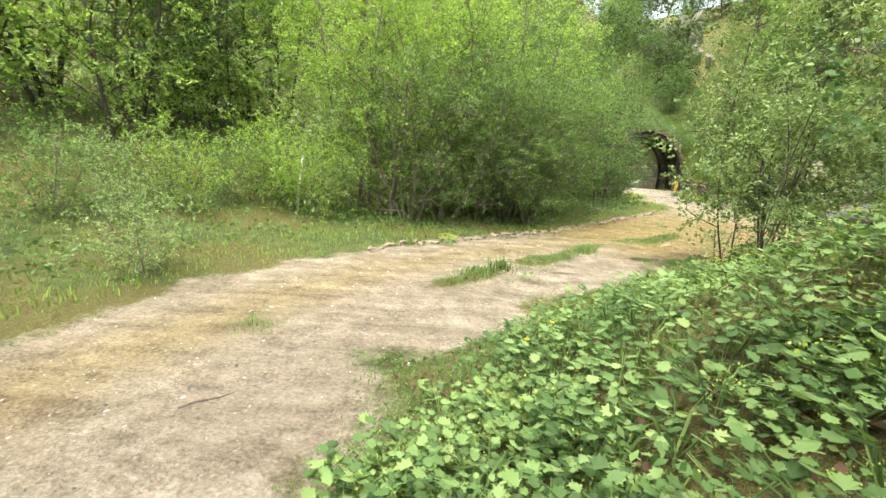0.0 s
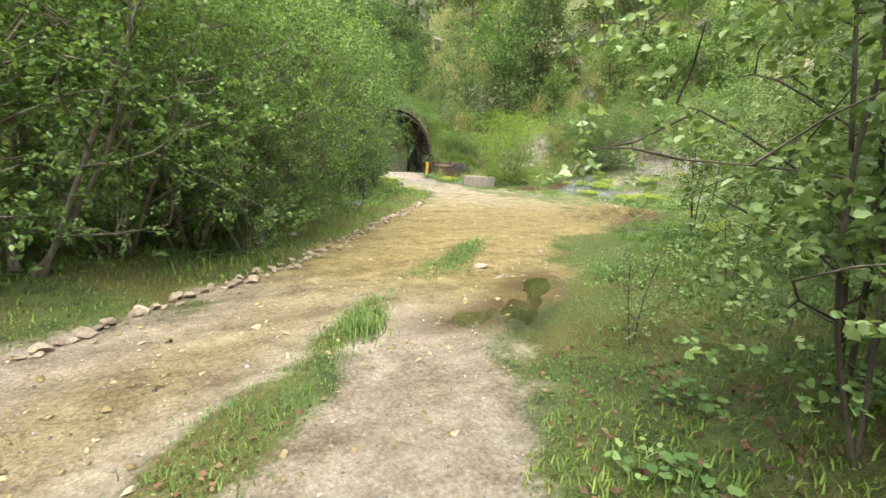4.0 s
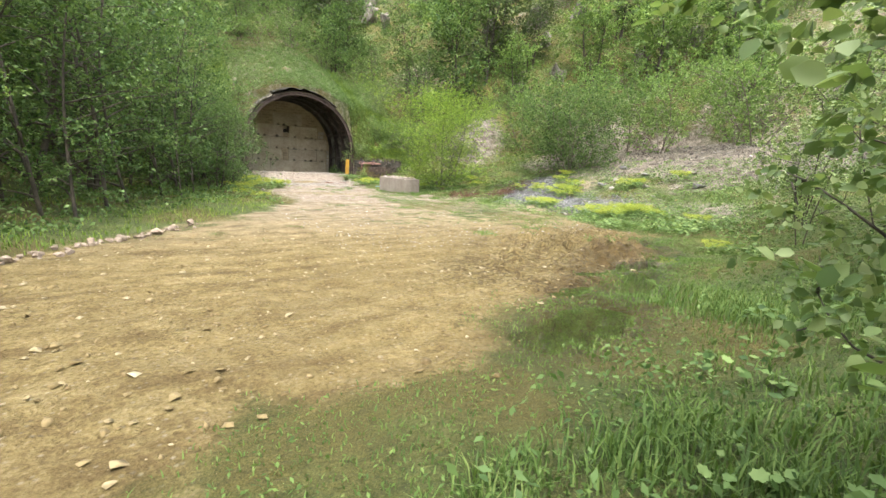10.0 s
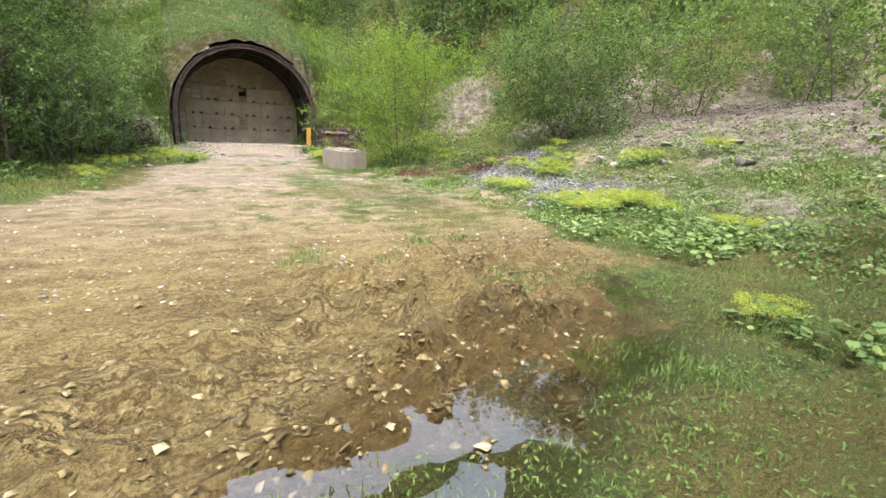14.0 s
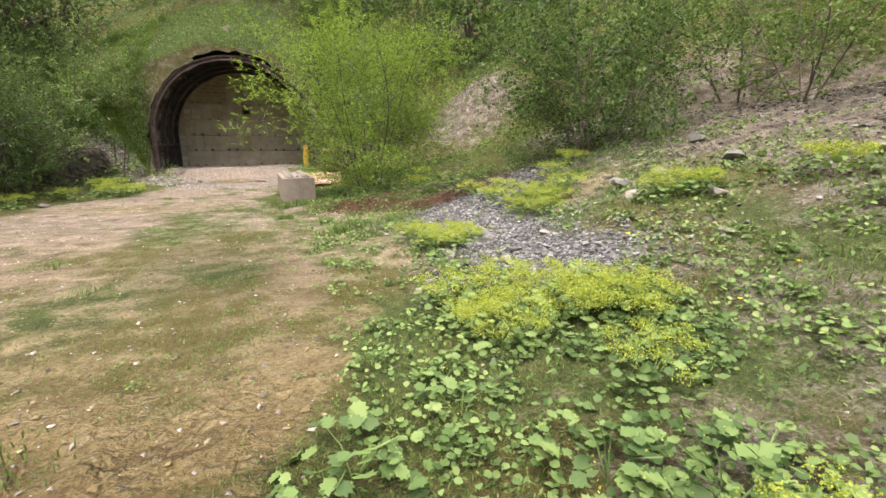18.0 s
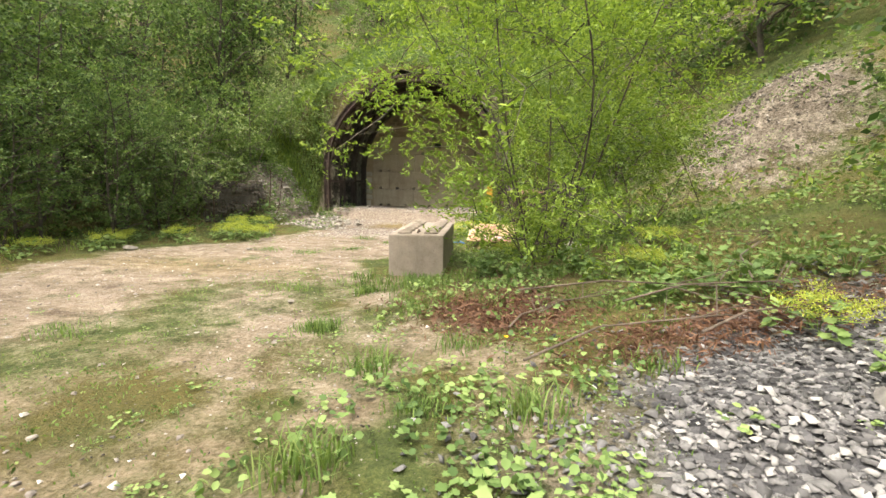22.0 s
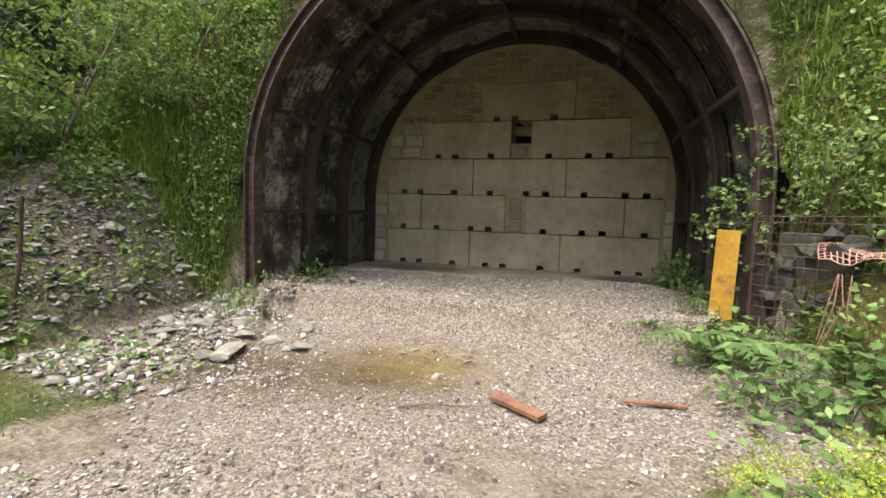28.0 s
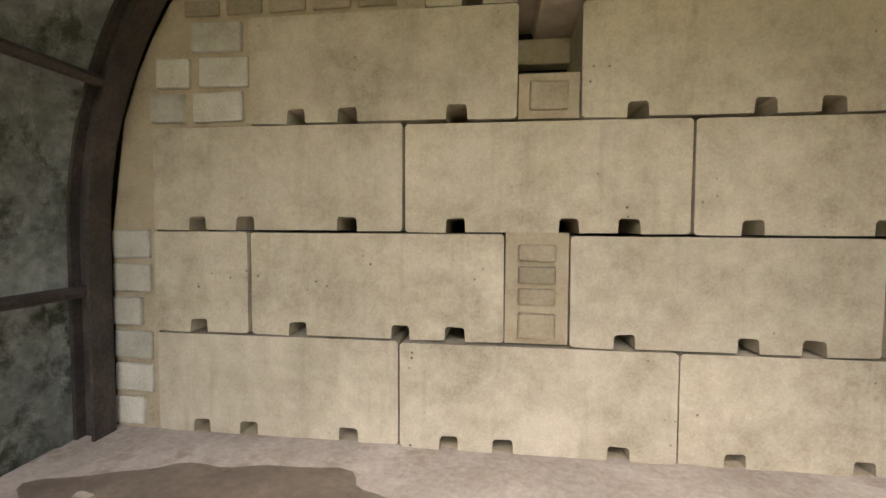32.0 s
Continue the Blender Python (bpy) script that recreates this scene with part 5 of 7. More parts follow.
    remote = [make_tree("hillside_tree", "distant tree on the wooded quarry slope", "tree", "hillside trees", 95 + k, h, w, 1, 0.23, n, g, DARKBARK, 0.05, 0.1, 0.15, 0.45)
              for k, (h, w, n, g) in enumerate(((6.5, 4.2, 2600, "pine"), (6.0, 4.0, 2600, "dark"), (8.0, 4.6, 2800, "willow")))]
    for x, y in ((20, 22), (24, 26), (17, 24), (28, 24), (13, 25), (22, 16), (9, 23), (6, 19), (18, 12)):
        plant(remote[(x + y) % 2], x, y, r.uniform(0.9, 1.3), r.uniform(0, 360))
    for k in range(85):
        x, y = r.uniform(-14, 62), r.uniform(3, 46)
        if x > 12:
            y = r.uniform(-20, 40)
        if x > 12 and y < -1.5 * (x - 5) + 6:
            y += 14
        if wobble(np.array([x]), np.array([y]), 5, 21)[0] > 0.3 or (8 < x < 17 and 9 < y < 21) or math.degrees(math.atan2(x + 7.8, y + 27)) > 66:
            continue
        plant(remote[r.randrange(3)], x, y, r.uniform(0.7, 1.3), r.uniform(0, 360))


build_trees()

# ---- water ----
def build_water():
    def pooled(x, y):
        return sum(blob(x, y, cx, cy, rx, ry, turn) for cx, cy, rx, ry, turn in HOLLOWS) > 0.08
    def sheet(name, level, keep, label):
        gx, gy = np.arange(-13, 5.2, 0.07), np.arange(-30.5, -17.4, 0.07)
        X, Y = np.meshgrid(gx, gy)
        idx = np.arange(X.size).reshape(X.shape)
        quads = np.stack([idx[:-1, :-1], idx[:-1, 1:], idx[1:, 1:], idx[1:, :-1]], -1).reshape(-1, 4)
        cx, cy = X.ravel()[quads].mean(1), Y.ravel()[quads].mean(1)
        near = to_line(cx, cy, ROAD_RIGHT)
        ok = keep(cx, cy) & (in_road(cx, cy) | (near < 1.2))
        used, back = np.unique(quads[ok], return_inverse=True)
        v = np.stack([X.ravel()[used], Y.ravel()[used], np.full(len(used), level)], -1)
        me = mesh_of(name, v, back.reshape(-1, 4))
        me.materials.append(WATER)
        ob = tagged(new(name, me), label, "puddle", kind="structure")
        ob.visible_shadow = False
    sheet("water", -0.03, lambda x, y: (x + y > -41) & (x + y < -31.5) & pooled(x, y), "shallow rain puddles in the ruts of the track")
    sheet("water", -0.018, lambda x, y: (x + y >= -31.5) & (y < -18.6) & pooled(x, y), "shallow rain water over ochre mud with grass standing in it")


# ---- grass, herbs and loose stones ----
def scatter(rng, n, x0, x1, y0, y1):
    return rng.uniform(x0, x1, n), rng.uniform(y0, y1, n)


WALKED = [(-12.2, -34.4), (-12.5, -33.4), (-11.5, -30.9), (-9.6, -27.9), (-7, -27), (-4, -25), (-1.5, -23.4), (1.2, -22.2), (4, -21), (5.6, -18.6), (5.5, -16), (4, -12.7), (3.5, -8.5), (2.6, -4), (2, -2.4)]


def blades(name, x, y, z, h, w, rng, label, green="grass"):
    """Bent blades of grass as one mesh."""
    n = len(x)
    a = rng.uniform(0, 2 * math.pi, n)
    dx, dy = np.cos(a), np.sin(a)
    bend = h * rng.uniform(0.15, 0.75, n)
    v = np.zeros((n, 5, 3), np.float32)
    for k, (side, up, out) in enumerate(((-1, 0, 0), (1, 0, 0), (0.75, 0.55, 0.3), (-0.75, 0.55, 0.3), (0, 1, 1))):
        v[:, k, 0] = x - dy * side * w + dx * bend * out
        v[:, k, 1] = y + dx * side * w + dy * bend * out
        v[:, k, 2] = z + h * up * (1 - 0.25 * out) - 0.01
    i = np.arange(n)[:, None] * 5
    tri = np.concatenate([i + [0, 1, 2], i + [0, 2, 3], i + [3, 2, 4]], 0)
    me = mesh_of(name, v.reshape(-1, 3), tri, False)
    me.materials.append(GREEN[green])
    return tagged(new(name, me), label, "grass", kind="stuff")


def build_grass():
    rng = np.random.default_rng(3)
    X, Y = [], []
    for n, reach in ((380000, 1.6), (380000, 2.8), (200000, 6.0)):
        k = rng.integers(0, len(WALKED) - 1, n)
        u = rng.uniform(0, 1, n)
        W = np.array(WALKED)
        X.append(W[k, 0] + (W[k + 1, 0] - W[k, 0]) * u + rng.normal(size=n) * reach)
        Y.append(W[k, 1] + (W[k + 1, 1] - W[k, 1]) * u + rng.normal(size=n) * reach)
    x, y = np.concatenate(X), np.concatenate(Y)
    z, c = lie(x, y)
    bare = np.maximum.reduce([c["dirt"], c["gravel"], 0.9 * c["slag"], c["needles"] * 0.8, c["rocky"] * 0.9])
    grow = np.clip(1 - bare * 1.15, 0, 1) * np.clip(0.55 + 0.6 * wobble(x, y, 0.9, 17) + 0.3 * wobble(x, y, 0.25, 18), 0.04, 1)
    side = np.abs(x - MID)
    grow = np.where((side < 2.8) & (y > -3.4) & (y < 1), 0, grow)
    slope_herbs = (x + y < -36.5) & (to_line(x, y, ROAD_RIGHT) > 0.7) & ~in_road(x, y) & (to_line(x, y, ROAD_RIGHT) < to_line(x, y, ROAD_LEFT))
    grow = np.where((x > 1.5) & (x < 5.3) & (y > -17) & (y < -9.5), grow * 0.4, grow)
    grow = np.where(slope_herbs, grow * 0.6, grow)
    ok = rng.uniform(0, 1, len(x)) < grow * 0.6
    x, y, z = x[ok], y[ok], z[ok]
    tall = step(0.1, 0.9, wobble(x, y, 1.3, 19)) * np.where(x < 6.4, step(-16, -18.5, y), 1) * step(0.2, 1.2, np.minimum(to_line(x, y, ROAD_RIGHT), to_line(x, y, ROAD_LEFT)))
    med = np.exp(-(to_line(x, y, MEDIAN) / 0.3) ** 2)
    h = rng.uniform(0.015, 0.055, len(x)) + tall * rng.uniform(0, 0.16, len(x)) + med * rng.uniform(0.0, 0.05, len(x))
    blades("verge_grass", x, y, z, h, 0.0034 + 0.014 * h, rng, "short green grass and moss on the verges")
    # coarser grass on the left-hand verge
    n = 150000
    x, y = scatter(rng, n, -19, -1.5, -35, -8)
    dl = to_line(x, y, ROAD_LEFT)
    ok = ~in_road(x, y) & (dl < to_line(x, y, ROAD_RIGHT)) & (dl > 0.15) & (rng.uniform(0, 1, n) < np.clip(1.1 - dl / 5.5, 0, 1) * np.clip(0.6 + 0.6 * wobble(x, y, 1.0, 44), 0.1, 1))
    x, y = x[ok], y[ok]
    h = rng.uniform(0.03, 0.1, len(x)) + 0.1 * np.maximum(0, wobble(x, y, 1.4, 45)) * rng.uniform(0, 1, len(x))
    blades("meadow_grass", x, y, lie(x, y)[0], h, 0.006 + 0.01 * h, rng, "yellow-green grass between the track and the wood", "meadow")
    # mossy grass on the bank past the first herbs
    n = 34000
    x, y = scatter(rng, n, -11.2, -5.5, -31.8, -26.6)
    d = to_line(x, y, ROAD_RIGHT)
    ok = ~in_road(x, y) & (d < to_line(x, y, ROAD_LEFT)) & (d > 0.1) & (d < 3.2) & (x + y < -36.5) & (rng.uniform(0, 1, n) < np.clip(0.6 + 0.7 * wobble(x, y, 0.7, 46), 0.1, 1))
    x, y = x[ok], y[ok]
    h = rng.uniform(0.03, 0.09, len(x)) + 0.14 * np.maximum(0, wobble(x, y, 0.9, 47)) * rng.uniform(0, 1, len(x))
    blades("bank_turf", x, y, lie(x, y)[0], h, 0.0045 + 0.008 * h, rng, "yellow-green grass and moss on the bank beside the birches", "meadow")
    # rank grass on the bank before the alder
    n = 52000
    x, y = scatter(rng, n, -8.5, 3.0, -30.5, -23.6)
    d = to_line(x, y, ROAD_RIGHT)
    ok = ~in_road(x, y) & (d < to_line(x, y, ROAD_LEFT)) & (d > 1.3) & (d < 4.6) & (x + y >= -36.5) & (rng.uniform(0, 1, n) < np.clip(0.55 + 0.8 * wobble(x, y, 0.6, 48), 0.05, 1))
    x, y, d = x[ok], y[ok], d[ok]
    h = rng.uniform(0.04, 0.11, len(x)) + step(1.3, 2.4, d) * 0.2 * np.maximum(0, wobble(x, y, 0.5, 49)) * rng.uniform(0, 1, len(x))
    blades("bank_grass", x, y, lie(x, y)[0], h, 0.004 + 0.012 * h, rng, "rank green grass growing on the bank beside the track")
    # tufts
    tx, ty, th = [], [], []
    tufts = [(x, y, 0.17, 0.34) for x, y in ((-0.15, -3.55), (0.15, -3.75), (-0.5, -3.5), (4.6, -2.6), (4.55, -2.9), (4.75, -3.6), (4.1, -10.9), (4.45, -11.0), (4.3, -11.3), (3.6, -10.8), (4.75, -10.6))]
    for (ax, ay), (bx, by) in zip(MEDIAN, MEDIAN[1:]):
        for q in np.arange(0, 1, 0.2 / math.hypot(bx - ax, by - ay)):
            px, py = ax + (bx - ax) * q + rng.normal() * 0.1, ay + (by - ay) * q + rng.normal() * 0.1
            if wobble(np.array([px]), np.array([py]), 0.8, 65)[0] < 0.25:
                tufts.append((px, py, rng.uniform(0.025, 0.065), rng.uniform(0.16, 0.36)))
    tufts += [(x, y, 0.07, 0.3) for x, y in ((-7.95, -25.05), (-7.78, -24.92), (-7.6, -24.86), (-7.62, -25.04), (-7.46, -24.73), (-7.28, -24.62), (-8.2, -25.3))]
    tufts += [(-11.2, -28.35, 0.26, 0.16)] + [(0.25, -22.25, 0.09, 0.3), (0.0, -22.45, 0.08, 0.3), (0.5, -22.5, 0.07, 0.35), (-13.62, -30.75, 0.1, 0.2), (-9.5, -26.6, 0.2, 0.2)]
    tufts += [(x, y, 0.09, 0.24) for x, y in ((2.18, -18.93), (2.8, -18.77), (1.0, -18.9), (1.6, -19.5), (0.8, -19.3), (2.3, -16.2), (1.5, -15.0), (2.0, -13.1), (3.0, -11.4), (2.5, -8.4), (1.9, -8.9), (2.9, -7.4), (2.2, -7.0), (1.2, -8.9))]
    for k in range(90):
        tufts.append((rng.uniform(-5.2, 2.4), rng.uniform(-28.0, -24.2), rng.uniform(0.08, 0.2), 0.2))
    for k in range(16):
        tufts.append((rng.uniform(2.0, 4.4), rng.uniform(-22.3, -20.3), rng.uniform(0.04, 0.1), 0.22))
    for k in range(4):
        tufts.append((rng.uniform(4.5, 5.6), rng.uniform(-14.6, -12.9), rng.uniform(0.1, 0.26), 0.18))
    for k in range(24):
        tufts.append((rng.uniform(3.7, 7.2), rng.uniform(-13.2, -10.4), rng.uniform(0.06, 0.15), 0.16))
    tufts = [q for q in tufts if q[2] < 0.14 or q[0] < -9 or not in_road(np.array([q[0]]), np.array([q[1]]))[0] or q[1] > -16]
    tufts = [q for q in tufts if to_line(np.array([q[0]]), np.array([q[1]]), ROAD_RIGHT)[0] > 0.9 or q[1] > -23.5 or q[2] < 0.14 or q[0] < -9]
    for cx, cy, h, s in tufts:
        n = 150
        tx.append(cx + rng.normal(size=n) * s * 0.5)
        ty.append(cy + rng.normal(size=n) * s * 0.5)
        th.append(rng.uniform(0.4, 1.1, n) * h)
    x, y, h = map(np.concatenate, (tx, ty, th))
    blades("grass_tufts", x, y, lie(x, y)[0], h, 0.0035 + 0.006 * h, rng, "longer bright green grass in tufts")


def undergrowth():
    """Low leafy growth on the wood's floor and the hillside."""
    rng = np.random.default_rng(8)
    for name, n, box4, size, green, label in (
            ("hill_grass", 70000, (6, 34, -24, 22), 0.1, "meadow", "yellow-green grass and bushes of weeds on the open quarry slope"),
            ("wood_undergrowth", 130000, (-24, 0, -34, 0), 0.085, "herb", "dense leafy undergrowth on the floor of the wood"),
            ("hill_undergrowth", 120000, (-8, 38, -26, 22), 0.105, "herb", "grass and leafy weeds covering the hillside over the tunnel"),
            ("portal_weeds", 34000, (-4.5, 8.5, -6.2, 2.5), 0.06, "mantle", "nettles and weeds growing round the tunnel arch"),
            ("bank_undergrowth", 90000, (-12, 10, -35, -14), 0.045, "herb", "mixed leafy weeds on the right-hand bank")):
        x, y = scatter(rng, n, *box4)
        z, c = lie(x, y)
        road = np.minimum(to_line(x, y, ROAD_LEFT), to_line(x, y, ROAD_RIGHT))
        left = to_line(x, y, ROAD_LEFT) < to_line(x, y, ROAD_RIGHT)
        ok = ~in_road(x, y) & ~((np.abs(x - MID) < 2.85) & (y > RING_Y - 0.3) & (y < 0.95)) & (c["slag"] < 0.4) & (c["needles"] < 0.5)
        if name == "wood_undergrowth":
            ok &= left & (road > 1.0)
        elif name in ("hill_undergrowth", "hill_grass"):
            ok &= ((y > -3.6 - np.maximum(0, x - 5) * 1.5) | (x > 13)) & (c["rocky"] < 0.5)
        elif name == "portal_weeds":
            ok &= (y > -5.6) & (c["rocky"] < 0.55)
        else:
            ok &= ~left & (road > 0.9) & (c["rocky"] < 0.8)
        ok &= rng.uniform(0, 1, n) < np.clip(0.6 + 0.8 * wobble(x, y, 1.1, 23), 0.08, 1)
        x, y, z = x[ok], y[ok], z[ok]
        rise = rng.uniform(0.02, 1, len(x)) ** 1.6 * np.clip(0.28 + 0.3 * wobble(x, y, 0.8, 24), 0.06, 0.6) * (1.6 if size > 0.1 else 1.0)
        # the roof of the mouth
        over = (np.abs(x - MID) < 2.85) & (y > RING_Y) & (y < 0.95)
        me = leaves_mesh(name, np.stack([x, y, z + rise], -1)[~over], size, rng, GREEN[green], 0.7, 0.5)
        tagged(new(name, me), label, "undergrowth", kind="stuff")
    # leafy litter and moss close to the walk
    n = 230000
    W = np.array(WALKED)
    k, u = rng.integers(0, len(WALKED) - 1, n), rng.uniform(0, 1, n)
    x = W[k, 0] + (W[k + 1, 0] - W[k, 0]) * u + rng.normal(size=n) * 2.3
    y = W[k, 1] + (W[k + 1, 1] - W[k, 1]) * u + rng.normal(size=n) * 2.3
    z, c = lie(x, y)
    bare = np.maximum.reduce([c["dirt"], c["gravel"], c["slag"], c["needles"], c["rocky"]])
    ok = (rng.uniform(0, 1, n) < np.clip(1 - 1.2 * bare, 0, 1) * np.clip(0.5 + 0.7 * wobble(x, y, 0.7, 27), 0.12, 1)) & ~((np.abs(x - MID) < 2.8) & (y > -3.4)) & (z > -0.015)
    x, y, z = x[ok], y[ok], z[ok]
    lift = rng.uniform(0.004, 0.05, len(x)) + 0.12 * np.maximum(0, wobble(x, y, 0.5, 28)) * rng.uniform(0, 1, len(x))
    me = leaves_mesh("verge_weeds", np.stack([x, y, z + lift], -1), 0.027, rng, GREEN["grass"], 0.5, 0.42)
    tagged(new("verge_weeds", me), "clover, moss and low weeds matted over the verges", "weeds", kind="stuff")
    n = 34000
    x, y = scatter(rng, n, 4.3, 11.0, -22.0, -6.5)
    z, c = lie(x, y)
    ok = (c["dirt"] < 0.5) & (c["slag"] < 0.5) & (wobble(x, y, 0.5, 96) + 0.5 * wobble(x, y, 0.2, 97) > -0.15)
    me = leaves_mesh("slope_weeds", np.stack([x, y, z + rng.uniform(0.01, 0.09, n)], -1)[ok], 0.04, rng, GREEN["mantle"], 0.3, 0.85, None, True)
    tagged(new("slope_weeds", me), "small round leaves scattered over the stony slope", "weeds", kind="stuff")
    n = 4500
    x, y = scatter(rng, n, -13.0, -8.0, -34.5, -27.5)
    z, c = lie(x, y)
    ok = (c["dirt"] < 0.3) & (to_line(x, y, ROAD_RIGHT) < to_line(x, y, ROAD_LEFT)) & (z < 2.5)
    me = leaves_mesh("leaf_litter", np.stack([x, y, z + rng.uniform(0.0, 0.03, n)], -1)[ok], 0.045, rng, GREEN["dry"], 0.25, 0.6)
    tagged(new("leaf_litter", me), "brown fallen leaves lying on the bank", "leaf litter", kind="stuff")
    # lush grass on the bank left of the arch
    n = 26000
    x, y = scatter(rng, n, -5.0, -0.3, -5.0, 1.5)
    s2 = rng.choice((0, 1), n, p=(0.75, 0.25))
    x = np.where(s2 == 1, 4.75 + 2.6 * (x + 5) / 4.7, x)
    z, c = lie(x, y)
    ok = (z > 0.25) & (np.abs(x - MID) > 2.66) & (c["rocky"] < 0.35) & (to_line(x, y, [(4.68, -3.3), (6.7, -4.9)]) > 0.8)
    x, y, z = x[ok], y[ok], z[ok]
    blades("bank_grass", x, y - rng.uniform(0, 0.12, len(x)), z, rng.uniform(0.08, 0.3, len(x)), 0.006, rng, "long yellow-green grass on the steep bank beside the arch", "meadow")
    # long grass and leafy weeds on the steep earth beside the arch
    n = 150000
    s = rng.choice((-1, 1), n)
    x, y = MID + s * rng.uniform(2.66, 5.2, n), rng.uniform(-5.2, 1.2, n)
    z = lie(x, y)[0]
    c = lie(x, y)[1]
    ok = (z > 0.3) & (c["rocky"] < 0.35) & ((to_line(x, y, [(4.68, -3.3), (6.7, -4.9)]) > 0.8) | (z > 0.85)) & (rng.uniform(0, 1, n) < np.clip(0.5 + 0.7 * wobble(x, y, 0.5, 81) + 0.3 * wobble(x, y, 0.2, 82), 0.05, 1))
    x, y, z = x[ok], y[ok], z[ok]
    for half, green in ((0, "meadow"), (1, "grass")):
        k = (np.arange(len(x)) % 3 == 2) == bool(half)
        blades("steep_grass", x[k], (y - rng.uniform(0, 0.06, len(x)))[k], z[k], (rng.uniform(0.1, 0.38, len(x)) * (0.7 + 0.5 * wobble(x, y, 0.6, 83)))[k], 0.0085, rng, "long grass hanging on the steep earth beside the arch", green)
    n = 40000
    s = rng.choice((-1, 1), n)
    x, y = MID + s * rng.uniform(2.68, 4.8, n), rng.uniform(-4.8, 1.0, n)
    z = lie(x, y)[0]
    ok = (z > 0.3) & (wobble(x, y, 0.45, 84) > 0.05)
    c = np.stack([x, y - rng.uniform(0.0, 0.3, n), z + rng.uniform(0.02, 0.3, n)], -1)[ok]
    me = leaves_mesh("steep_weeds", c, 0.055, rng, GREEN["mantle"], 0.6, 0.6, None, True)
    tagged(new("steep_weeds", me), "leafy weeds on the steep earth beside the arch", "undergrowth", kind="stuff")
    n = 32000
    x, y = scatter(rng, n, MID - 3.3, MID + 3.3, RING_Y + 0.1, 1.3)
    side = np.abs(x - MID)
    z = np.where(side > 2.72, lie(x, y)[0], np.maximum(4.3 + 0.55 * (y - RING_Y) - 0.42 * np.maximum(0, side - 1), SPRING + np.sqrt(np.maximum(0, RING_R ** 2 - side ** 2))))
    me = leaves_mesh("arch_top_weeds", np.stack([x, y, z + 0.3 * rng.uniform(0, 1, n) ** 2 * (0.6 + 0.6 * wobble(x, y, 0.5, 91))], -1), 0.07, rng, GREEN["herb"], 0.7, 0.4)
    tagged(new("arch_top_weeds", me), "moss and short weeds on the earth above the arch", "undergrowth", kind="stuff")


def lobed_leaf(rng, lobes=7, deep=0.13):
    """Outline of a round, lobed leaf with its stalk end at the origin, growing along +x."""
    pts = []
    n = lobes * 2
    for k in range(n + 1):
        a = -2.7 + 5.4 * k / n
        r = (1.0 if k % 2 else 1 - deep) * rng.uniform(0.92, 1.06)
        pts.append((0.42 + 0.5 * r * math.cos(a), 0.52 * r * math.sin(a), 0.1 * r + 0.05 * rng.uniform(-1, 1)))
    return np.array([(0.0, 0, 0)] + pts)


def rosette(rng, leaves, size, reach, height, lobes=7, deep=0.13):
    """Lobed leaves on short stalks round a middle, as vertices and triangles."""
    V, F, base = [], [], 0
    for k in range(leaves):
        a, q = rng.uniform(0, 2 * math.pi), math.sqrt(rng.uniform(0.02, 1))
        leaf = lobed_leaf(rng, lobes, deep) * size * rng.uniform(0.6, 1.2)
        tilt, spin = rng.uniform(-0.6, 0.75), a + rng.uniform(-0.6, 0.6)
        c, s = math.cos(tilt), math.sin(tilt)
        leaf = leaf @ np.array([[c, 0, -s], [0, 1, 0], [s, 0, c]])
        c, s = math.cos(spin), math.sin(spin)
        leaf = leaf @ np.array([[c, s, 0], [-s, c, 0], [0, 0, 1]])
        leaf = leaf + np.array([math.cos(a) * q * reach, math.sin(a) * q * reach, height * (1.1 - 0.6 * q * q) * rng.uniform(0.25, 1.15)])
        V.append(leaf)
        m = len(leaf)
        F += [(base, base + i, base + i + 1) for i in range(1, m - 1)]
        base += m
    return np.vstack(V), np.array(F)


def make_herb(name, label, category, group, seed, leaves, size, reach, height, green, flowers=0, lobes=8, deep=0.27):
    rng = np.random.default_rng(seed)
    plant_ob = thing(name, pose(0, 0, 0), label, category, group)
    V, F = rosette(rng, leaves, size, reach, height, lobes, deep)
    me = mesh_of("foliage", V, F, False)
    me.materials.append(GREEN[green])
    part("foliage", me, None, plant_ob, kind="stuff")
    bm = bmesh.new()
    for k in range(9):
        a = rng.uniform(0, 6.28)
        tube(bm, [(0, 0, -0.03), (math.cos(a) * reach * 0.3, math.sin(a) * reach * 0.3, height * 0.6), (math.cos(a) * reach * 0.7, math.sin(a) * reach * 0.7, height * 0.75)], 0.004, 0.002, 3, cap=False)
    part("stalk", bm, GREEN[green], plant_ob, kind="stuff")
    if flowers:
        heads = 17
        a, q = rng.uniform(0, 6.28, heads), np.sqrt(rng.uniform(0, 1, heads)) * reach * 1.05
        hc = np.stack([np.cos(a) * q, np.sin(a) * q, height * rng.uniform(1.0, 1.6, heads)], -1)
        c = hc[rng.integers(0, heads, flowers)] + rng.normal(size=(flowers, 3)) * np.array([0.036, 0.036, 0.017])
        part("flower_froth", leaves_mesh("flower_froth", c, 0.0115, rng, GREEN["flower"], 1.0, 0.8), None, plant_ob, "frothy greenish-yellow flowers", kind="stuff")
    return plant_ob


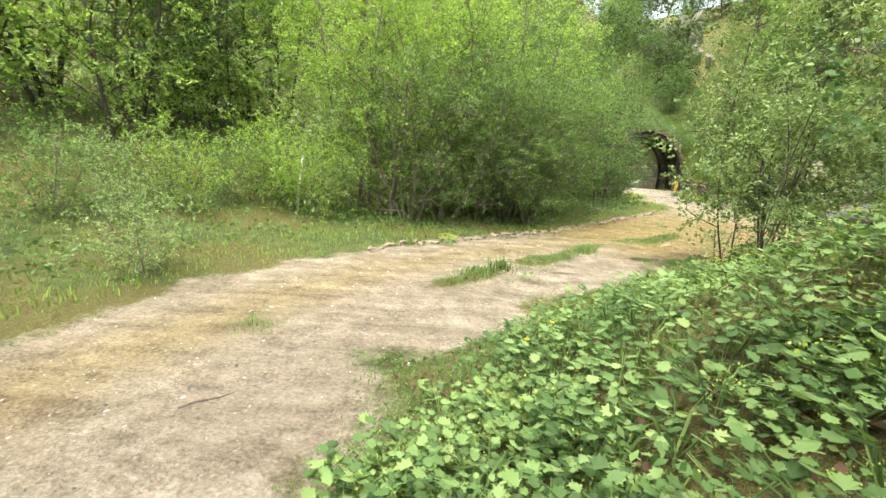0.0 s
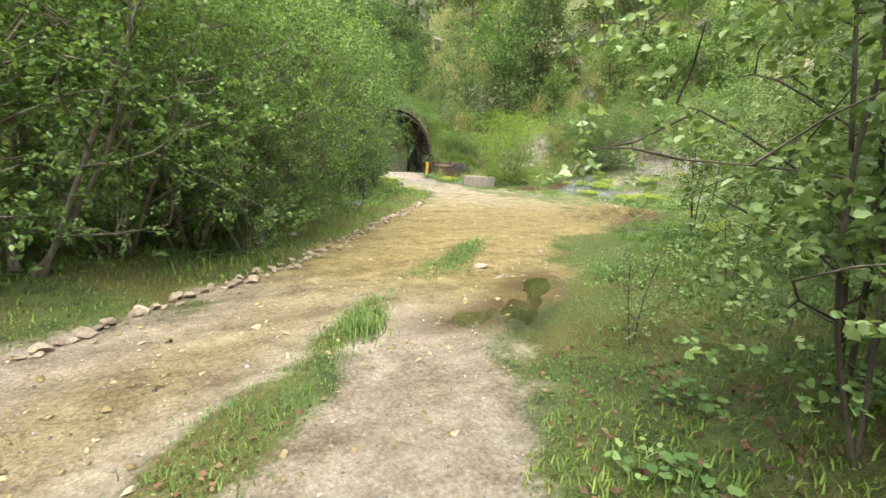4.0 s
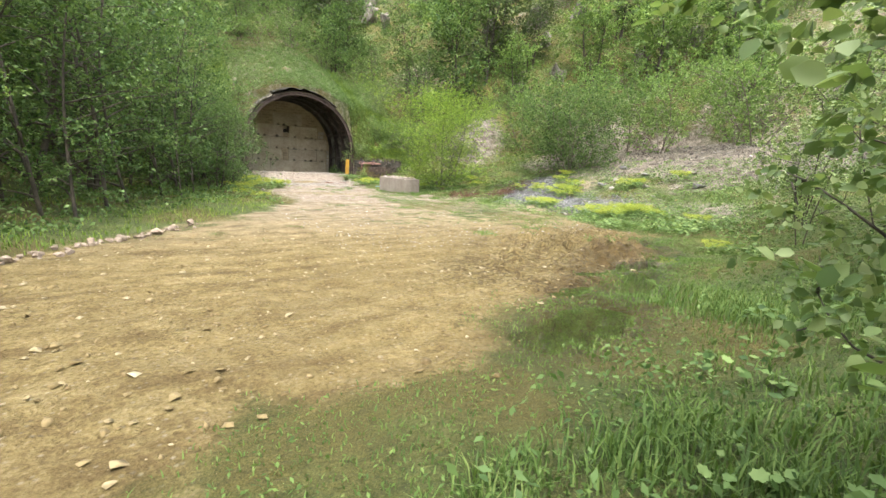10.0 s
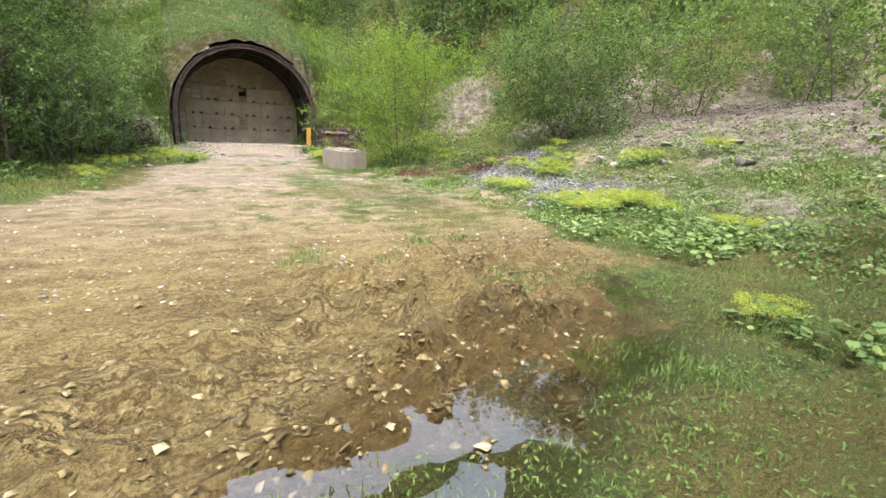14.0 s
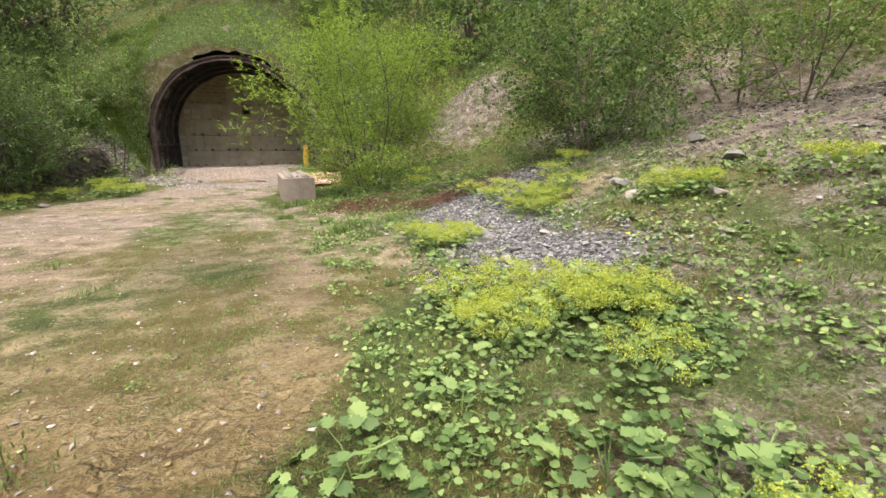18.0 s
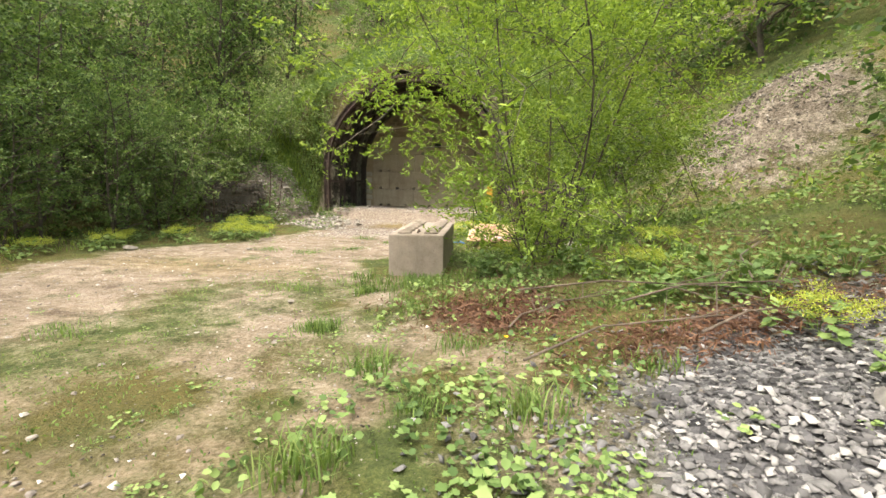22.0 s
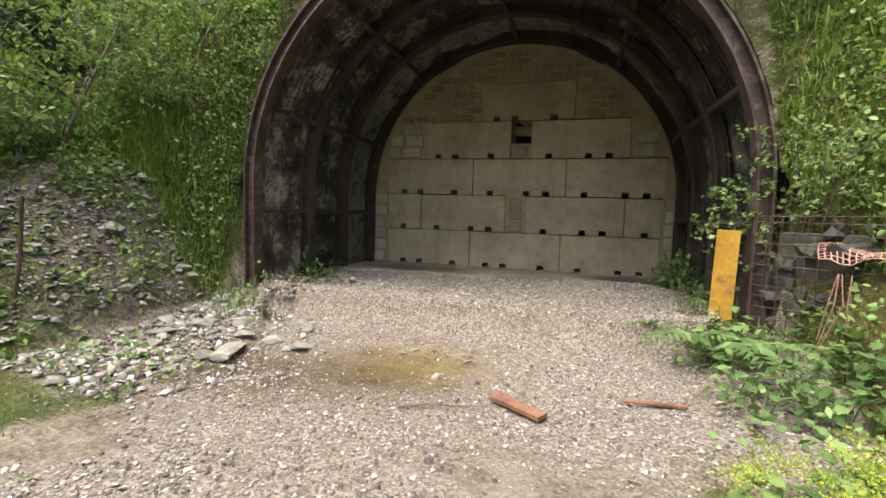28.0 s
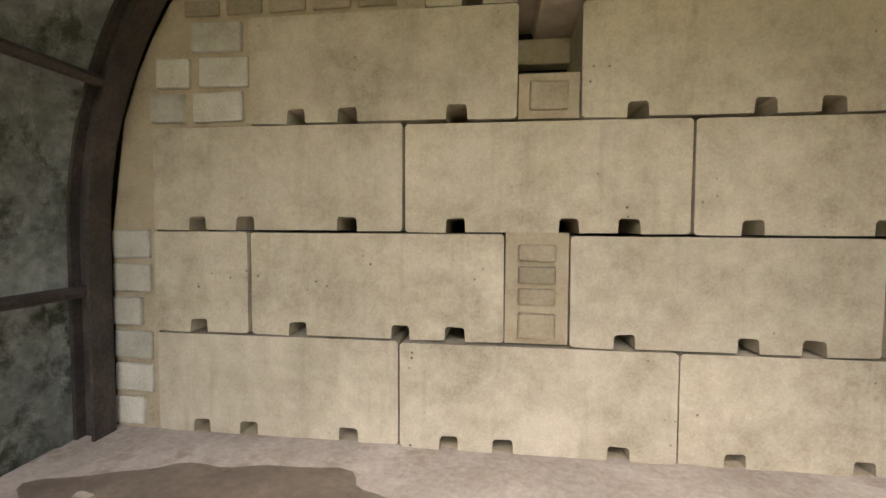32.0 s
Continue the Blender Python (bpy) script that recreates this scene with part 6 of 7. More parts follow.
def weed_carpet(name, label, green, spots, seed, leaves=16, size=0.07, height=0.12):
    """Many small rosettes joined into one mesh: spots are x, y, scale."""
    rng = np.random.default_rng(seed)
    forms = [rosette(rng, leaves, size, 0.16, height, 6, 0.26) for _ in range(6)]
    V, F, base = [], [], 0
    sx = np.array([q[0] for q in spots])
    sy = np.array([q[1] for q in spots])
    sz = lie(sx, sy)[0]
    for k, (x, y, scale) in enumerate(spots):
        v, f = forms[k % 6]
        a = rng.uniform(0, 6.28)
        c, w = math.cos(a), math.sin(a)
        V.append((v @ np.array([[c, w, 0], [-w, c, 0], [0, 0, 1]])) * scale + np.array([x, y, sz[k]]))
        F.append(f + base)
        base += len(v)
    me = mesh_of(name, np.vstack(V), np.vstack(F), False)
    me.materials.append(GREEN[green])
    tagged(new(name, me), label, "weeds", kind="stuff")


def build_herbs():
    r = random.Random(21)
    colt = [make_herb("coltsfoot_plant", "low plant with broad lobed light green leaves", "plant", "leafy plants on the bank", 100 + k, n, s, 0.25, h, ("mantle", "mantle", "herb")[k], f, 8, 0.34) for k, (n, s, h, f) in enumerate(((46, 0.058, 0.2, 0), (54, 0.042, 0.13, 60), (56, 0.05, 0.22, 0)))]
    weed = [make_herb("leafy_weed", "small leafy weed growing in trodden ground", "plant", "weeds in the yard", 105 + k, 30, 0.07, 0.2, 0.14, g, 0, 5, 0.3) for k, g in enumerate(("mantle", "herb"))]
    mantle = [make_herb("lady_mantle", "lobed green leaves under frothy greenish-yellow flowers", "plant", "lady's mantle clumps", 110 + k, n, 0.078, 0.27, 0.15, "mantle", f) for k, (n, f) in enumerate(((54, 1900), (50, 3000), (58, 20)))]
    spots = []
    edge = [(-12.95, -33.6), (-12.45, -32.65), (-12.15, -32.1), (-11.5, -31.2), (-10.3, -29.6), (-9.4, -28.6)]
    while len(spots) < 360:
        k = r.random() * (len(edge) - 1.001)
        (ax, ay), (bx, by) = edge[int(k)], edge[int(k) + 1]
        q, d = k - int(k), 0.1 + 2.7 * r.random() ** 1.15
        x, y = ax + (bx - ax) * q + 0.8 * d, ay + (by - ay) * q - 0.6 * d
        if math.hypot(x + 12.2, y + 34.4) > 0.6 and ground_at(x, y) < 1.6:
            spots.append((x, y))
    spots = [q for q in spots if q[1] < -30.0 + 0.5 * (q[0] + 10) and (q[1] < -31.6 or to_line(np.array([q[0]]), np.array([q[1]]), ROAD_RIGHT)[0] < 1.5) and wobble(np.array([q[0]]), np.array([q[1]]), 0.9, 61)[0] < 0.75]
    for x, y in spots:
        plant(colt[r.randrange(3)], x, y, r.uniform(0.65, 1.2), r.uniform(0, 360))
    for x, y, s in ((5.3, -17.7, 1.2), (5.7, -17.9, 1.2), (6.0, -18.2, 1.2), (5.6, -18.4, 1.1), (6.2, -18.6, 1.2), (5.9, -17.5, 1.0), (5.5, -15.6, 1.0), (5.9, -15.7, 1.0), (6.2, -15.75, 0.8), (5.65, -15.35, 0.8), (5.6, -15.9, 0.9), (6.08, -15.5, 0.9), (5.85, -16.0, 0.9), (7.2, -15.2, 1.0), (7.42, -15.5, 0.9), (7.3, -14.9, 0.9), (7.75, -15.15, 0.8), (7.25, -13.75, 0.8), (7.6, -13.65, 0.9), (6.3, -18.0, 1.1),
                    (7.3, -14.4, 1.1), (7.7, -14.6, 1.1), (8.0, -14.9, 1.2), (7.6, -14.9, 1.0), (7.2, -13.0, 1.0), (4.3, -6.2, 1.2), (4.2, -5.7, 1.1), (4.5, -5.9, 1.2), (4.65, -6.3, 1.1), (4.6, -5.4, 1.1),
                    (4.1, -6.5, 0.9), (4.9, -6.0, 1.0), (0.2, -7.7, 1.1), (-0.2, -7.9, 1.2), (-0.5, -7.4, 1.1), (0.0, -7.2, 1.0), (-1.0, -8.4, 1.1), (-1.4, -9.4, 1.1), (-1.8, -8.8, 1.0), (-0.9, -6.8, 1.0),
                    (-0.6, -6.4, 1.0), (-1.7, -10.5, 1.0), (-1.9, -11.6, 1.0), (-1.6, -12.6, 0.9), (5.85, -19.24, 1.0), (6.3, -18.35, 1.0), (6.5, -18.3, 0.9), (5.35, -18.1, 1.0), (5.35, -18.5, 1.0), (6.2, -18.3, 1.0), (8.4, -16.7, 1.1), (8.15, -16.75, 1.0), (8.4, -17.0, 1.0), (9.0, -17.95, 1.1), (7.55, -15.1, 0.9),
                    (5.6, -20.4, 1.0), (5.8, -19.9, 0.8), (3.2, -22.4, 1.0), (3.3, -21.9, 0.8), (-3.1, -25.9, 0.9), (-2.6, -25.9, 0.8), (6.6, -11.2, 0.9), (6.9, -10.6, 0.9), (5.3, -9.5, 0.8), (-11.9, -26.5, 0.7), (8.9, -13.7, 1.1), (8.4, -13.9, 1.0)):
        plant(mantle[r.choice((0, 1, 2)) if y < -18.5 else r.choice((0, 0, 1))], x, y, s, r.uniform(0, 360))
    # flowerless leaves all over the stony slope
    for x, y in ((4.3, -19.3), (4.7, -20.0), (5.05, -20.25), (5.5, -20.0), (4.6, -20.2), (4.8, -20.65), (5.3, -20.6), (4.85, -19.1), (5.2, -20.9), (4.4, -20.7), (5.9, -20.8), (5.25, -19.7), (4.95, -20.45)):
        plant(mantle[2], x, y, r.uniform(0.8, 1.15), r.uniform(0, 360))
    for k in range(110):
        x, y = r.uniform(4.4, 9.2), r.uniform(-21.5, -13.6)
        if lie(np.array([x]), np.array([y]))[1]["dirt"][0] > 0.4 or (x < 5.4 and y > -17.6) or lie(np.array([x]), np.array([y]))[1]["slag"][0] > 0.4:
            continue
        plant((mantle[2] if r.random() < 0.3 else weed[r.randrange(2)]), x, y, r.uniform(0.35, 0.75), r.uniform(0, 360))
    for k in range(40):
        x, y = r.uniform(-3.5, -0.2), r.uniform(-14, -6.6)
        if not in_road(np.array([x]), np.array([y]))[0]:
            plant(weed[r.randrange(2)], x, y, r.uniform(0.6, 1.1), r.uniform(0, 360))
    for k in range(40):
        x, y = r.uniform(-11.0, -8.2), r.uniform(-31.6, -28.6)
        if 0.5 < to_line(np.array([x]), np.array([y]), ROAD_RIGHT)[0] < 2.6:
            plant(weed[k % 2], x, y, r.uniform(0.5, 0.95), r.uniform(0, 360), tall=r.uniform(0.8, 1.4))
    for k in range(16):
        x, y = r.uniform(-4.2, 1.5), r.uniform(-27.4, -24.6)
        if to_line(np.array([x]), np.array([y]), ROAD_RIGHT)[0] > 1.2:
            plant(weed[1], x, y, r.uniform(0.6, 1.2), r.uniform(0, 360))
    # small seedlings in the trodden yard
    seedlings = [(x, r.uniform(-18.5, -6), r.uniform(0.16, 0.34) if x < 3 else r.uniform(0.15, 0.36)) for x in (r.uniform(0.3, 4.9) for _ in range(90))]
    weed_carpet("yard_seedlings", "small seedlings sprouting in the trodden yard", "mantle", seedlings, 300)
    margin = [(r.uniform(3.5, 6.0), r.uniform(-16.2, -12.2), r.uniform(0.12, 0.42)) for _ in range(130)]
    weed_carpet("margin_weeds", "small weeds dotted over the trodden margin of the yard", "mantle", margin, 301)
    spilled = [(r.uniform(5.6, 7.6), r.uniform(-18.0, -13.9), r.uniform(0.2, 0.6)) for _ in range(34)]
    weed_carpet("slag_weeds", "small leafy weeds growing through spilled grey stone", "mantle", spilled, 306)
    for green, seed in (("mantle", 302), ("herb", 303)):
        slope = [(r.uniform(4.6, 9.6), r.uniform(-21.5, -13.5), r.uniform(0.35, 0.85)) for _ in range(130)]
        slope = [q for q in slope if lie(np.array([q[0]]), np.array([q[1]]))[1]["slag"][0] < 0.4]
        weed_carpet("slope_herbs", "low leafy herbs growing between stones on the slope", green, slope, seed)
        bank = [(r.uniform(-8.5, 2.5), r.uniform(-30.0, -24.0), r.uniform(0.4, 0.95)) for _ in range(190)]
        bank = [q for q in bank if 1.1 < to_line(np.array([q[0]]), np.array([q[1]]), ROAD_RIGHT)[0] < 4.2 and not in_road(np.array([q[0]]), np.array([q[1]]))[0] and to_line(np.array([q[0]]), np.array([q[1]]), WALKED)[0] > 0.5]
        weed_carpet("bank_herbs", "leafy herbs growing through the grass of the bank", green, bank, seed + 10, 14, 0.075, 0.2)
    # leafy growth under the willow, by the post and by the rubble, in the darker weed
    for n, x0, x1, y0, y1, lo, hi in ((16, 4.95, 6.2, -11.5, -10.2, 0.5, 1.0), (24, 4.15, 5.1, -5.8, -3.5, 0.7, 1.2), (8, -1.6, -0.5, -6.3, -5.5, 0.8, 1.3), (14, 6.2, 8.0, -12.6, -11.2, 0.8, 1.2)):
        for k in range(n):
            x, y = r.uniform(x0, x1), r.uniform(y0, y1)
            # under the willow the darker leaf colour stands in for its shade
            plant(weed[1], x, y, r.uniform(lo, hi), r.uniform(0, 360), tall=r.uniform(1.0, 2.0))
    # weeds at the foot of the tunnel lining
    for x, y, s, k, tall in ((0.16, -2.5, 0.6, 1, 1.0), (0.05, -2.42, 0.65, 1, 1.3), (0.32, -2.58, 0.45, 0, 1.0), (0.1, -2.66, 0.45, 1, 0.9), (-0.22, -2.2, 0.85, 0, 2.6), (0.22, -2.38, 0.7, 1, 1.2), (-0.08, -2.3, 0.6, 0, 1.4), (-0.12, -2.62, 0.7, 0, 1.2), (4.3, -1.3, 0.8, 0, 1.8), (4.46, -1.3, 1.0, 0, 2.4), (4.4, -1.5, 0.9, 1, 2.0), (-0.14, -2.12, 0.6, 0, 2.2), (-0.3, -2.62, 0.7, 0, 1.3), (-0.22, -2.85, 0.7, 1, 1.2),
                             (-0.2, -1.45, 0.6, 1, 1.5), (-0.12, -1.75, 0.45, 0, 2.0), (4.42, -1.2, 0.9, 1, 2.6), (4.5, -1.42, 0.9, 0, 3.0), (4.56, -1.68, 0.8, 1, 2.4), (4.6, -1.95, 0.8, 0, 2.2), (4.36, -1.02, 0.6, 1, 1.6)):
        plant(weed[k], x, y, s, r.uniform(0, 360), tall=tall)
    # buttercups
    bm = bmesh.new()
    tube(bm, [(0, 0, -0.02), (0.01, 0, 0.12), (0.0, 0.01, 0.26)], 0.003, 0.002, 4, cap=False)
    cup = thing("buttercup", pose(0, 0, 0), "small yellow buttercup on a thin stalk", "flower", "buttercups")
    part("stalk", bm, GREEN["grass"], cup)
    bm = bmesh.new()
    for k in range(5):
        a = 2 * math.pi * k / 5
        q = [bm.verts.new((math.cos(a + d) * rad, math.sin(a + d) * rad, 0.26 + hz)) for d, rad, hz in ((0, 0.003, 0), (-0.5, 0.02, 0.012), (0, 0.027, 0.016), (0.5, 0.02, 0.012))]
        bm.faces.new(q)
    part("petals", bm, GREEN["yellow"], cup)
    for x, y in ((-11.6, -31.9), (-11.4, -31.7), (-10.9, -31.2), (-9.9, -30.0), (-9.6, -29.9), (-9.2, -29.8), (-5.3, -26.5), (-5.0, -26.2), (-4.6, -26.6), (-2.9, -26.3), (-3.3, -25.9), (-2.4, -25.6), (-4.0, -26.3),
                 (7.3, -18.9), (7.0, -17.6), (6.7, -19.0), (8.2, -15.9), (5.0, -6.6), (4.9, -7.0), (-0.3, -7.5), (0.4, -7.6), (-1.9, -8.6), (5.4, -13.2), (-2.2, -9.4), (-0.1, -8.0)):
        plant(cup, x, y, r.uniform(0.6, 0.9), r.uniform(0, 360))


# ---- stones ----
def pebble_field(name, x, y, z, size, rng, material, label, flat=0.6):
    """Crushed stones: small knocked-about blocks, all in one mesh."""
    n = len(x)
    cube = np.array([(1.2, 0, 0), (-0.5, 1.05, -0.2), (-0.5, -1.05, 0.1), (0.75, 0.6, 0.9), (-0.95, 0.1, 0.8), (0.6, -0.75, 0.95)])
    faces = np.array([(3, 4, 5), (0, 1, 3), (1, 4, 3), (1, 2, 4), (2, 5, 4), (2, 0, 5), (0, 3, 5)])
    corners = len(cube)
    v = cube[None] * rng.uniform(0.5, 1.0, (n, 1, 3)) * rng.uniform(0.55, 1.0, (n, corners, 3)) * (size * rng.uniform(0.6, 1.0, n))[:, None, None] * 0.62
    v[:, :, 2] *= flat
    a, b = rng.uniform(0, 6.28, n), rng.normal(size=n) * 0.45
    ca, sa, cb, sb = np.cos(a)[:, None], np.sin(a)[:, None], np.cos(b)[:, None], np.sin(b)[:, None]
    X, Y, Z = v[:, :, 0], v[:, :, 1], v[:, :, 2]
    Y, Z = Y * cb - Z * sb, Y * sb + Z * cb
    X, Y = X * ca - Y * sa, X * sa + Y * ca
    out = np.stack([X + x[:, None], Y + y[:, None], Z + (z + size * 0.12)[:, None]], -1).reshape(-1, 3)
    f = (np.arange(n)[:, None, None] * corners + faces[None]).reshape(-1, faces.shape[1])
    me = mesh_of(name, out, f, False)
    me.materials.append(material)
    tagged(new(name, me), label, "gravel", kind="stuff")


def build_gravel():
    rng = np.random.default_rng(12)

    def field(name, n, box4, keep, lo, hi, material, label, flat=0.6):
        x, y = scatter(rng, n, *box4)
        z, c = lie(x, y)
        ok = rng.uniform(0, 1, n) < keep(x, y, c)
        x, y, z = x[ok], y[ok], z[ok]
        size = lo + (hi - lo) * rng.uniform(0, 1, len(x)) ** 2.5
        pebble_field(name, x, y, z, size, rng, material, label, flat)
    field("limestone_gravel", 40000, (-0.2, 4.8, -7.4, -1.1), lambda x, y, c: c["gravel"] ** 1.5 * (y < -1.25 + 0.1 * np.sin(5 * x)), 0.018, 0.048, PALE_GRAVEL, "pale crushed limestone spread before the sealed wall")
    field("slag_gravel", 46000, (5, 9.8, -18.5, -11.8), lambda x, y, c: c["slag"] * np.where(y < -13.8, 1.0, 0.25), 0.028, 0.095, GREY_GRAVEL, "grey crushed stone spilled across the slope")
    field("black_slag", 9000, (5.5, 9.8, -15.4, -11.8), lambda x, y, c: c["slag"] * (y > -13.9), 0.025, 0.08, DARK_GRAVEL, "black slag stones on the slope")
    field("road_pebbles", 26000, (-12, 4.5, -28, -18), lambda x, y, c: c["dirt"] * 0.6, 0.01, 0.085, OCHRE_PEBBLES, "mud-coated pebbles in the flooded track", 0.45)
    field("mud_clods", 8500, (-2.2, 3.6, -23.2, -19.2), lambda x, y, c: np.clip(blob(x, y, -0.2, -22.1, 1.5, 0.75, 20) + 0.6 * blob(x, y, 1.3, -20.9, 1.7, 0.8, 20) + 0.7 * blob(x, y, 3.4, -19.9, 0.8, 0.6, 40), 0, 1) * c["dirt"] * np.clip(0.35 + 0.8 * wobble(x, y, 0.6, 95), 0, 1), 0.025, 0.08, CLODS, "broken clods of ochre mud thrown up by wheels", 0.3)
    field("track_pebbles", 12000, (-16, -8, -35, -26), lambda x, y, c: c["dirt"] * 0.55, 0.01, 0.045, PALE_GRAVEL, "pale pebbles in the dirt track", 0.45)
    field("yard_pebbles", 15000, (-2, 5, -20, -5), lambda x, y, c: c["dirt"] * 0.7, 0.01, 0.06, PALE_GRAVEL, "pale pebbles trodden into the yard", 0.45)
    field("heap_rubble", 22000, (8.5, 15, -23, -4), lambda x, y, c: c["rocky"] * 0.6, 0.03, 0.12, HEAP_GRAVEL, "loose stone rubble on the spoil heap", 0.6)
    field("knob_rubble", 3500, (7.6, 12, -8.8, -4.6), lambda x, y, c: c["rocky"] * 0.9, 0.025, 0.11, HEAP_GRAVEL, "loose stones on the bare knob")
    field("slope_rubble", 5000, (4.3, 9.5, -21.5, -13), lambda x, y, c: np.where(x > 5.2, 0.5, 0.12) * (1 - c["dirt"]), 0.012, 0.055, HEAP_GRAVEL, "scattered small stones among the plants")
    field("mouth_rubble", 7500, (-2.6, 1.0, -5.6, -3.3), lambda x, y, c: np.where((x < 0.5), 0.85, 0.15) * (x > -1.6) * (y < -3.45) * ~((x < -0.9) & (y < -5.2)), 0.025, 0.12, PALE_GRAVEL, "rubble slope of pale limestone by the tunnel")
    field("margin_stones", 2600, (3.4, 6.2, -16.5, -10.5), lambda x, y, c: 0.7 + 0 * x, 0.008, 0.035, HEAP_GRAVEL, "small stones lying in the trodden margin of the yard")
    field("bank_rubble", 500, (-11.5, -8, -32.5, -28.5), lambda x, y, c: 0.25 * (1 - c["dirt"]), 0.015, 0.04, HEAP_GRAVEL, "stones half hidden in the bank")


def rock_mesh(seed, flat=0.6, rough=0.25):
    rng = np.random.default_rng(seed)
    bm = bmesh.new()
    bmesh.ops.create_icosphere(bm, subdivisions=2, radius=0.5)
    cuts = [(Vector(rng.normal(size=3)).normalized(), rng.uniform(0.17, 0.34)) for _ in range(13)]
    for v in bm.verts:
        for d, lim in cuts:
            k = v.co.dot(d)
            if k > lim:
                v.co -= d * (k - lim)
        v.co *= 1 + rough * 0.35 * float(noise.noise(v.co * 3.5 + Vector((seed, 0, 0))))
        v.co.z *= flat
    me = bpy.data.meshes.new("rock")
    bm.to_mesh(me)
    bm.free()
    return me


ROCKS = {}


def rock(name, x, y, size, material, label, group="", flat=0.6, seed=None, z=None, tilt=0.0, sink=0.25):
    r = random.Random(hash((round(x * 100), round(y * 100))) & 0xFFFF)
    key = ((r.randrange(6) if seed is None else seed), flat, material.name)
    if key not in ROCKS:
        me = rock_mesh(200 + key[0], flat)
        me.materials.append(material)
        ROCKS[key] = me
    ob = new(name, ROCKS[key])
    h = size * flat * 0.5
    zz = ground_at(x, y) if z is None else z
    ob.matrix_basis = pose(x, y, zz + h * (1 - sink * 2) * 0.8, r.uniform(-12, 12) + tilt, r.uniform(-12, 12), r.uniform(0, 360)) @ Matrix.Scale(size, 4)
    return tagged(ob, label, "stone", group)


def build_stones():
    r = random.Random(4)
    rock("flat_stone", -7.13, -24.97, 0.28, CLOD, "flat pale stone lying in the track", flat=0.3)
    for k in range(46):
        q, w = r.random(), r.gauss(0, 0.3)
        x, y = -7.2 + 2.3 * q + 0.6 * w, -25.55 + 1.7 * q - 0.75 * w
        rock("flat_stone", x, y, 0.035 + 0.1 * r.random() ** 2.5, CLOD, "small flat pale stone pressed into the wheel track", "stones in the wheel track", r.choice((0.3, 0.4)), sink=0.3)
    rock("stone", -8.94, -22.29, 0.24, STONE, "small pale stone on the mossy verge")
    rock("boulder", -6.16, -18.06, 0.4, DARKSTONE, "dark stone on the grassy verge", flat=0.8)
    for x, y, s, m in ((6.46, -15.48, 0.3, DARKSTONE), (6.35, -15.9, 0.26, DARKSTONE), (8.45, -15.7, 0.42, DARKSTONE), (8.26, -17.35, 0.36, STONE), (8.6, -18.74, 0.5, DARKSTONE), (5.76, -16.24, 0.24, STONE),
                       (5.85, -15.75, 0.18, STONE), (6.35, -16.6, 0.26, DARKSTONE), (6.15, -16.85, 0.24, STONE), (6.9, -16.3, 0.2, STONE), (8.9, -15.9, 0.35, STONE), (8.1, -16.3, 0.3, STONE), (9.3, -16.6, 0.45, DARKSTONE),
                       (7.7, -18.0, 0.22, STONE), (5.15, -17.15, 0.16, STONE), (4.95, -19.9, 0.22, STONE), (7.0, -13.9, 0.22, DARKSTONE), (7.9, -12.7, 0.26, STONE), (9.6, -18.0, 0.4, STONE), (10.2, -15.2, 0.4, DARKSTONE), (9.9, -20.0, 0.4, DARKSTONE)):
        rock("stone", x, y, s, m, "grey broken stone among plants on the slope" if m is DARKSTONE else "pale broken limestone among plants on the slope", "stones on the slope")
    for x, y, s, f in ((0.2, -2.85, 0.2, 0.4), (0.02, -2.8, 0.16, 0.5), (-0.08, -2.48, 0.18, 0.5), (0.12, -3.05, 0.24, 0.35), (0.38, -2.9, 0.12, 0.5), (-0.2, -3.0, 0.22, 0.5), (0.0, -2.2, 0.14, 0.5), (-0.1, -1.95, 0.12, 0.6), (0.3, -3.2, 0.16, 0.4), (0.05, -2.95, 0.1, 0.6), (0.28, -2.72, 0.1, 0.5)):
        rock("broken_stone", x, y, s, STONE, "angular broken limestone in the rubble by the tunnel", "rubble stones", f)
    rock("stone", -0.94, -9.52, 0.26, STONE, "rounded pale stone among yellow flowers")
    rock("stone", -2.6, -10.2, 0.22, STONE, "pale stone in the weeds")
    for x, y, s, f in ((0.6, -4.62, 0.44, 0.35), (0.05, -4.3, 0.36, 0.45), (1.05, -4.28, 0.26, 0.6), (-0.2, -4.5, 0.36, 0.3), (0.35, -4.15, 0.28, 0.5), (0.75, -4.2, 0.24, 0.5), (-0.5, -4.6, 0.3, 0.4), (0.3, -4.85, 0.2, 0.5),
                       (0.05, -4.95, 0.24, 0.5), (-0.05, -4.7, 0.2, 0.6), (0.9, -3.9, 0.22, 0.5), (0.25, -3.75, 0.24, 0.5), (-0.4, -4.0, 0.28, 0.5), (-0.7, -3.8, 0.24, 0.6), (-0.35, -5.0, 0.2, 0.5), (0.5, -5.05, 0.16, 0.5)):
        rock("broken_stone", x, y, s, STONE, "angular broken limestone in the rubble by the tunnel", "rubble stones", f)
    for x, y, s in ((1.95, -4.15, 0.1), (2.02, -4.05, 0.08), (1.88, -4.0, 0.09), (2.35, -4.54, 0.11), (2.5, -4.2, 0.08), (3.88, -3.5, 0.16), (1.0, -3.25, 0.16), (1.25, -6.9, 0.13), (1.9, -6.6, 0.12), (2.4, -7.6, 0.1), (0.9, -9.0, 0.14), (3.3, -12.0, 0.12)):
        rock("stone", x, y, s, STONE, "small pale stone on the gravel", "small stones on gravel")
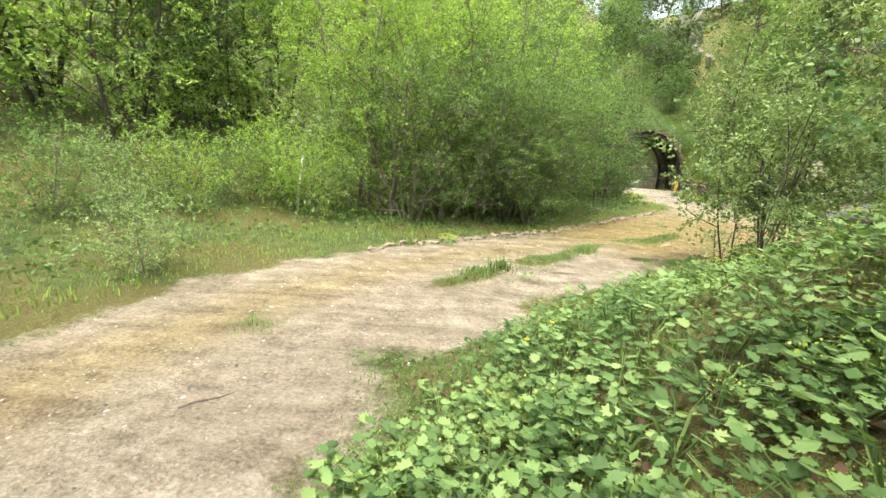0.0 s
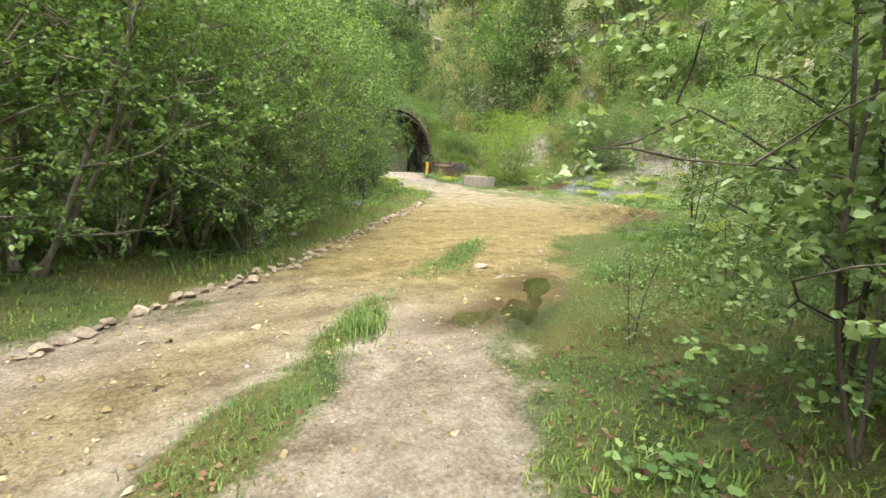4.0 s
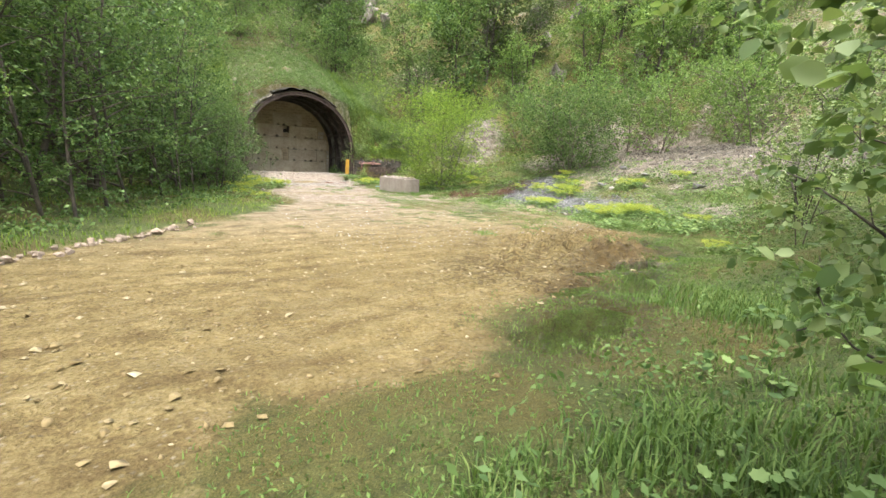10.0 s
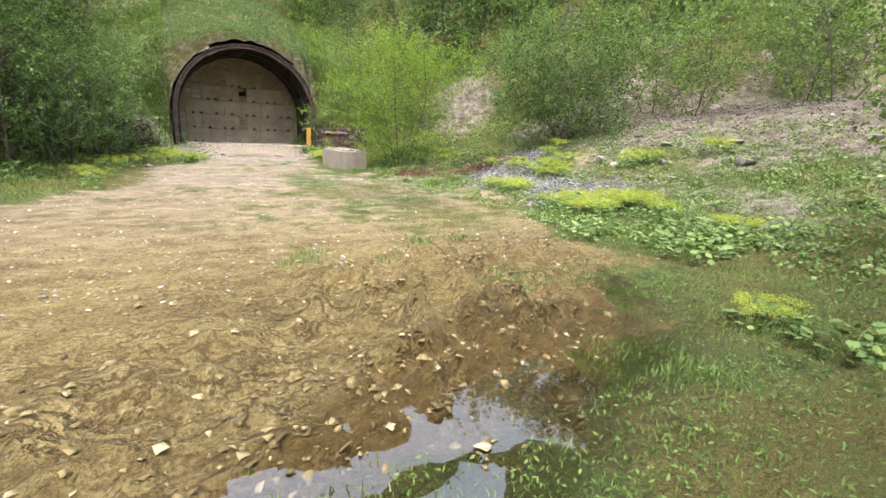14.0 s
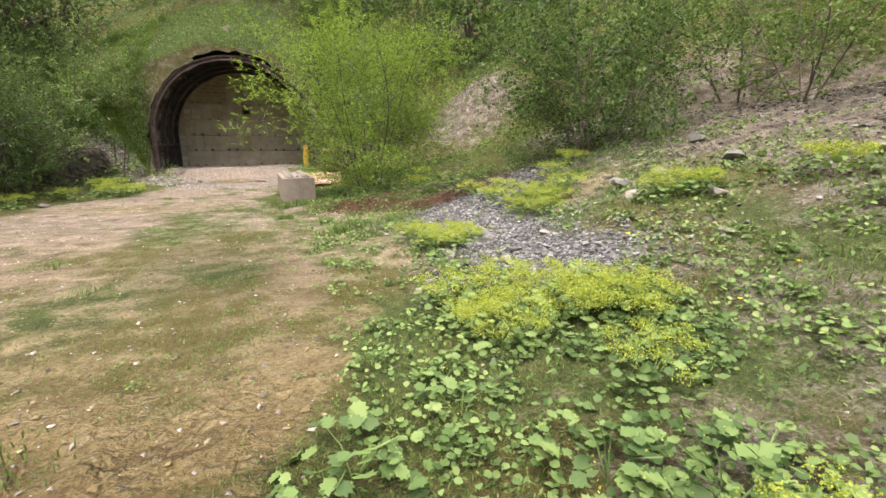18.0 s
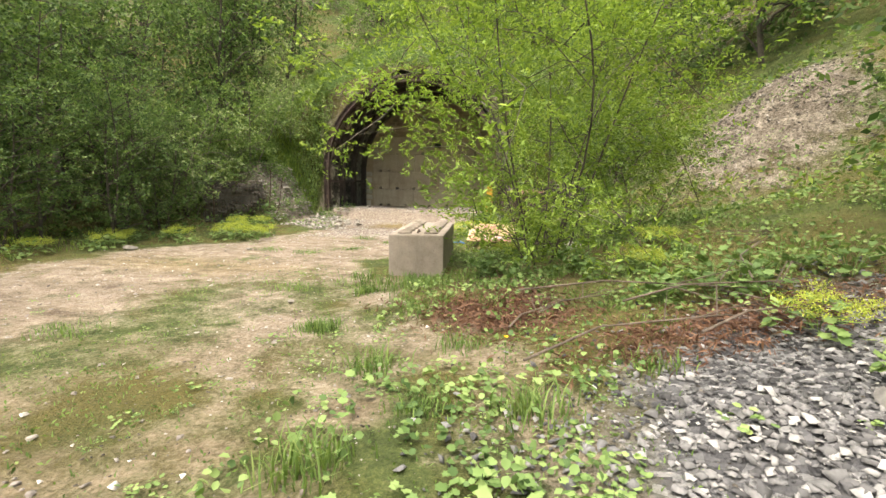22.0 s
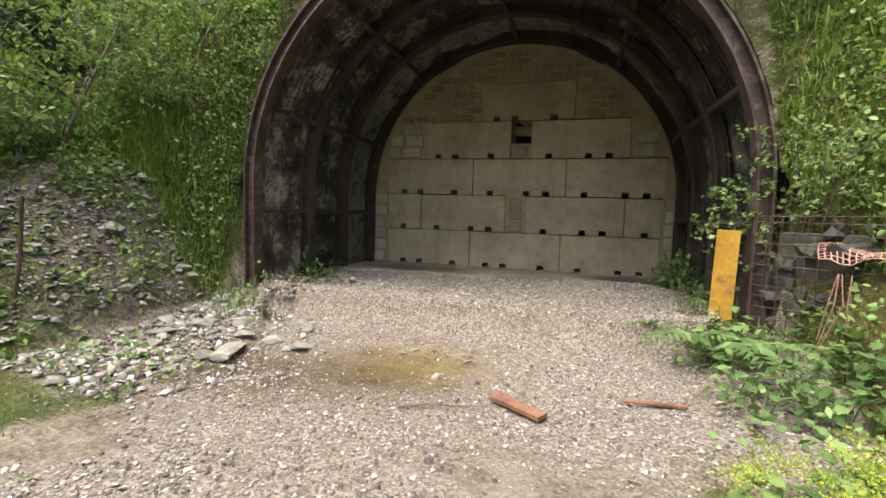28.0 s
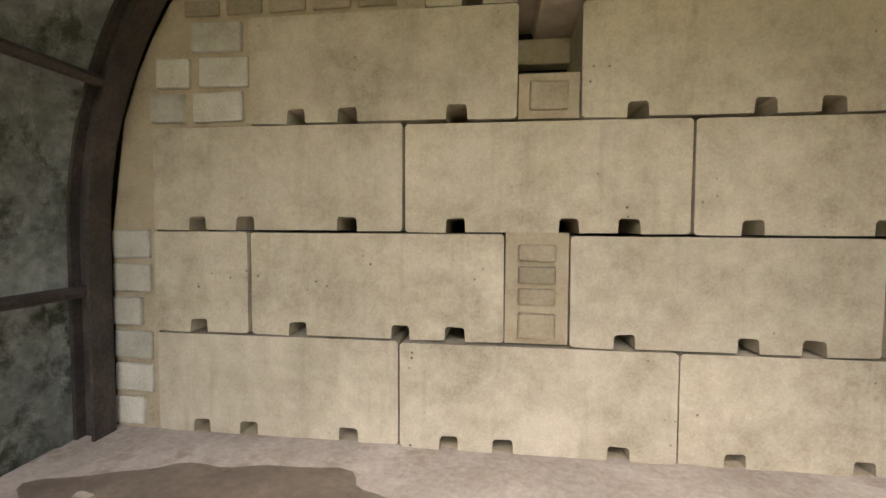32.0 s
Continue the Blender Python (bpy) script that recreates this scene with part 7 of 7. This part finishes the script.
    # clods and stones scraped up along the left edge
    pts = [(-13.2, -27.5), (-11.7, -26.1), (-9.7, -24.4), (-7.8, -22.2), (-5.7, -19.7), (-4.6, -18.4), (-3.6, -17.1)]
    for (ax, ay), (bx, by) in zip(pts, pts[1:]):
        n = int(math.hypot(bx - ax, by - ay) / 0.065)
        for k in range(n):
            q = (k + r.uniform(0, 0.7)) / n
            off = r.gauss(0.0, 0.075)
            x, y = ax + (bx - ax) * q - off * 0.7, ay + (by - ay) * q + off * 0.7
            rock("kerb_stone", x, y, 0.06 + 0.13 * r.random() ** 1.6, CLOD, "mud-caked stone in the ridge along the track edge", "stones along the track edge", r.choice((0.6, 0.75, 0.9)), sink=0.2)
    for k in range(46):
        x, y = r.uniform(-1.6, 0.75), r.uniform(-4.95, -3.55)
        rock("broken_stone", x, y, 0.07 + 0.2 * r.random() ** 2, STONE, "angular broken limestone in the rubble by the tunnel", "rubble stones", r.choice((0.4, 0.55, 0.7)))
    bm = bmesh.new()
    box(bm, -0.22, -0.2, -0.2, 0.22, 0.2, 0.12, 0.03)
    bmesh.ops.subdivide_edges(bm, edges=bm.edges[:], cuts=2, use_grid_fill=True)
    for v in bm.verts:
        v.co += Vector((0.025, 0.025, 0.02)) * float(noise.noise(v.co * 5))
    me = bpy.data.meshes.new("stone_block")
    bm.to_mesh(me)
    bm.free()
    me.materials.append(SOOTSTONE)
    ob = new("stone_block", me)
    ob.matrix_basis = pose(-8.15, -30.35, ground_at(-8.15, -30.35) + 0.06, 6, -5, 20)
    tagged(ob, "dark squared stone block jutting from the mossy bank", "stone")
    # outcrops on the hillside
    crags = [crag_mesh(500 + k) for k in range(4)]
    for k, (x, y, w, h) in enumerate(((12.4, 15.6, 4.6, 6.0), (14.6, 17.2, 4.0, 5.0), (10.2, 17.4, 4.0, 4.6), (12.9, 13.0, 2.6, 2.6), (18.5, -1.0, 2.2, 2.0), (20.4, -3.0, 1.8, 1.6), (16.6, 0.8, 2.2, 2.0),
                                      (22.4, -6.6, 2.0, 1.9), (25.0, -8.6, 2.0, 1.6), (15.4, -6.4, 1.2, 1.2), (14.0, -5.0, 1.1, 1.1), (17.2, -3.6, 1.2, 1.4), (13.0, 10.6, 1.8, 1.6), (13.6, -8.0, 0.9, 0.9), (18.8, -9.3, 1.5, 1.3), (21.3, -10.8, 1.6, 1.4), (15.3, -6.9, 1.1, 1.0), (8.5, 10.3, 2.0, 1.8))):
        ob = new("rock_outcrop", crags[k % 4])
        ob.matrix_basis = pose(x, y, ground_at(x, y) + 0.2 * h, 0, 0, 37 * k - 20) @ Matrix.Diagonal((w, w * 0.8, h, 1))
        tagged(ob, "craggy grey rock outcrop on the quarry hillside", "rock", "rock outcrops")


def crag_mesh(seed):
    """A jointed rock face: blocky steps and splits over a rough lump."""
    rng = np.random.default_rng(seed)
    bm = bmesh.new()
    bmesh.ops.create_icosphere(bm, subdivisions=4, radius=0.5)
    cuts = [(Vector((*rng.normal(size=2), 0.35 * rng.normal())).normalized(), rng.uniform(0.2, 0.42)) for _ in range(22)]
    for v in bm.verts:
        for d, lim in cuts:
            k = v.co.dot(d)
            if k > lim:
                v.co -= d * (k - lim)
        cell = noise.cell(Vector((v.co.x * 7, v.co.y * 7, v.co.z * 4)) + Vector((seed, 0, 0)))
        v.co *= 1 + 0.16 * (cell - 0.5) + 0.12 * noise.noise(v.co * 6 + Vector((seed, 3, 0)))
    me = bpy.data.meshes.new("crag")
    bm.to_mesh(me)
    bm.free()
    me.materials.append(CRAG)
    return me


build_water()
build_grass()
undergrowth()
build_herbs()
build_gravel()
build_stones()

# ---- loose things ----
def build_posts():
    post = thing("marker_post", pose(4.47, -3.2, 0.0, 2, 1.5, -14), "tall yellow-painted steel channel post at the edge of the gravel", "post")
    bm = bmesh.new()
    sweep(bm, [(0, 0, -0.1), (0, 0, 0.5), (0, 0, 1.12)], [(-0.085, -0.03), (0.085, -0.03), (0.085, 0.03), (0.07, 0.03), (0.07, -0.016), (-0.07, -0.016), (-0.07, 0.03), (-0.085, 0.03)])
    part("channel", bm, YELLOW, post)
    stub = thing("post_stub", pose(0.42, -3.43, 0.0, -6, 4, 30), "short yellow-painted angle iron stub in the rubble", "post")
    bm = bmesh.new()
    sweep(bm, [(0, 0, -0.1), (0, 0, 0.15), (0, 0, 0.38)], [(-0.04, -0.04), (0.04, -0.04), (0.04, -0.03), (-0.03, -0.03), (-0.03, 0.04), (-0.04, 0.04)])
    part("angle_iron", bm, YELLOW, stub)
    bm = bmesh.new()
    box(bm, -0.07, -0.045, 0.31, 0.0, -0.035, 0.38)
    part("flange", bm, RUST, stub)


def build_boards():
    board = thing("board", pose(2.98, -4.87, ground_at(2.98, -4.87) + 0.02, 0, 3, -28), "short weathered reddish-brown board lying on gravel", "board")
    bm = bmesh.new()
    box(bm, -0.18, -0.05, 0, 0.18, 0.05, 0.028, 0.004)
    part("plank", bm, PLANK, board)
    lath = thing("lath", pose(3.8, -4.5, ground_at(3.8, -4.5) + 0.015, 0, 2, 10), "thin rusty-brown lath lying at the edge of the gravel", "board")
    bm = bmesh.new()
    box(bm, -0.2, -0.02, 0, 0.2, 0.02, 0.015, 0.003)
    part("plank", bm, PLANK, lath)


def build_sign():
    m = pose(4.9, -8.1, ground_at(4.9, -8.1) + 0.06, -68, 0, 0) @ Matrix.Diagonal((0.66, 1, 0.62, 1))
    sign = thing("safety_sign", m, "discarded white safety sign with faded yellow and red panels", "sign")
    bm = bmesh.new()
    box(bm, -0.62, 0, 0, 0.62, 0.018, 1.05, 0.003)
    part("panel", bm, SIGNYELLOW, sign)
    for x0, x1, z0, z1, m2, name in ((-0.28, 0.6, 0.37, 1.0, SIGNYELLOW, "yellow_field"), (-0.28, 0.6, 0.04, 0.33, SIGNRED, "red_field")):
        bm = bmesh.new()
        box(bm, x0, -0.004, z0, x1, 0.0, z1)
        part(name, bm, m2, sign)
    for zc in (0.84, 0.5):
        for s, m2, name, y in ((0.15, BLACK, "triangle_border", -0.004), (0.115, SIGNYELLOW, "triangle_field", -0.008)):
            bm = bmesh.new()
            tri = [(-0.45 + s * math.sin(a) * 1.05, zc + s * math.cos(a) - 0.02) for a in (0, 2.094, 4.189)]
            f = [bm.verts.new((x, y, z)) for x, z in tri]
            b = [bm.verts.new((x, y + 0.003, z)) for x, z in tri]
            bm.faces.new(f)
            bm.faces.new(b[::-1])
            for k in range(3):
                bm.faces.new((f[k], b[k], b[(k + 1) % 3], f[(k + 1) % 3]))
            part(name, bm, m2, sign)
    bm = bmesh.new()
    ring = [(-0.45 + 0.13 * math.cos(2 * math.pi * k / 24), -0.006, 0.19 + 0.13 * math.sin(2 * math.pi * k / 24)) for k in range(25)]
    tube(bm, ring, 0.014, sides=5, cap=False)
    part("red_ring", bm, SIGNRED, sign)
    for z in (0.9, 0.79, 0.68, 0.57, 0.46):
        bm = bmesh.new()
        box(bm, -0.22, -0.009, z - 0.018, 0.2 + 0.25 * math.sin(z * 20) ** 2, -0.005, z + 0.018)
        part("text_bar", bm, PLANK, sign)
    for z in (0.24, 0.13):
        bm = bmesh.new()
        box(bm, -0.22, -0.009, z - 0.02, 0.45, -0.005, z + 0.02)
        part("text_bar", bm, WHITE, sign)


def build_gabion(name, a, b, deep, height, label, stones, seed):
    """A wire basket of stones with its front from a to b on the ground."""
    r = random.Random(seed)
    a, b = Vector((*a, 0)), Vector((*b, 0))
    length, yaw = (b - a).length, math.degrees(math.atan2(b.y - a.y, b.x - a.x))
    z = min(ground_at(a.x, a.y), ground_at(b.x, b.y)) - 0.05
    basket = thing(name, pose(a.x, a.y, z, 0, 0, yaw), label, "gabion", "stone gabions")
    bm = bmesh.new()
    step_w = 0.085
    sag = [0.03 * math.sin(k * 1.7) for k in range(200)]
    for k in range(int(length / step_w) + 1):
        x = k * step_w
        tube(bm, [(x, -0.02 + sag[k], 0), (x, -0.05 - sag[k], height * 0.5), (x, -0.02, height), (x, deep * 0.5, height + 0.02 + sag[k]), (x, deep, height)], 0.004, sides=4, cap=False)
    for k in range(int(height / step_w) + 1):
        zz = k * step_w
        tube(bm, [(length * q, -0.03 - 0.02 * math.sin(q * 9 + k), zz) for q in (0, 0.25, 0.5, 0.75, 1)], 0.004, sides=4, cap=False)
    for k in range(int(deep / step_w) + 1):
        tube(bm, [(0, k * step_w, height), (length / 2, k * step_w, height + 0.02), (length, k * step_w, height)], 0.004, sides=4, cap=False)
    part("wire_basket", bm, WIRE, basket, kind="stuff")
    shapes = []
    for s in range(4):
        me = rock_mesh(300 + s + seed, 0.8)
        me.materials.append(SOOTSTONE)
        shapes.append(me)
    for k in range(stones):
        ob = part("stone", r.choice(shapes), None, basket)
        top = k > stones * 0.7
        x, zz = r.uniform(0.06, length - 0.06), r.uniform(0.06, height - 0.08)
        y = r.uniform(0.1, deep) if top else r.uniform(0.07, 0.16)
        ob.matrix_basis = pose(x, y, height - 0.09 if top else zz, r.uniform(0, 360), r.uniform(0, 360), r.uniform(0, 360)) @ Matrix.Scale(r.uniform(0.16, 0.27), 4)
    bm = bmesh.new()
    box(bm, 0.08, 0.16, 0, length - 0.08, deep - 0.02, height - 0.12, 0.05)
    part("stone_core", bm, SOOTSTONE, basket)
    return basket


def build_scrap():
    r = random.Random(31)
    roll = thing("wire_tangle", pose(5.55, -4.75, ground_at(5.55, -4.75), 0, 0, -30), "crushed tangle of dark rusty wire mesh against the gabion", "wire mesh")
    bm = bmesh.new()
    for k in range(46):
        x0 = r.uniform(-0.5, 0.5)
        rad = r.uniform(0.18, 0.34)
        cz = 0.36 + r.uniform(-0.06, 0.08)
        tube(bm, [(x0 + 0.12 * math.sin(a * 2 + k), rad * math.cos(a), max(0.02, cz + rad * math.sin(a))) for a in np.linspace(0, 5.6, 9)], 0.005, sides=4, cap=False)
    part("wire_loop", bm, WIRE, roll, kind="stuff")
    bm = bmesh.new()
    for k in range(22):
        a = r.uniform(0, 6.28)
        tube(bm, [(-0.55, 0.28 * math.cos(a), 0.38 + 0.3 * math.sin(a)), (0, 0.3 * math.cos(a + 0.3), 0.4 + 0.3 * math.sin(a + 0.3)), (0.55, 0.28 * math.cos(a), 0.36 + 0.3 * math.sin(a))], 0.005, sides=4, cap=False)
    part("long_wire", bm, WIRE, roll, kind="stuff")
    red = thing("plastic_mesh", pose(5.45, -3.85, 0.98, 0, 0, -38), "crumpled faded red plastic netting draped over the gabion", "plastic mesh")

    def drape(u, v):
        return (u + 0.05 * math.sin(7 * v + 3 * u), v + 0.05 * math.sin(9 * u), 0.03 + 0.03 * math.sin(11 * u + 2 * v) * math.cos(8 * v) + 0.02 * math.sin(23 * u - 17 * v) - 0.5 * max(0.0, -v - 0.18))
    for name, count, across in (("long_strand", 15, False), ("cross_strand", 24, True)):
        bm = bmesh.new()
        for k in range(count):
            q = k / (count - 1)
            line = [drape(-0.5 + q, -0.3 + 0.6 * w) if across else drape(-0.5 + w, -0.3 + 0.6 * q) for w in np.linspace(0, 1, 14)]
            tube(bm, line, 0.005, sides=4, cap=False)
        part(name, bm, REDWIRE, red, kind="stuff")
    hang = thing("plastic_mesh", pose(5.0, -3.98, 0.45, 0, 0, -35), "faded red strands of plastic mesh hanging down the gabion", "plastic mesh")
    bm = bmesh.new()
    for k in range(4):
        x = r.uniform(-0.1, 0.1)
        tube(bm, [(x, -0.08, 0.42), (x + r.uniform(-0.05, 0.05), -0.12, 0.22), (x + r.uniform(-0.08, 0.08), -0.1, r.uniform(-0.1, 0.05))], 0.0035, sides=4, cap=False)
    part("strand", bm, REDWIRE, hang, kind="stuff")
    hose = thing("rubber_tube", pose(5.35, -3.7, 0.93, 0, 0, 10), "piece of black rubber sheeting on the stones", "rubber")
    bm = bmesh.new()
    tube(bm, [(-0.35, 0, 0.05), (-0.1, 0.08, 0.08), (0.15, 0.02, 0.06), (0.35, 0.1, 0.1)], 0.07, 0.05, 9)
    part("sheet_roll", bm, BLACK, hose)
    # iron stakes left of the rubble
    for k, (x, y, h, lx) in enumerate(((-0.85, -5.5, 1.1, 0.1), (-0.72, -5.3, 0.9, 0.16), (-1.75, -6.35, 1.0, 0.02))):
        st = thing("iron_stake", pose(x, y, ground_at(x, y) - 0.05), "thin rusty iron stake standing in the rubble", "stake", "iron stakes")
        bm = bmesh.new()
        tube(bm, [(0, 0, 0), (lx * 0.5, 0.02, h * 0.5), (lx, 0, h)], 0.013, sides=6)
        part("rod", bm, WIRE, st)
    # twigs and dead wood
    for k, (x, y, ln, yaw, lift) in enumerate(((6.0, -12.0, 1.0, 40, 0.1), (5.6, -12.3, 0.8, 60, 0.08), (7.1, -12.9, 1.3, 25, 0.16),
                                            (3.75, -6.9, 0.9, -15, 0.03), (2.55, -5.0, 0.55, 20, 0.03), (-13.4, -32.0, 0.3, 40, 0.02), (-10.25, -28.3, 0.25, -20, 0.02), (4.9, -5.2, 0.7, 60, 0.3), (5.2, -5.5, 0.7, -50, 0.25),
                                            (7.4, -11.6, 1.4, 70, 0.2), (-0.3, -6.2, 0.8, 10, 0.04), (2.6, -20.4, 0.5, -30, 0.03), (6.35, -12.95, 1.9, 28, 0.22), (6.6, -12.2, 2.3, -6, 0.2), (6.95, -12.45, 1.5, 6, 0.22))):
        tw = thing("dead_branch", pose(x, y, ground_at(x, y) + 0.01, 0, 0, yaw), "bare dry fallen branch on the ground", "branch", "fallen branches")
        bm = bmesh.new()
        tube(bm, [(-ln / 2, 0, 0.01), (-ln / 5, 0.05 * ln, lift * 0.6), (ln / 5, -0.07 * ln, lift), (ln / 2, 0.04 * ln, lift * 0.4)], 0.009, 0.003, 5)
        part("stem", bm, DEADWOOD, tw)
        if ln > 0.6:
            for j in range(3):
                q = r.uniform(-0.2, 0.3) * ln
                bm = bmesh.new()
                tube(bm, [(q, 0, lift * 0.8), (q + 0.12 * ln, 0.12 * ln * r.choice((-1, 1)), lift + 0.06 * ln), (q + 0.26 * ln, 0.2 * ln * r.choice((-1, 1)), lift + 0.03)], 0.005, 0.002, 4)
                part("twig", bm, DEADWOOD, tw)
    log = thing("fallen_log", pose(-3.4, -8.9, ground_at(-3.4, -8.9), 0, 0, 20), "pale grey dead trunk leaning out of the wood", "log")
    bm = bmesh.new()
    tube(bm, [(-0.5, 0, -0.1), (0.0, 0.1, 0.35), (0.25, 0.1, 0.9), (0.2, 0.2, 1.6)], 0.09, 0.05, 9)
    part("bole", bm, BARK, log, smooth=True)
    snag = thing("birch_snag", pose(-14.9, -25.2, ground_at(-14.9, -25.2)), "thin white dead birch stem standing in the grass", "dead tree")
    bm = bmesh.new()
    tube(bm, [(0, 0, -0.1), (0.03, 0, 0.5), (0.1, 0.02, 1.15)], 0.03, 0.018, 7)
    part("stem", bm, WHITE, snag, smooth=True)
    bag = thing("plastic_bag", pose(6.1, -9.7, ground_at(6.1, -9.7) + 0.03, 0, 0, 30), "crumpled white plastic bag in the weeds", "litter")
    me = rock_mesh(400, 0.45, 1.5)
    ob = part("bag", me, WHITE, bag)
    ob.scale = (0.32, 0.2, 0.3)
    for k, (x, y, yaw) in enumerate(((4.15, -7.45, 30), (4.3, -7.5, -40), (4.75, -1.75, 20))):
        rope = thing("blue_scrap", pose(x, y, ground_at(x, y) + 0.02, 0, 0, yaw), "scrap of blue plastic on the ground", "litter", "blue plastic scraps")
        bm = bmesh.new()
        tube(bm, [(-0.08, 0, 0), (-0.02, 0.02, 0.02), (0.04, -0.01, 0.015), (0.1, 0.01, 0.0)], 0.012, sides=5)
        part("strip", bm, BLUE, rope)


def build_dry():
    rng = np.random.default_rng(77)
    n = 7000
    pick = rng.uniform(0, 1, n) < 0.5
    x = np.where(pick, rng.normal(size=n) * 0.35 + 5.3, rng.normal(size=n) * 0.6 + 6.9)
    y = np.where(pick, rng.normal(size=n) * 0.25 - 12.2, rng.normal(size=n) * 0.2 - 12.75 + 0.2 * (x - 6.9))
    c = np.stack([x, y, lie(x, y)[0] + rng.uniform(0.0, 0.12, n) ** 1.3], -1)
    tagged(new("dry_needles", leaves_mesh("dry_needles", c, 0.075, rng, GREEN["dry"], 0.5, 0.14)), "reddish-brown dry needles and twigs heaped under the willow", "dry needles", kind="stuff")


def build_ferns():
    r = random.Random(9)

    def fern(x, y, z, scale, yaw, label):
        ob = thing("fern", pose(x, y, z, 0, 0, yaw) @ Matrix.Scale(scale, 4), label, "fern", "ferns at the tunnel")
        for k in range(7):
            a = 2 * math.pi * k / 7 + r.uniform(-0.2, 0.2)
            V, F = [], []
            for i in range(15):
                q = (i + 0.5) / 15
                px, pz = 0.62 * q, 0.5 * q - 0.42 * q * q
                w = 0.15 * math.sin(math.pi * min(1, q * 0.85 + 0.12)) ** 0.8
                for s in (-1, 1):
                    b = len(V)
                    V += [(px - 0.016, 0, pz), (px + 0.012, s * w * 0.5, pz + 0.012), (px + 0.05, s * w, pz - 0.03), (px + 0.03, s * w * 0.4, pz)]
                    F.append((b, b + 1, b + 2, b + 3))
            V = np.array(V)
            c, s = math.cos(a), math.sin(a)
            V = V @ np.array([[c, s, 0], [-s, c, 0], [0, 0, 1]])
            me = mesh_of("frond", V, np.array(F), False)
            me.materials.append(GREEN["herb"])
            part("frond", me, None, ob)
    for x, y, s in ((4.35, -3.75, 1.1), (4.65, -3.7, 0.9), (4.75, -2.5, 0.9), (4.8, -1.9, 0.8)):
        fern(x, y, ground_at(x, y) + 0.02, s, r.uniform(0, 360), "green fern arching at the foot of the tunnel arch")


build_posts()
build_boards()
build_sign()
build_gabion("gabion_basket", (-2.0, -6.45), (-0.85, -5.45), 0.7, 1.0, "dark wire gabion basket of stones beside the rubble slope", 80, 1)
build_gabion("gabion_basket", (4.68, -3.3), (6.7, -4.9), 0.75, 0.98, "rusty wire gabion basket of stones beside the yellow post", 120, 2)
build_scrap()
build_dry()
build_ferns()
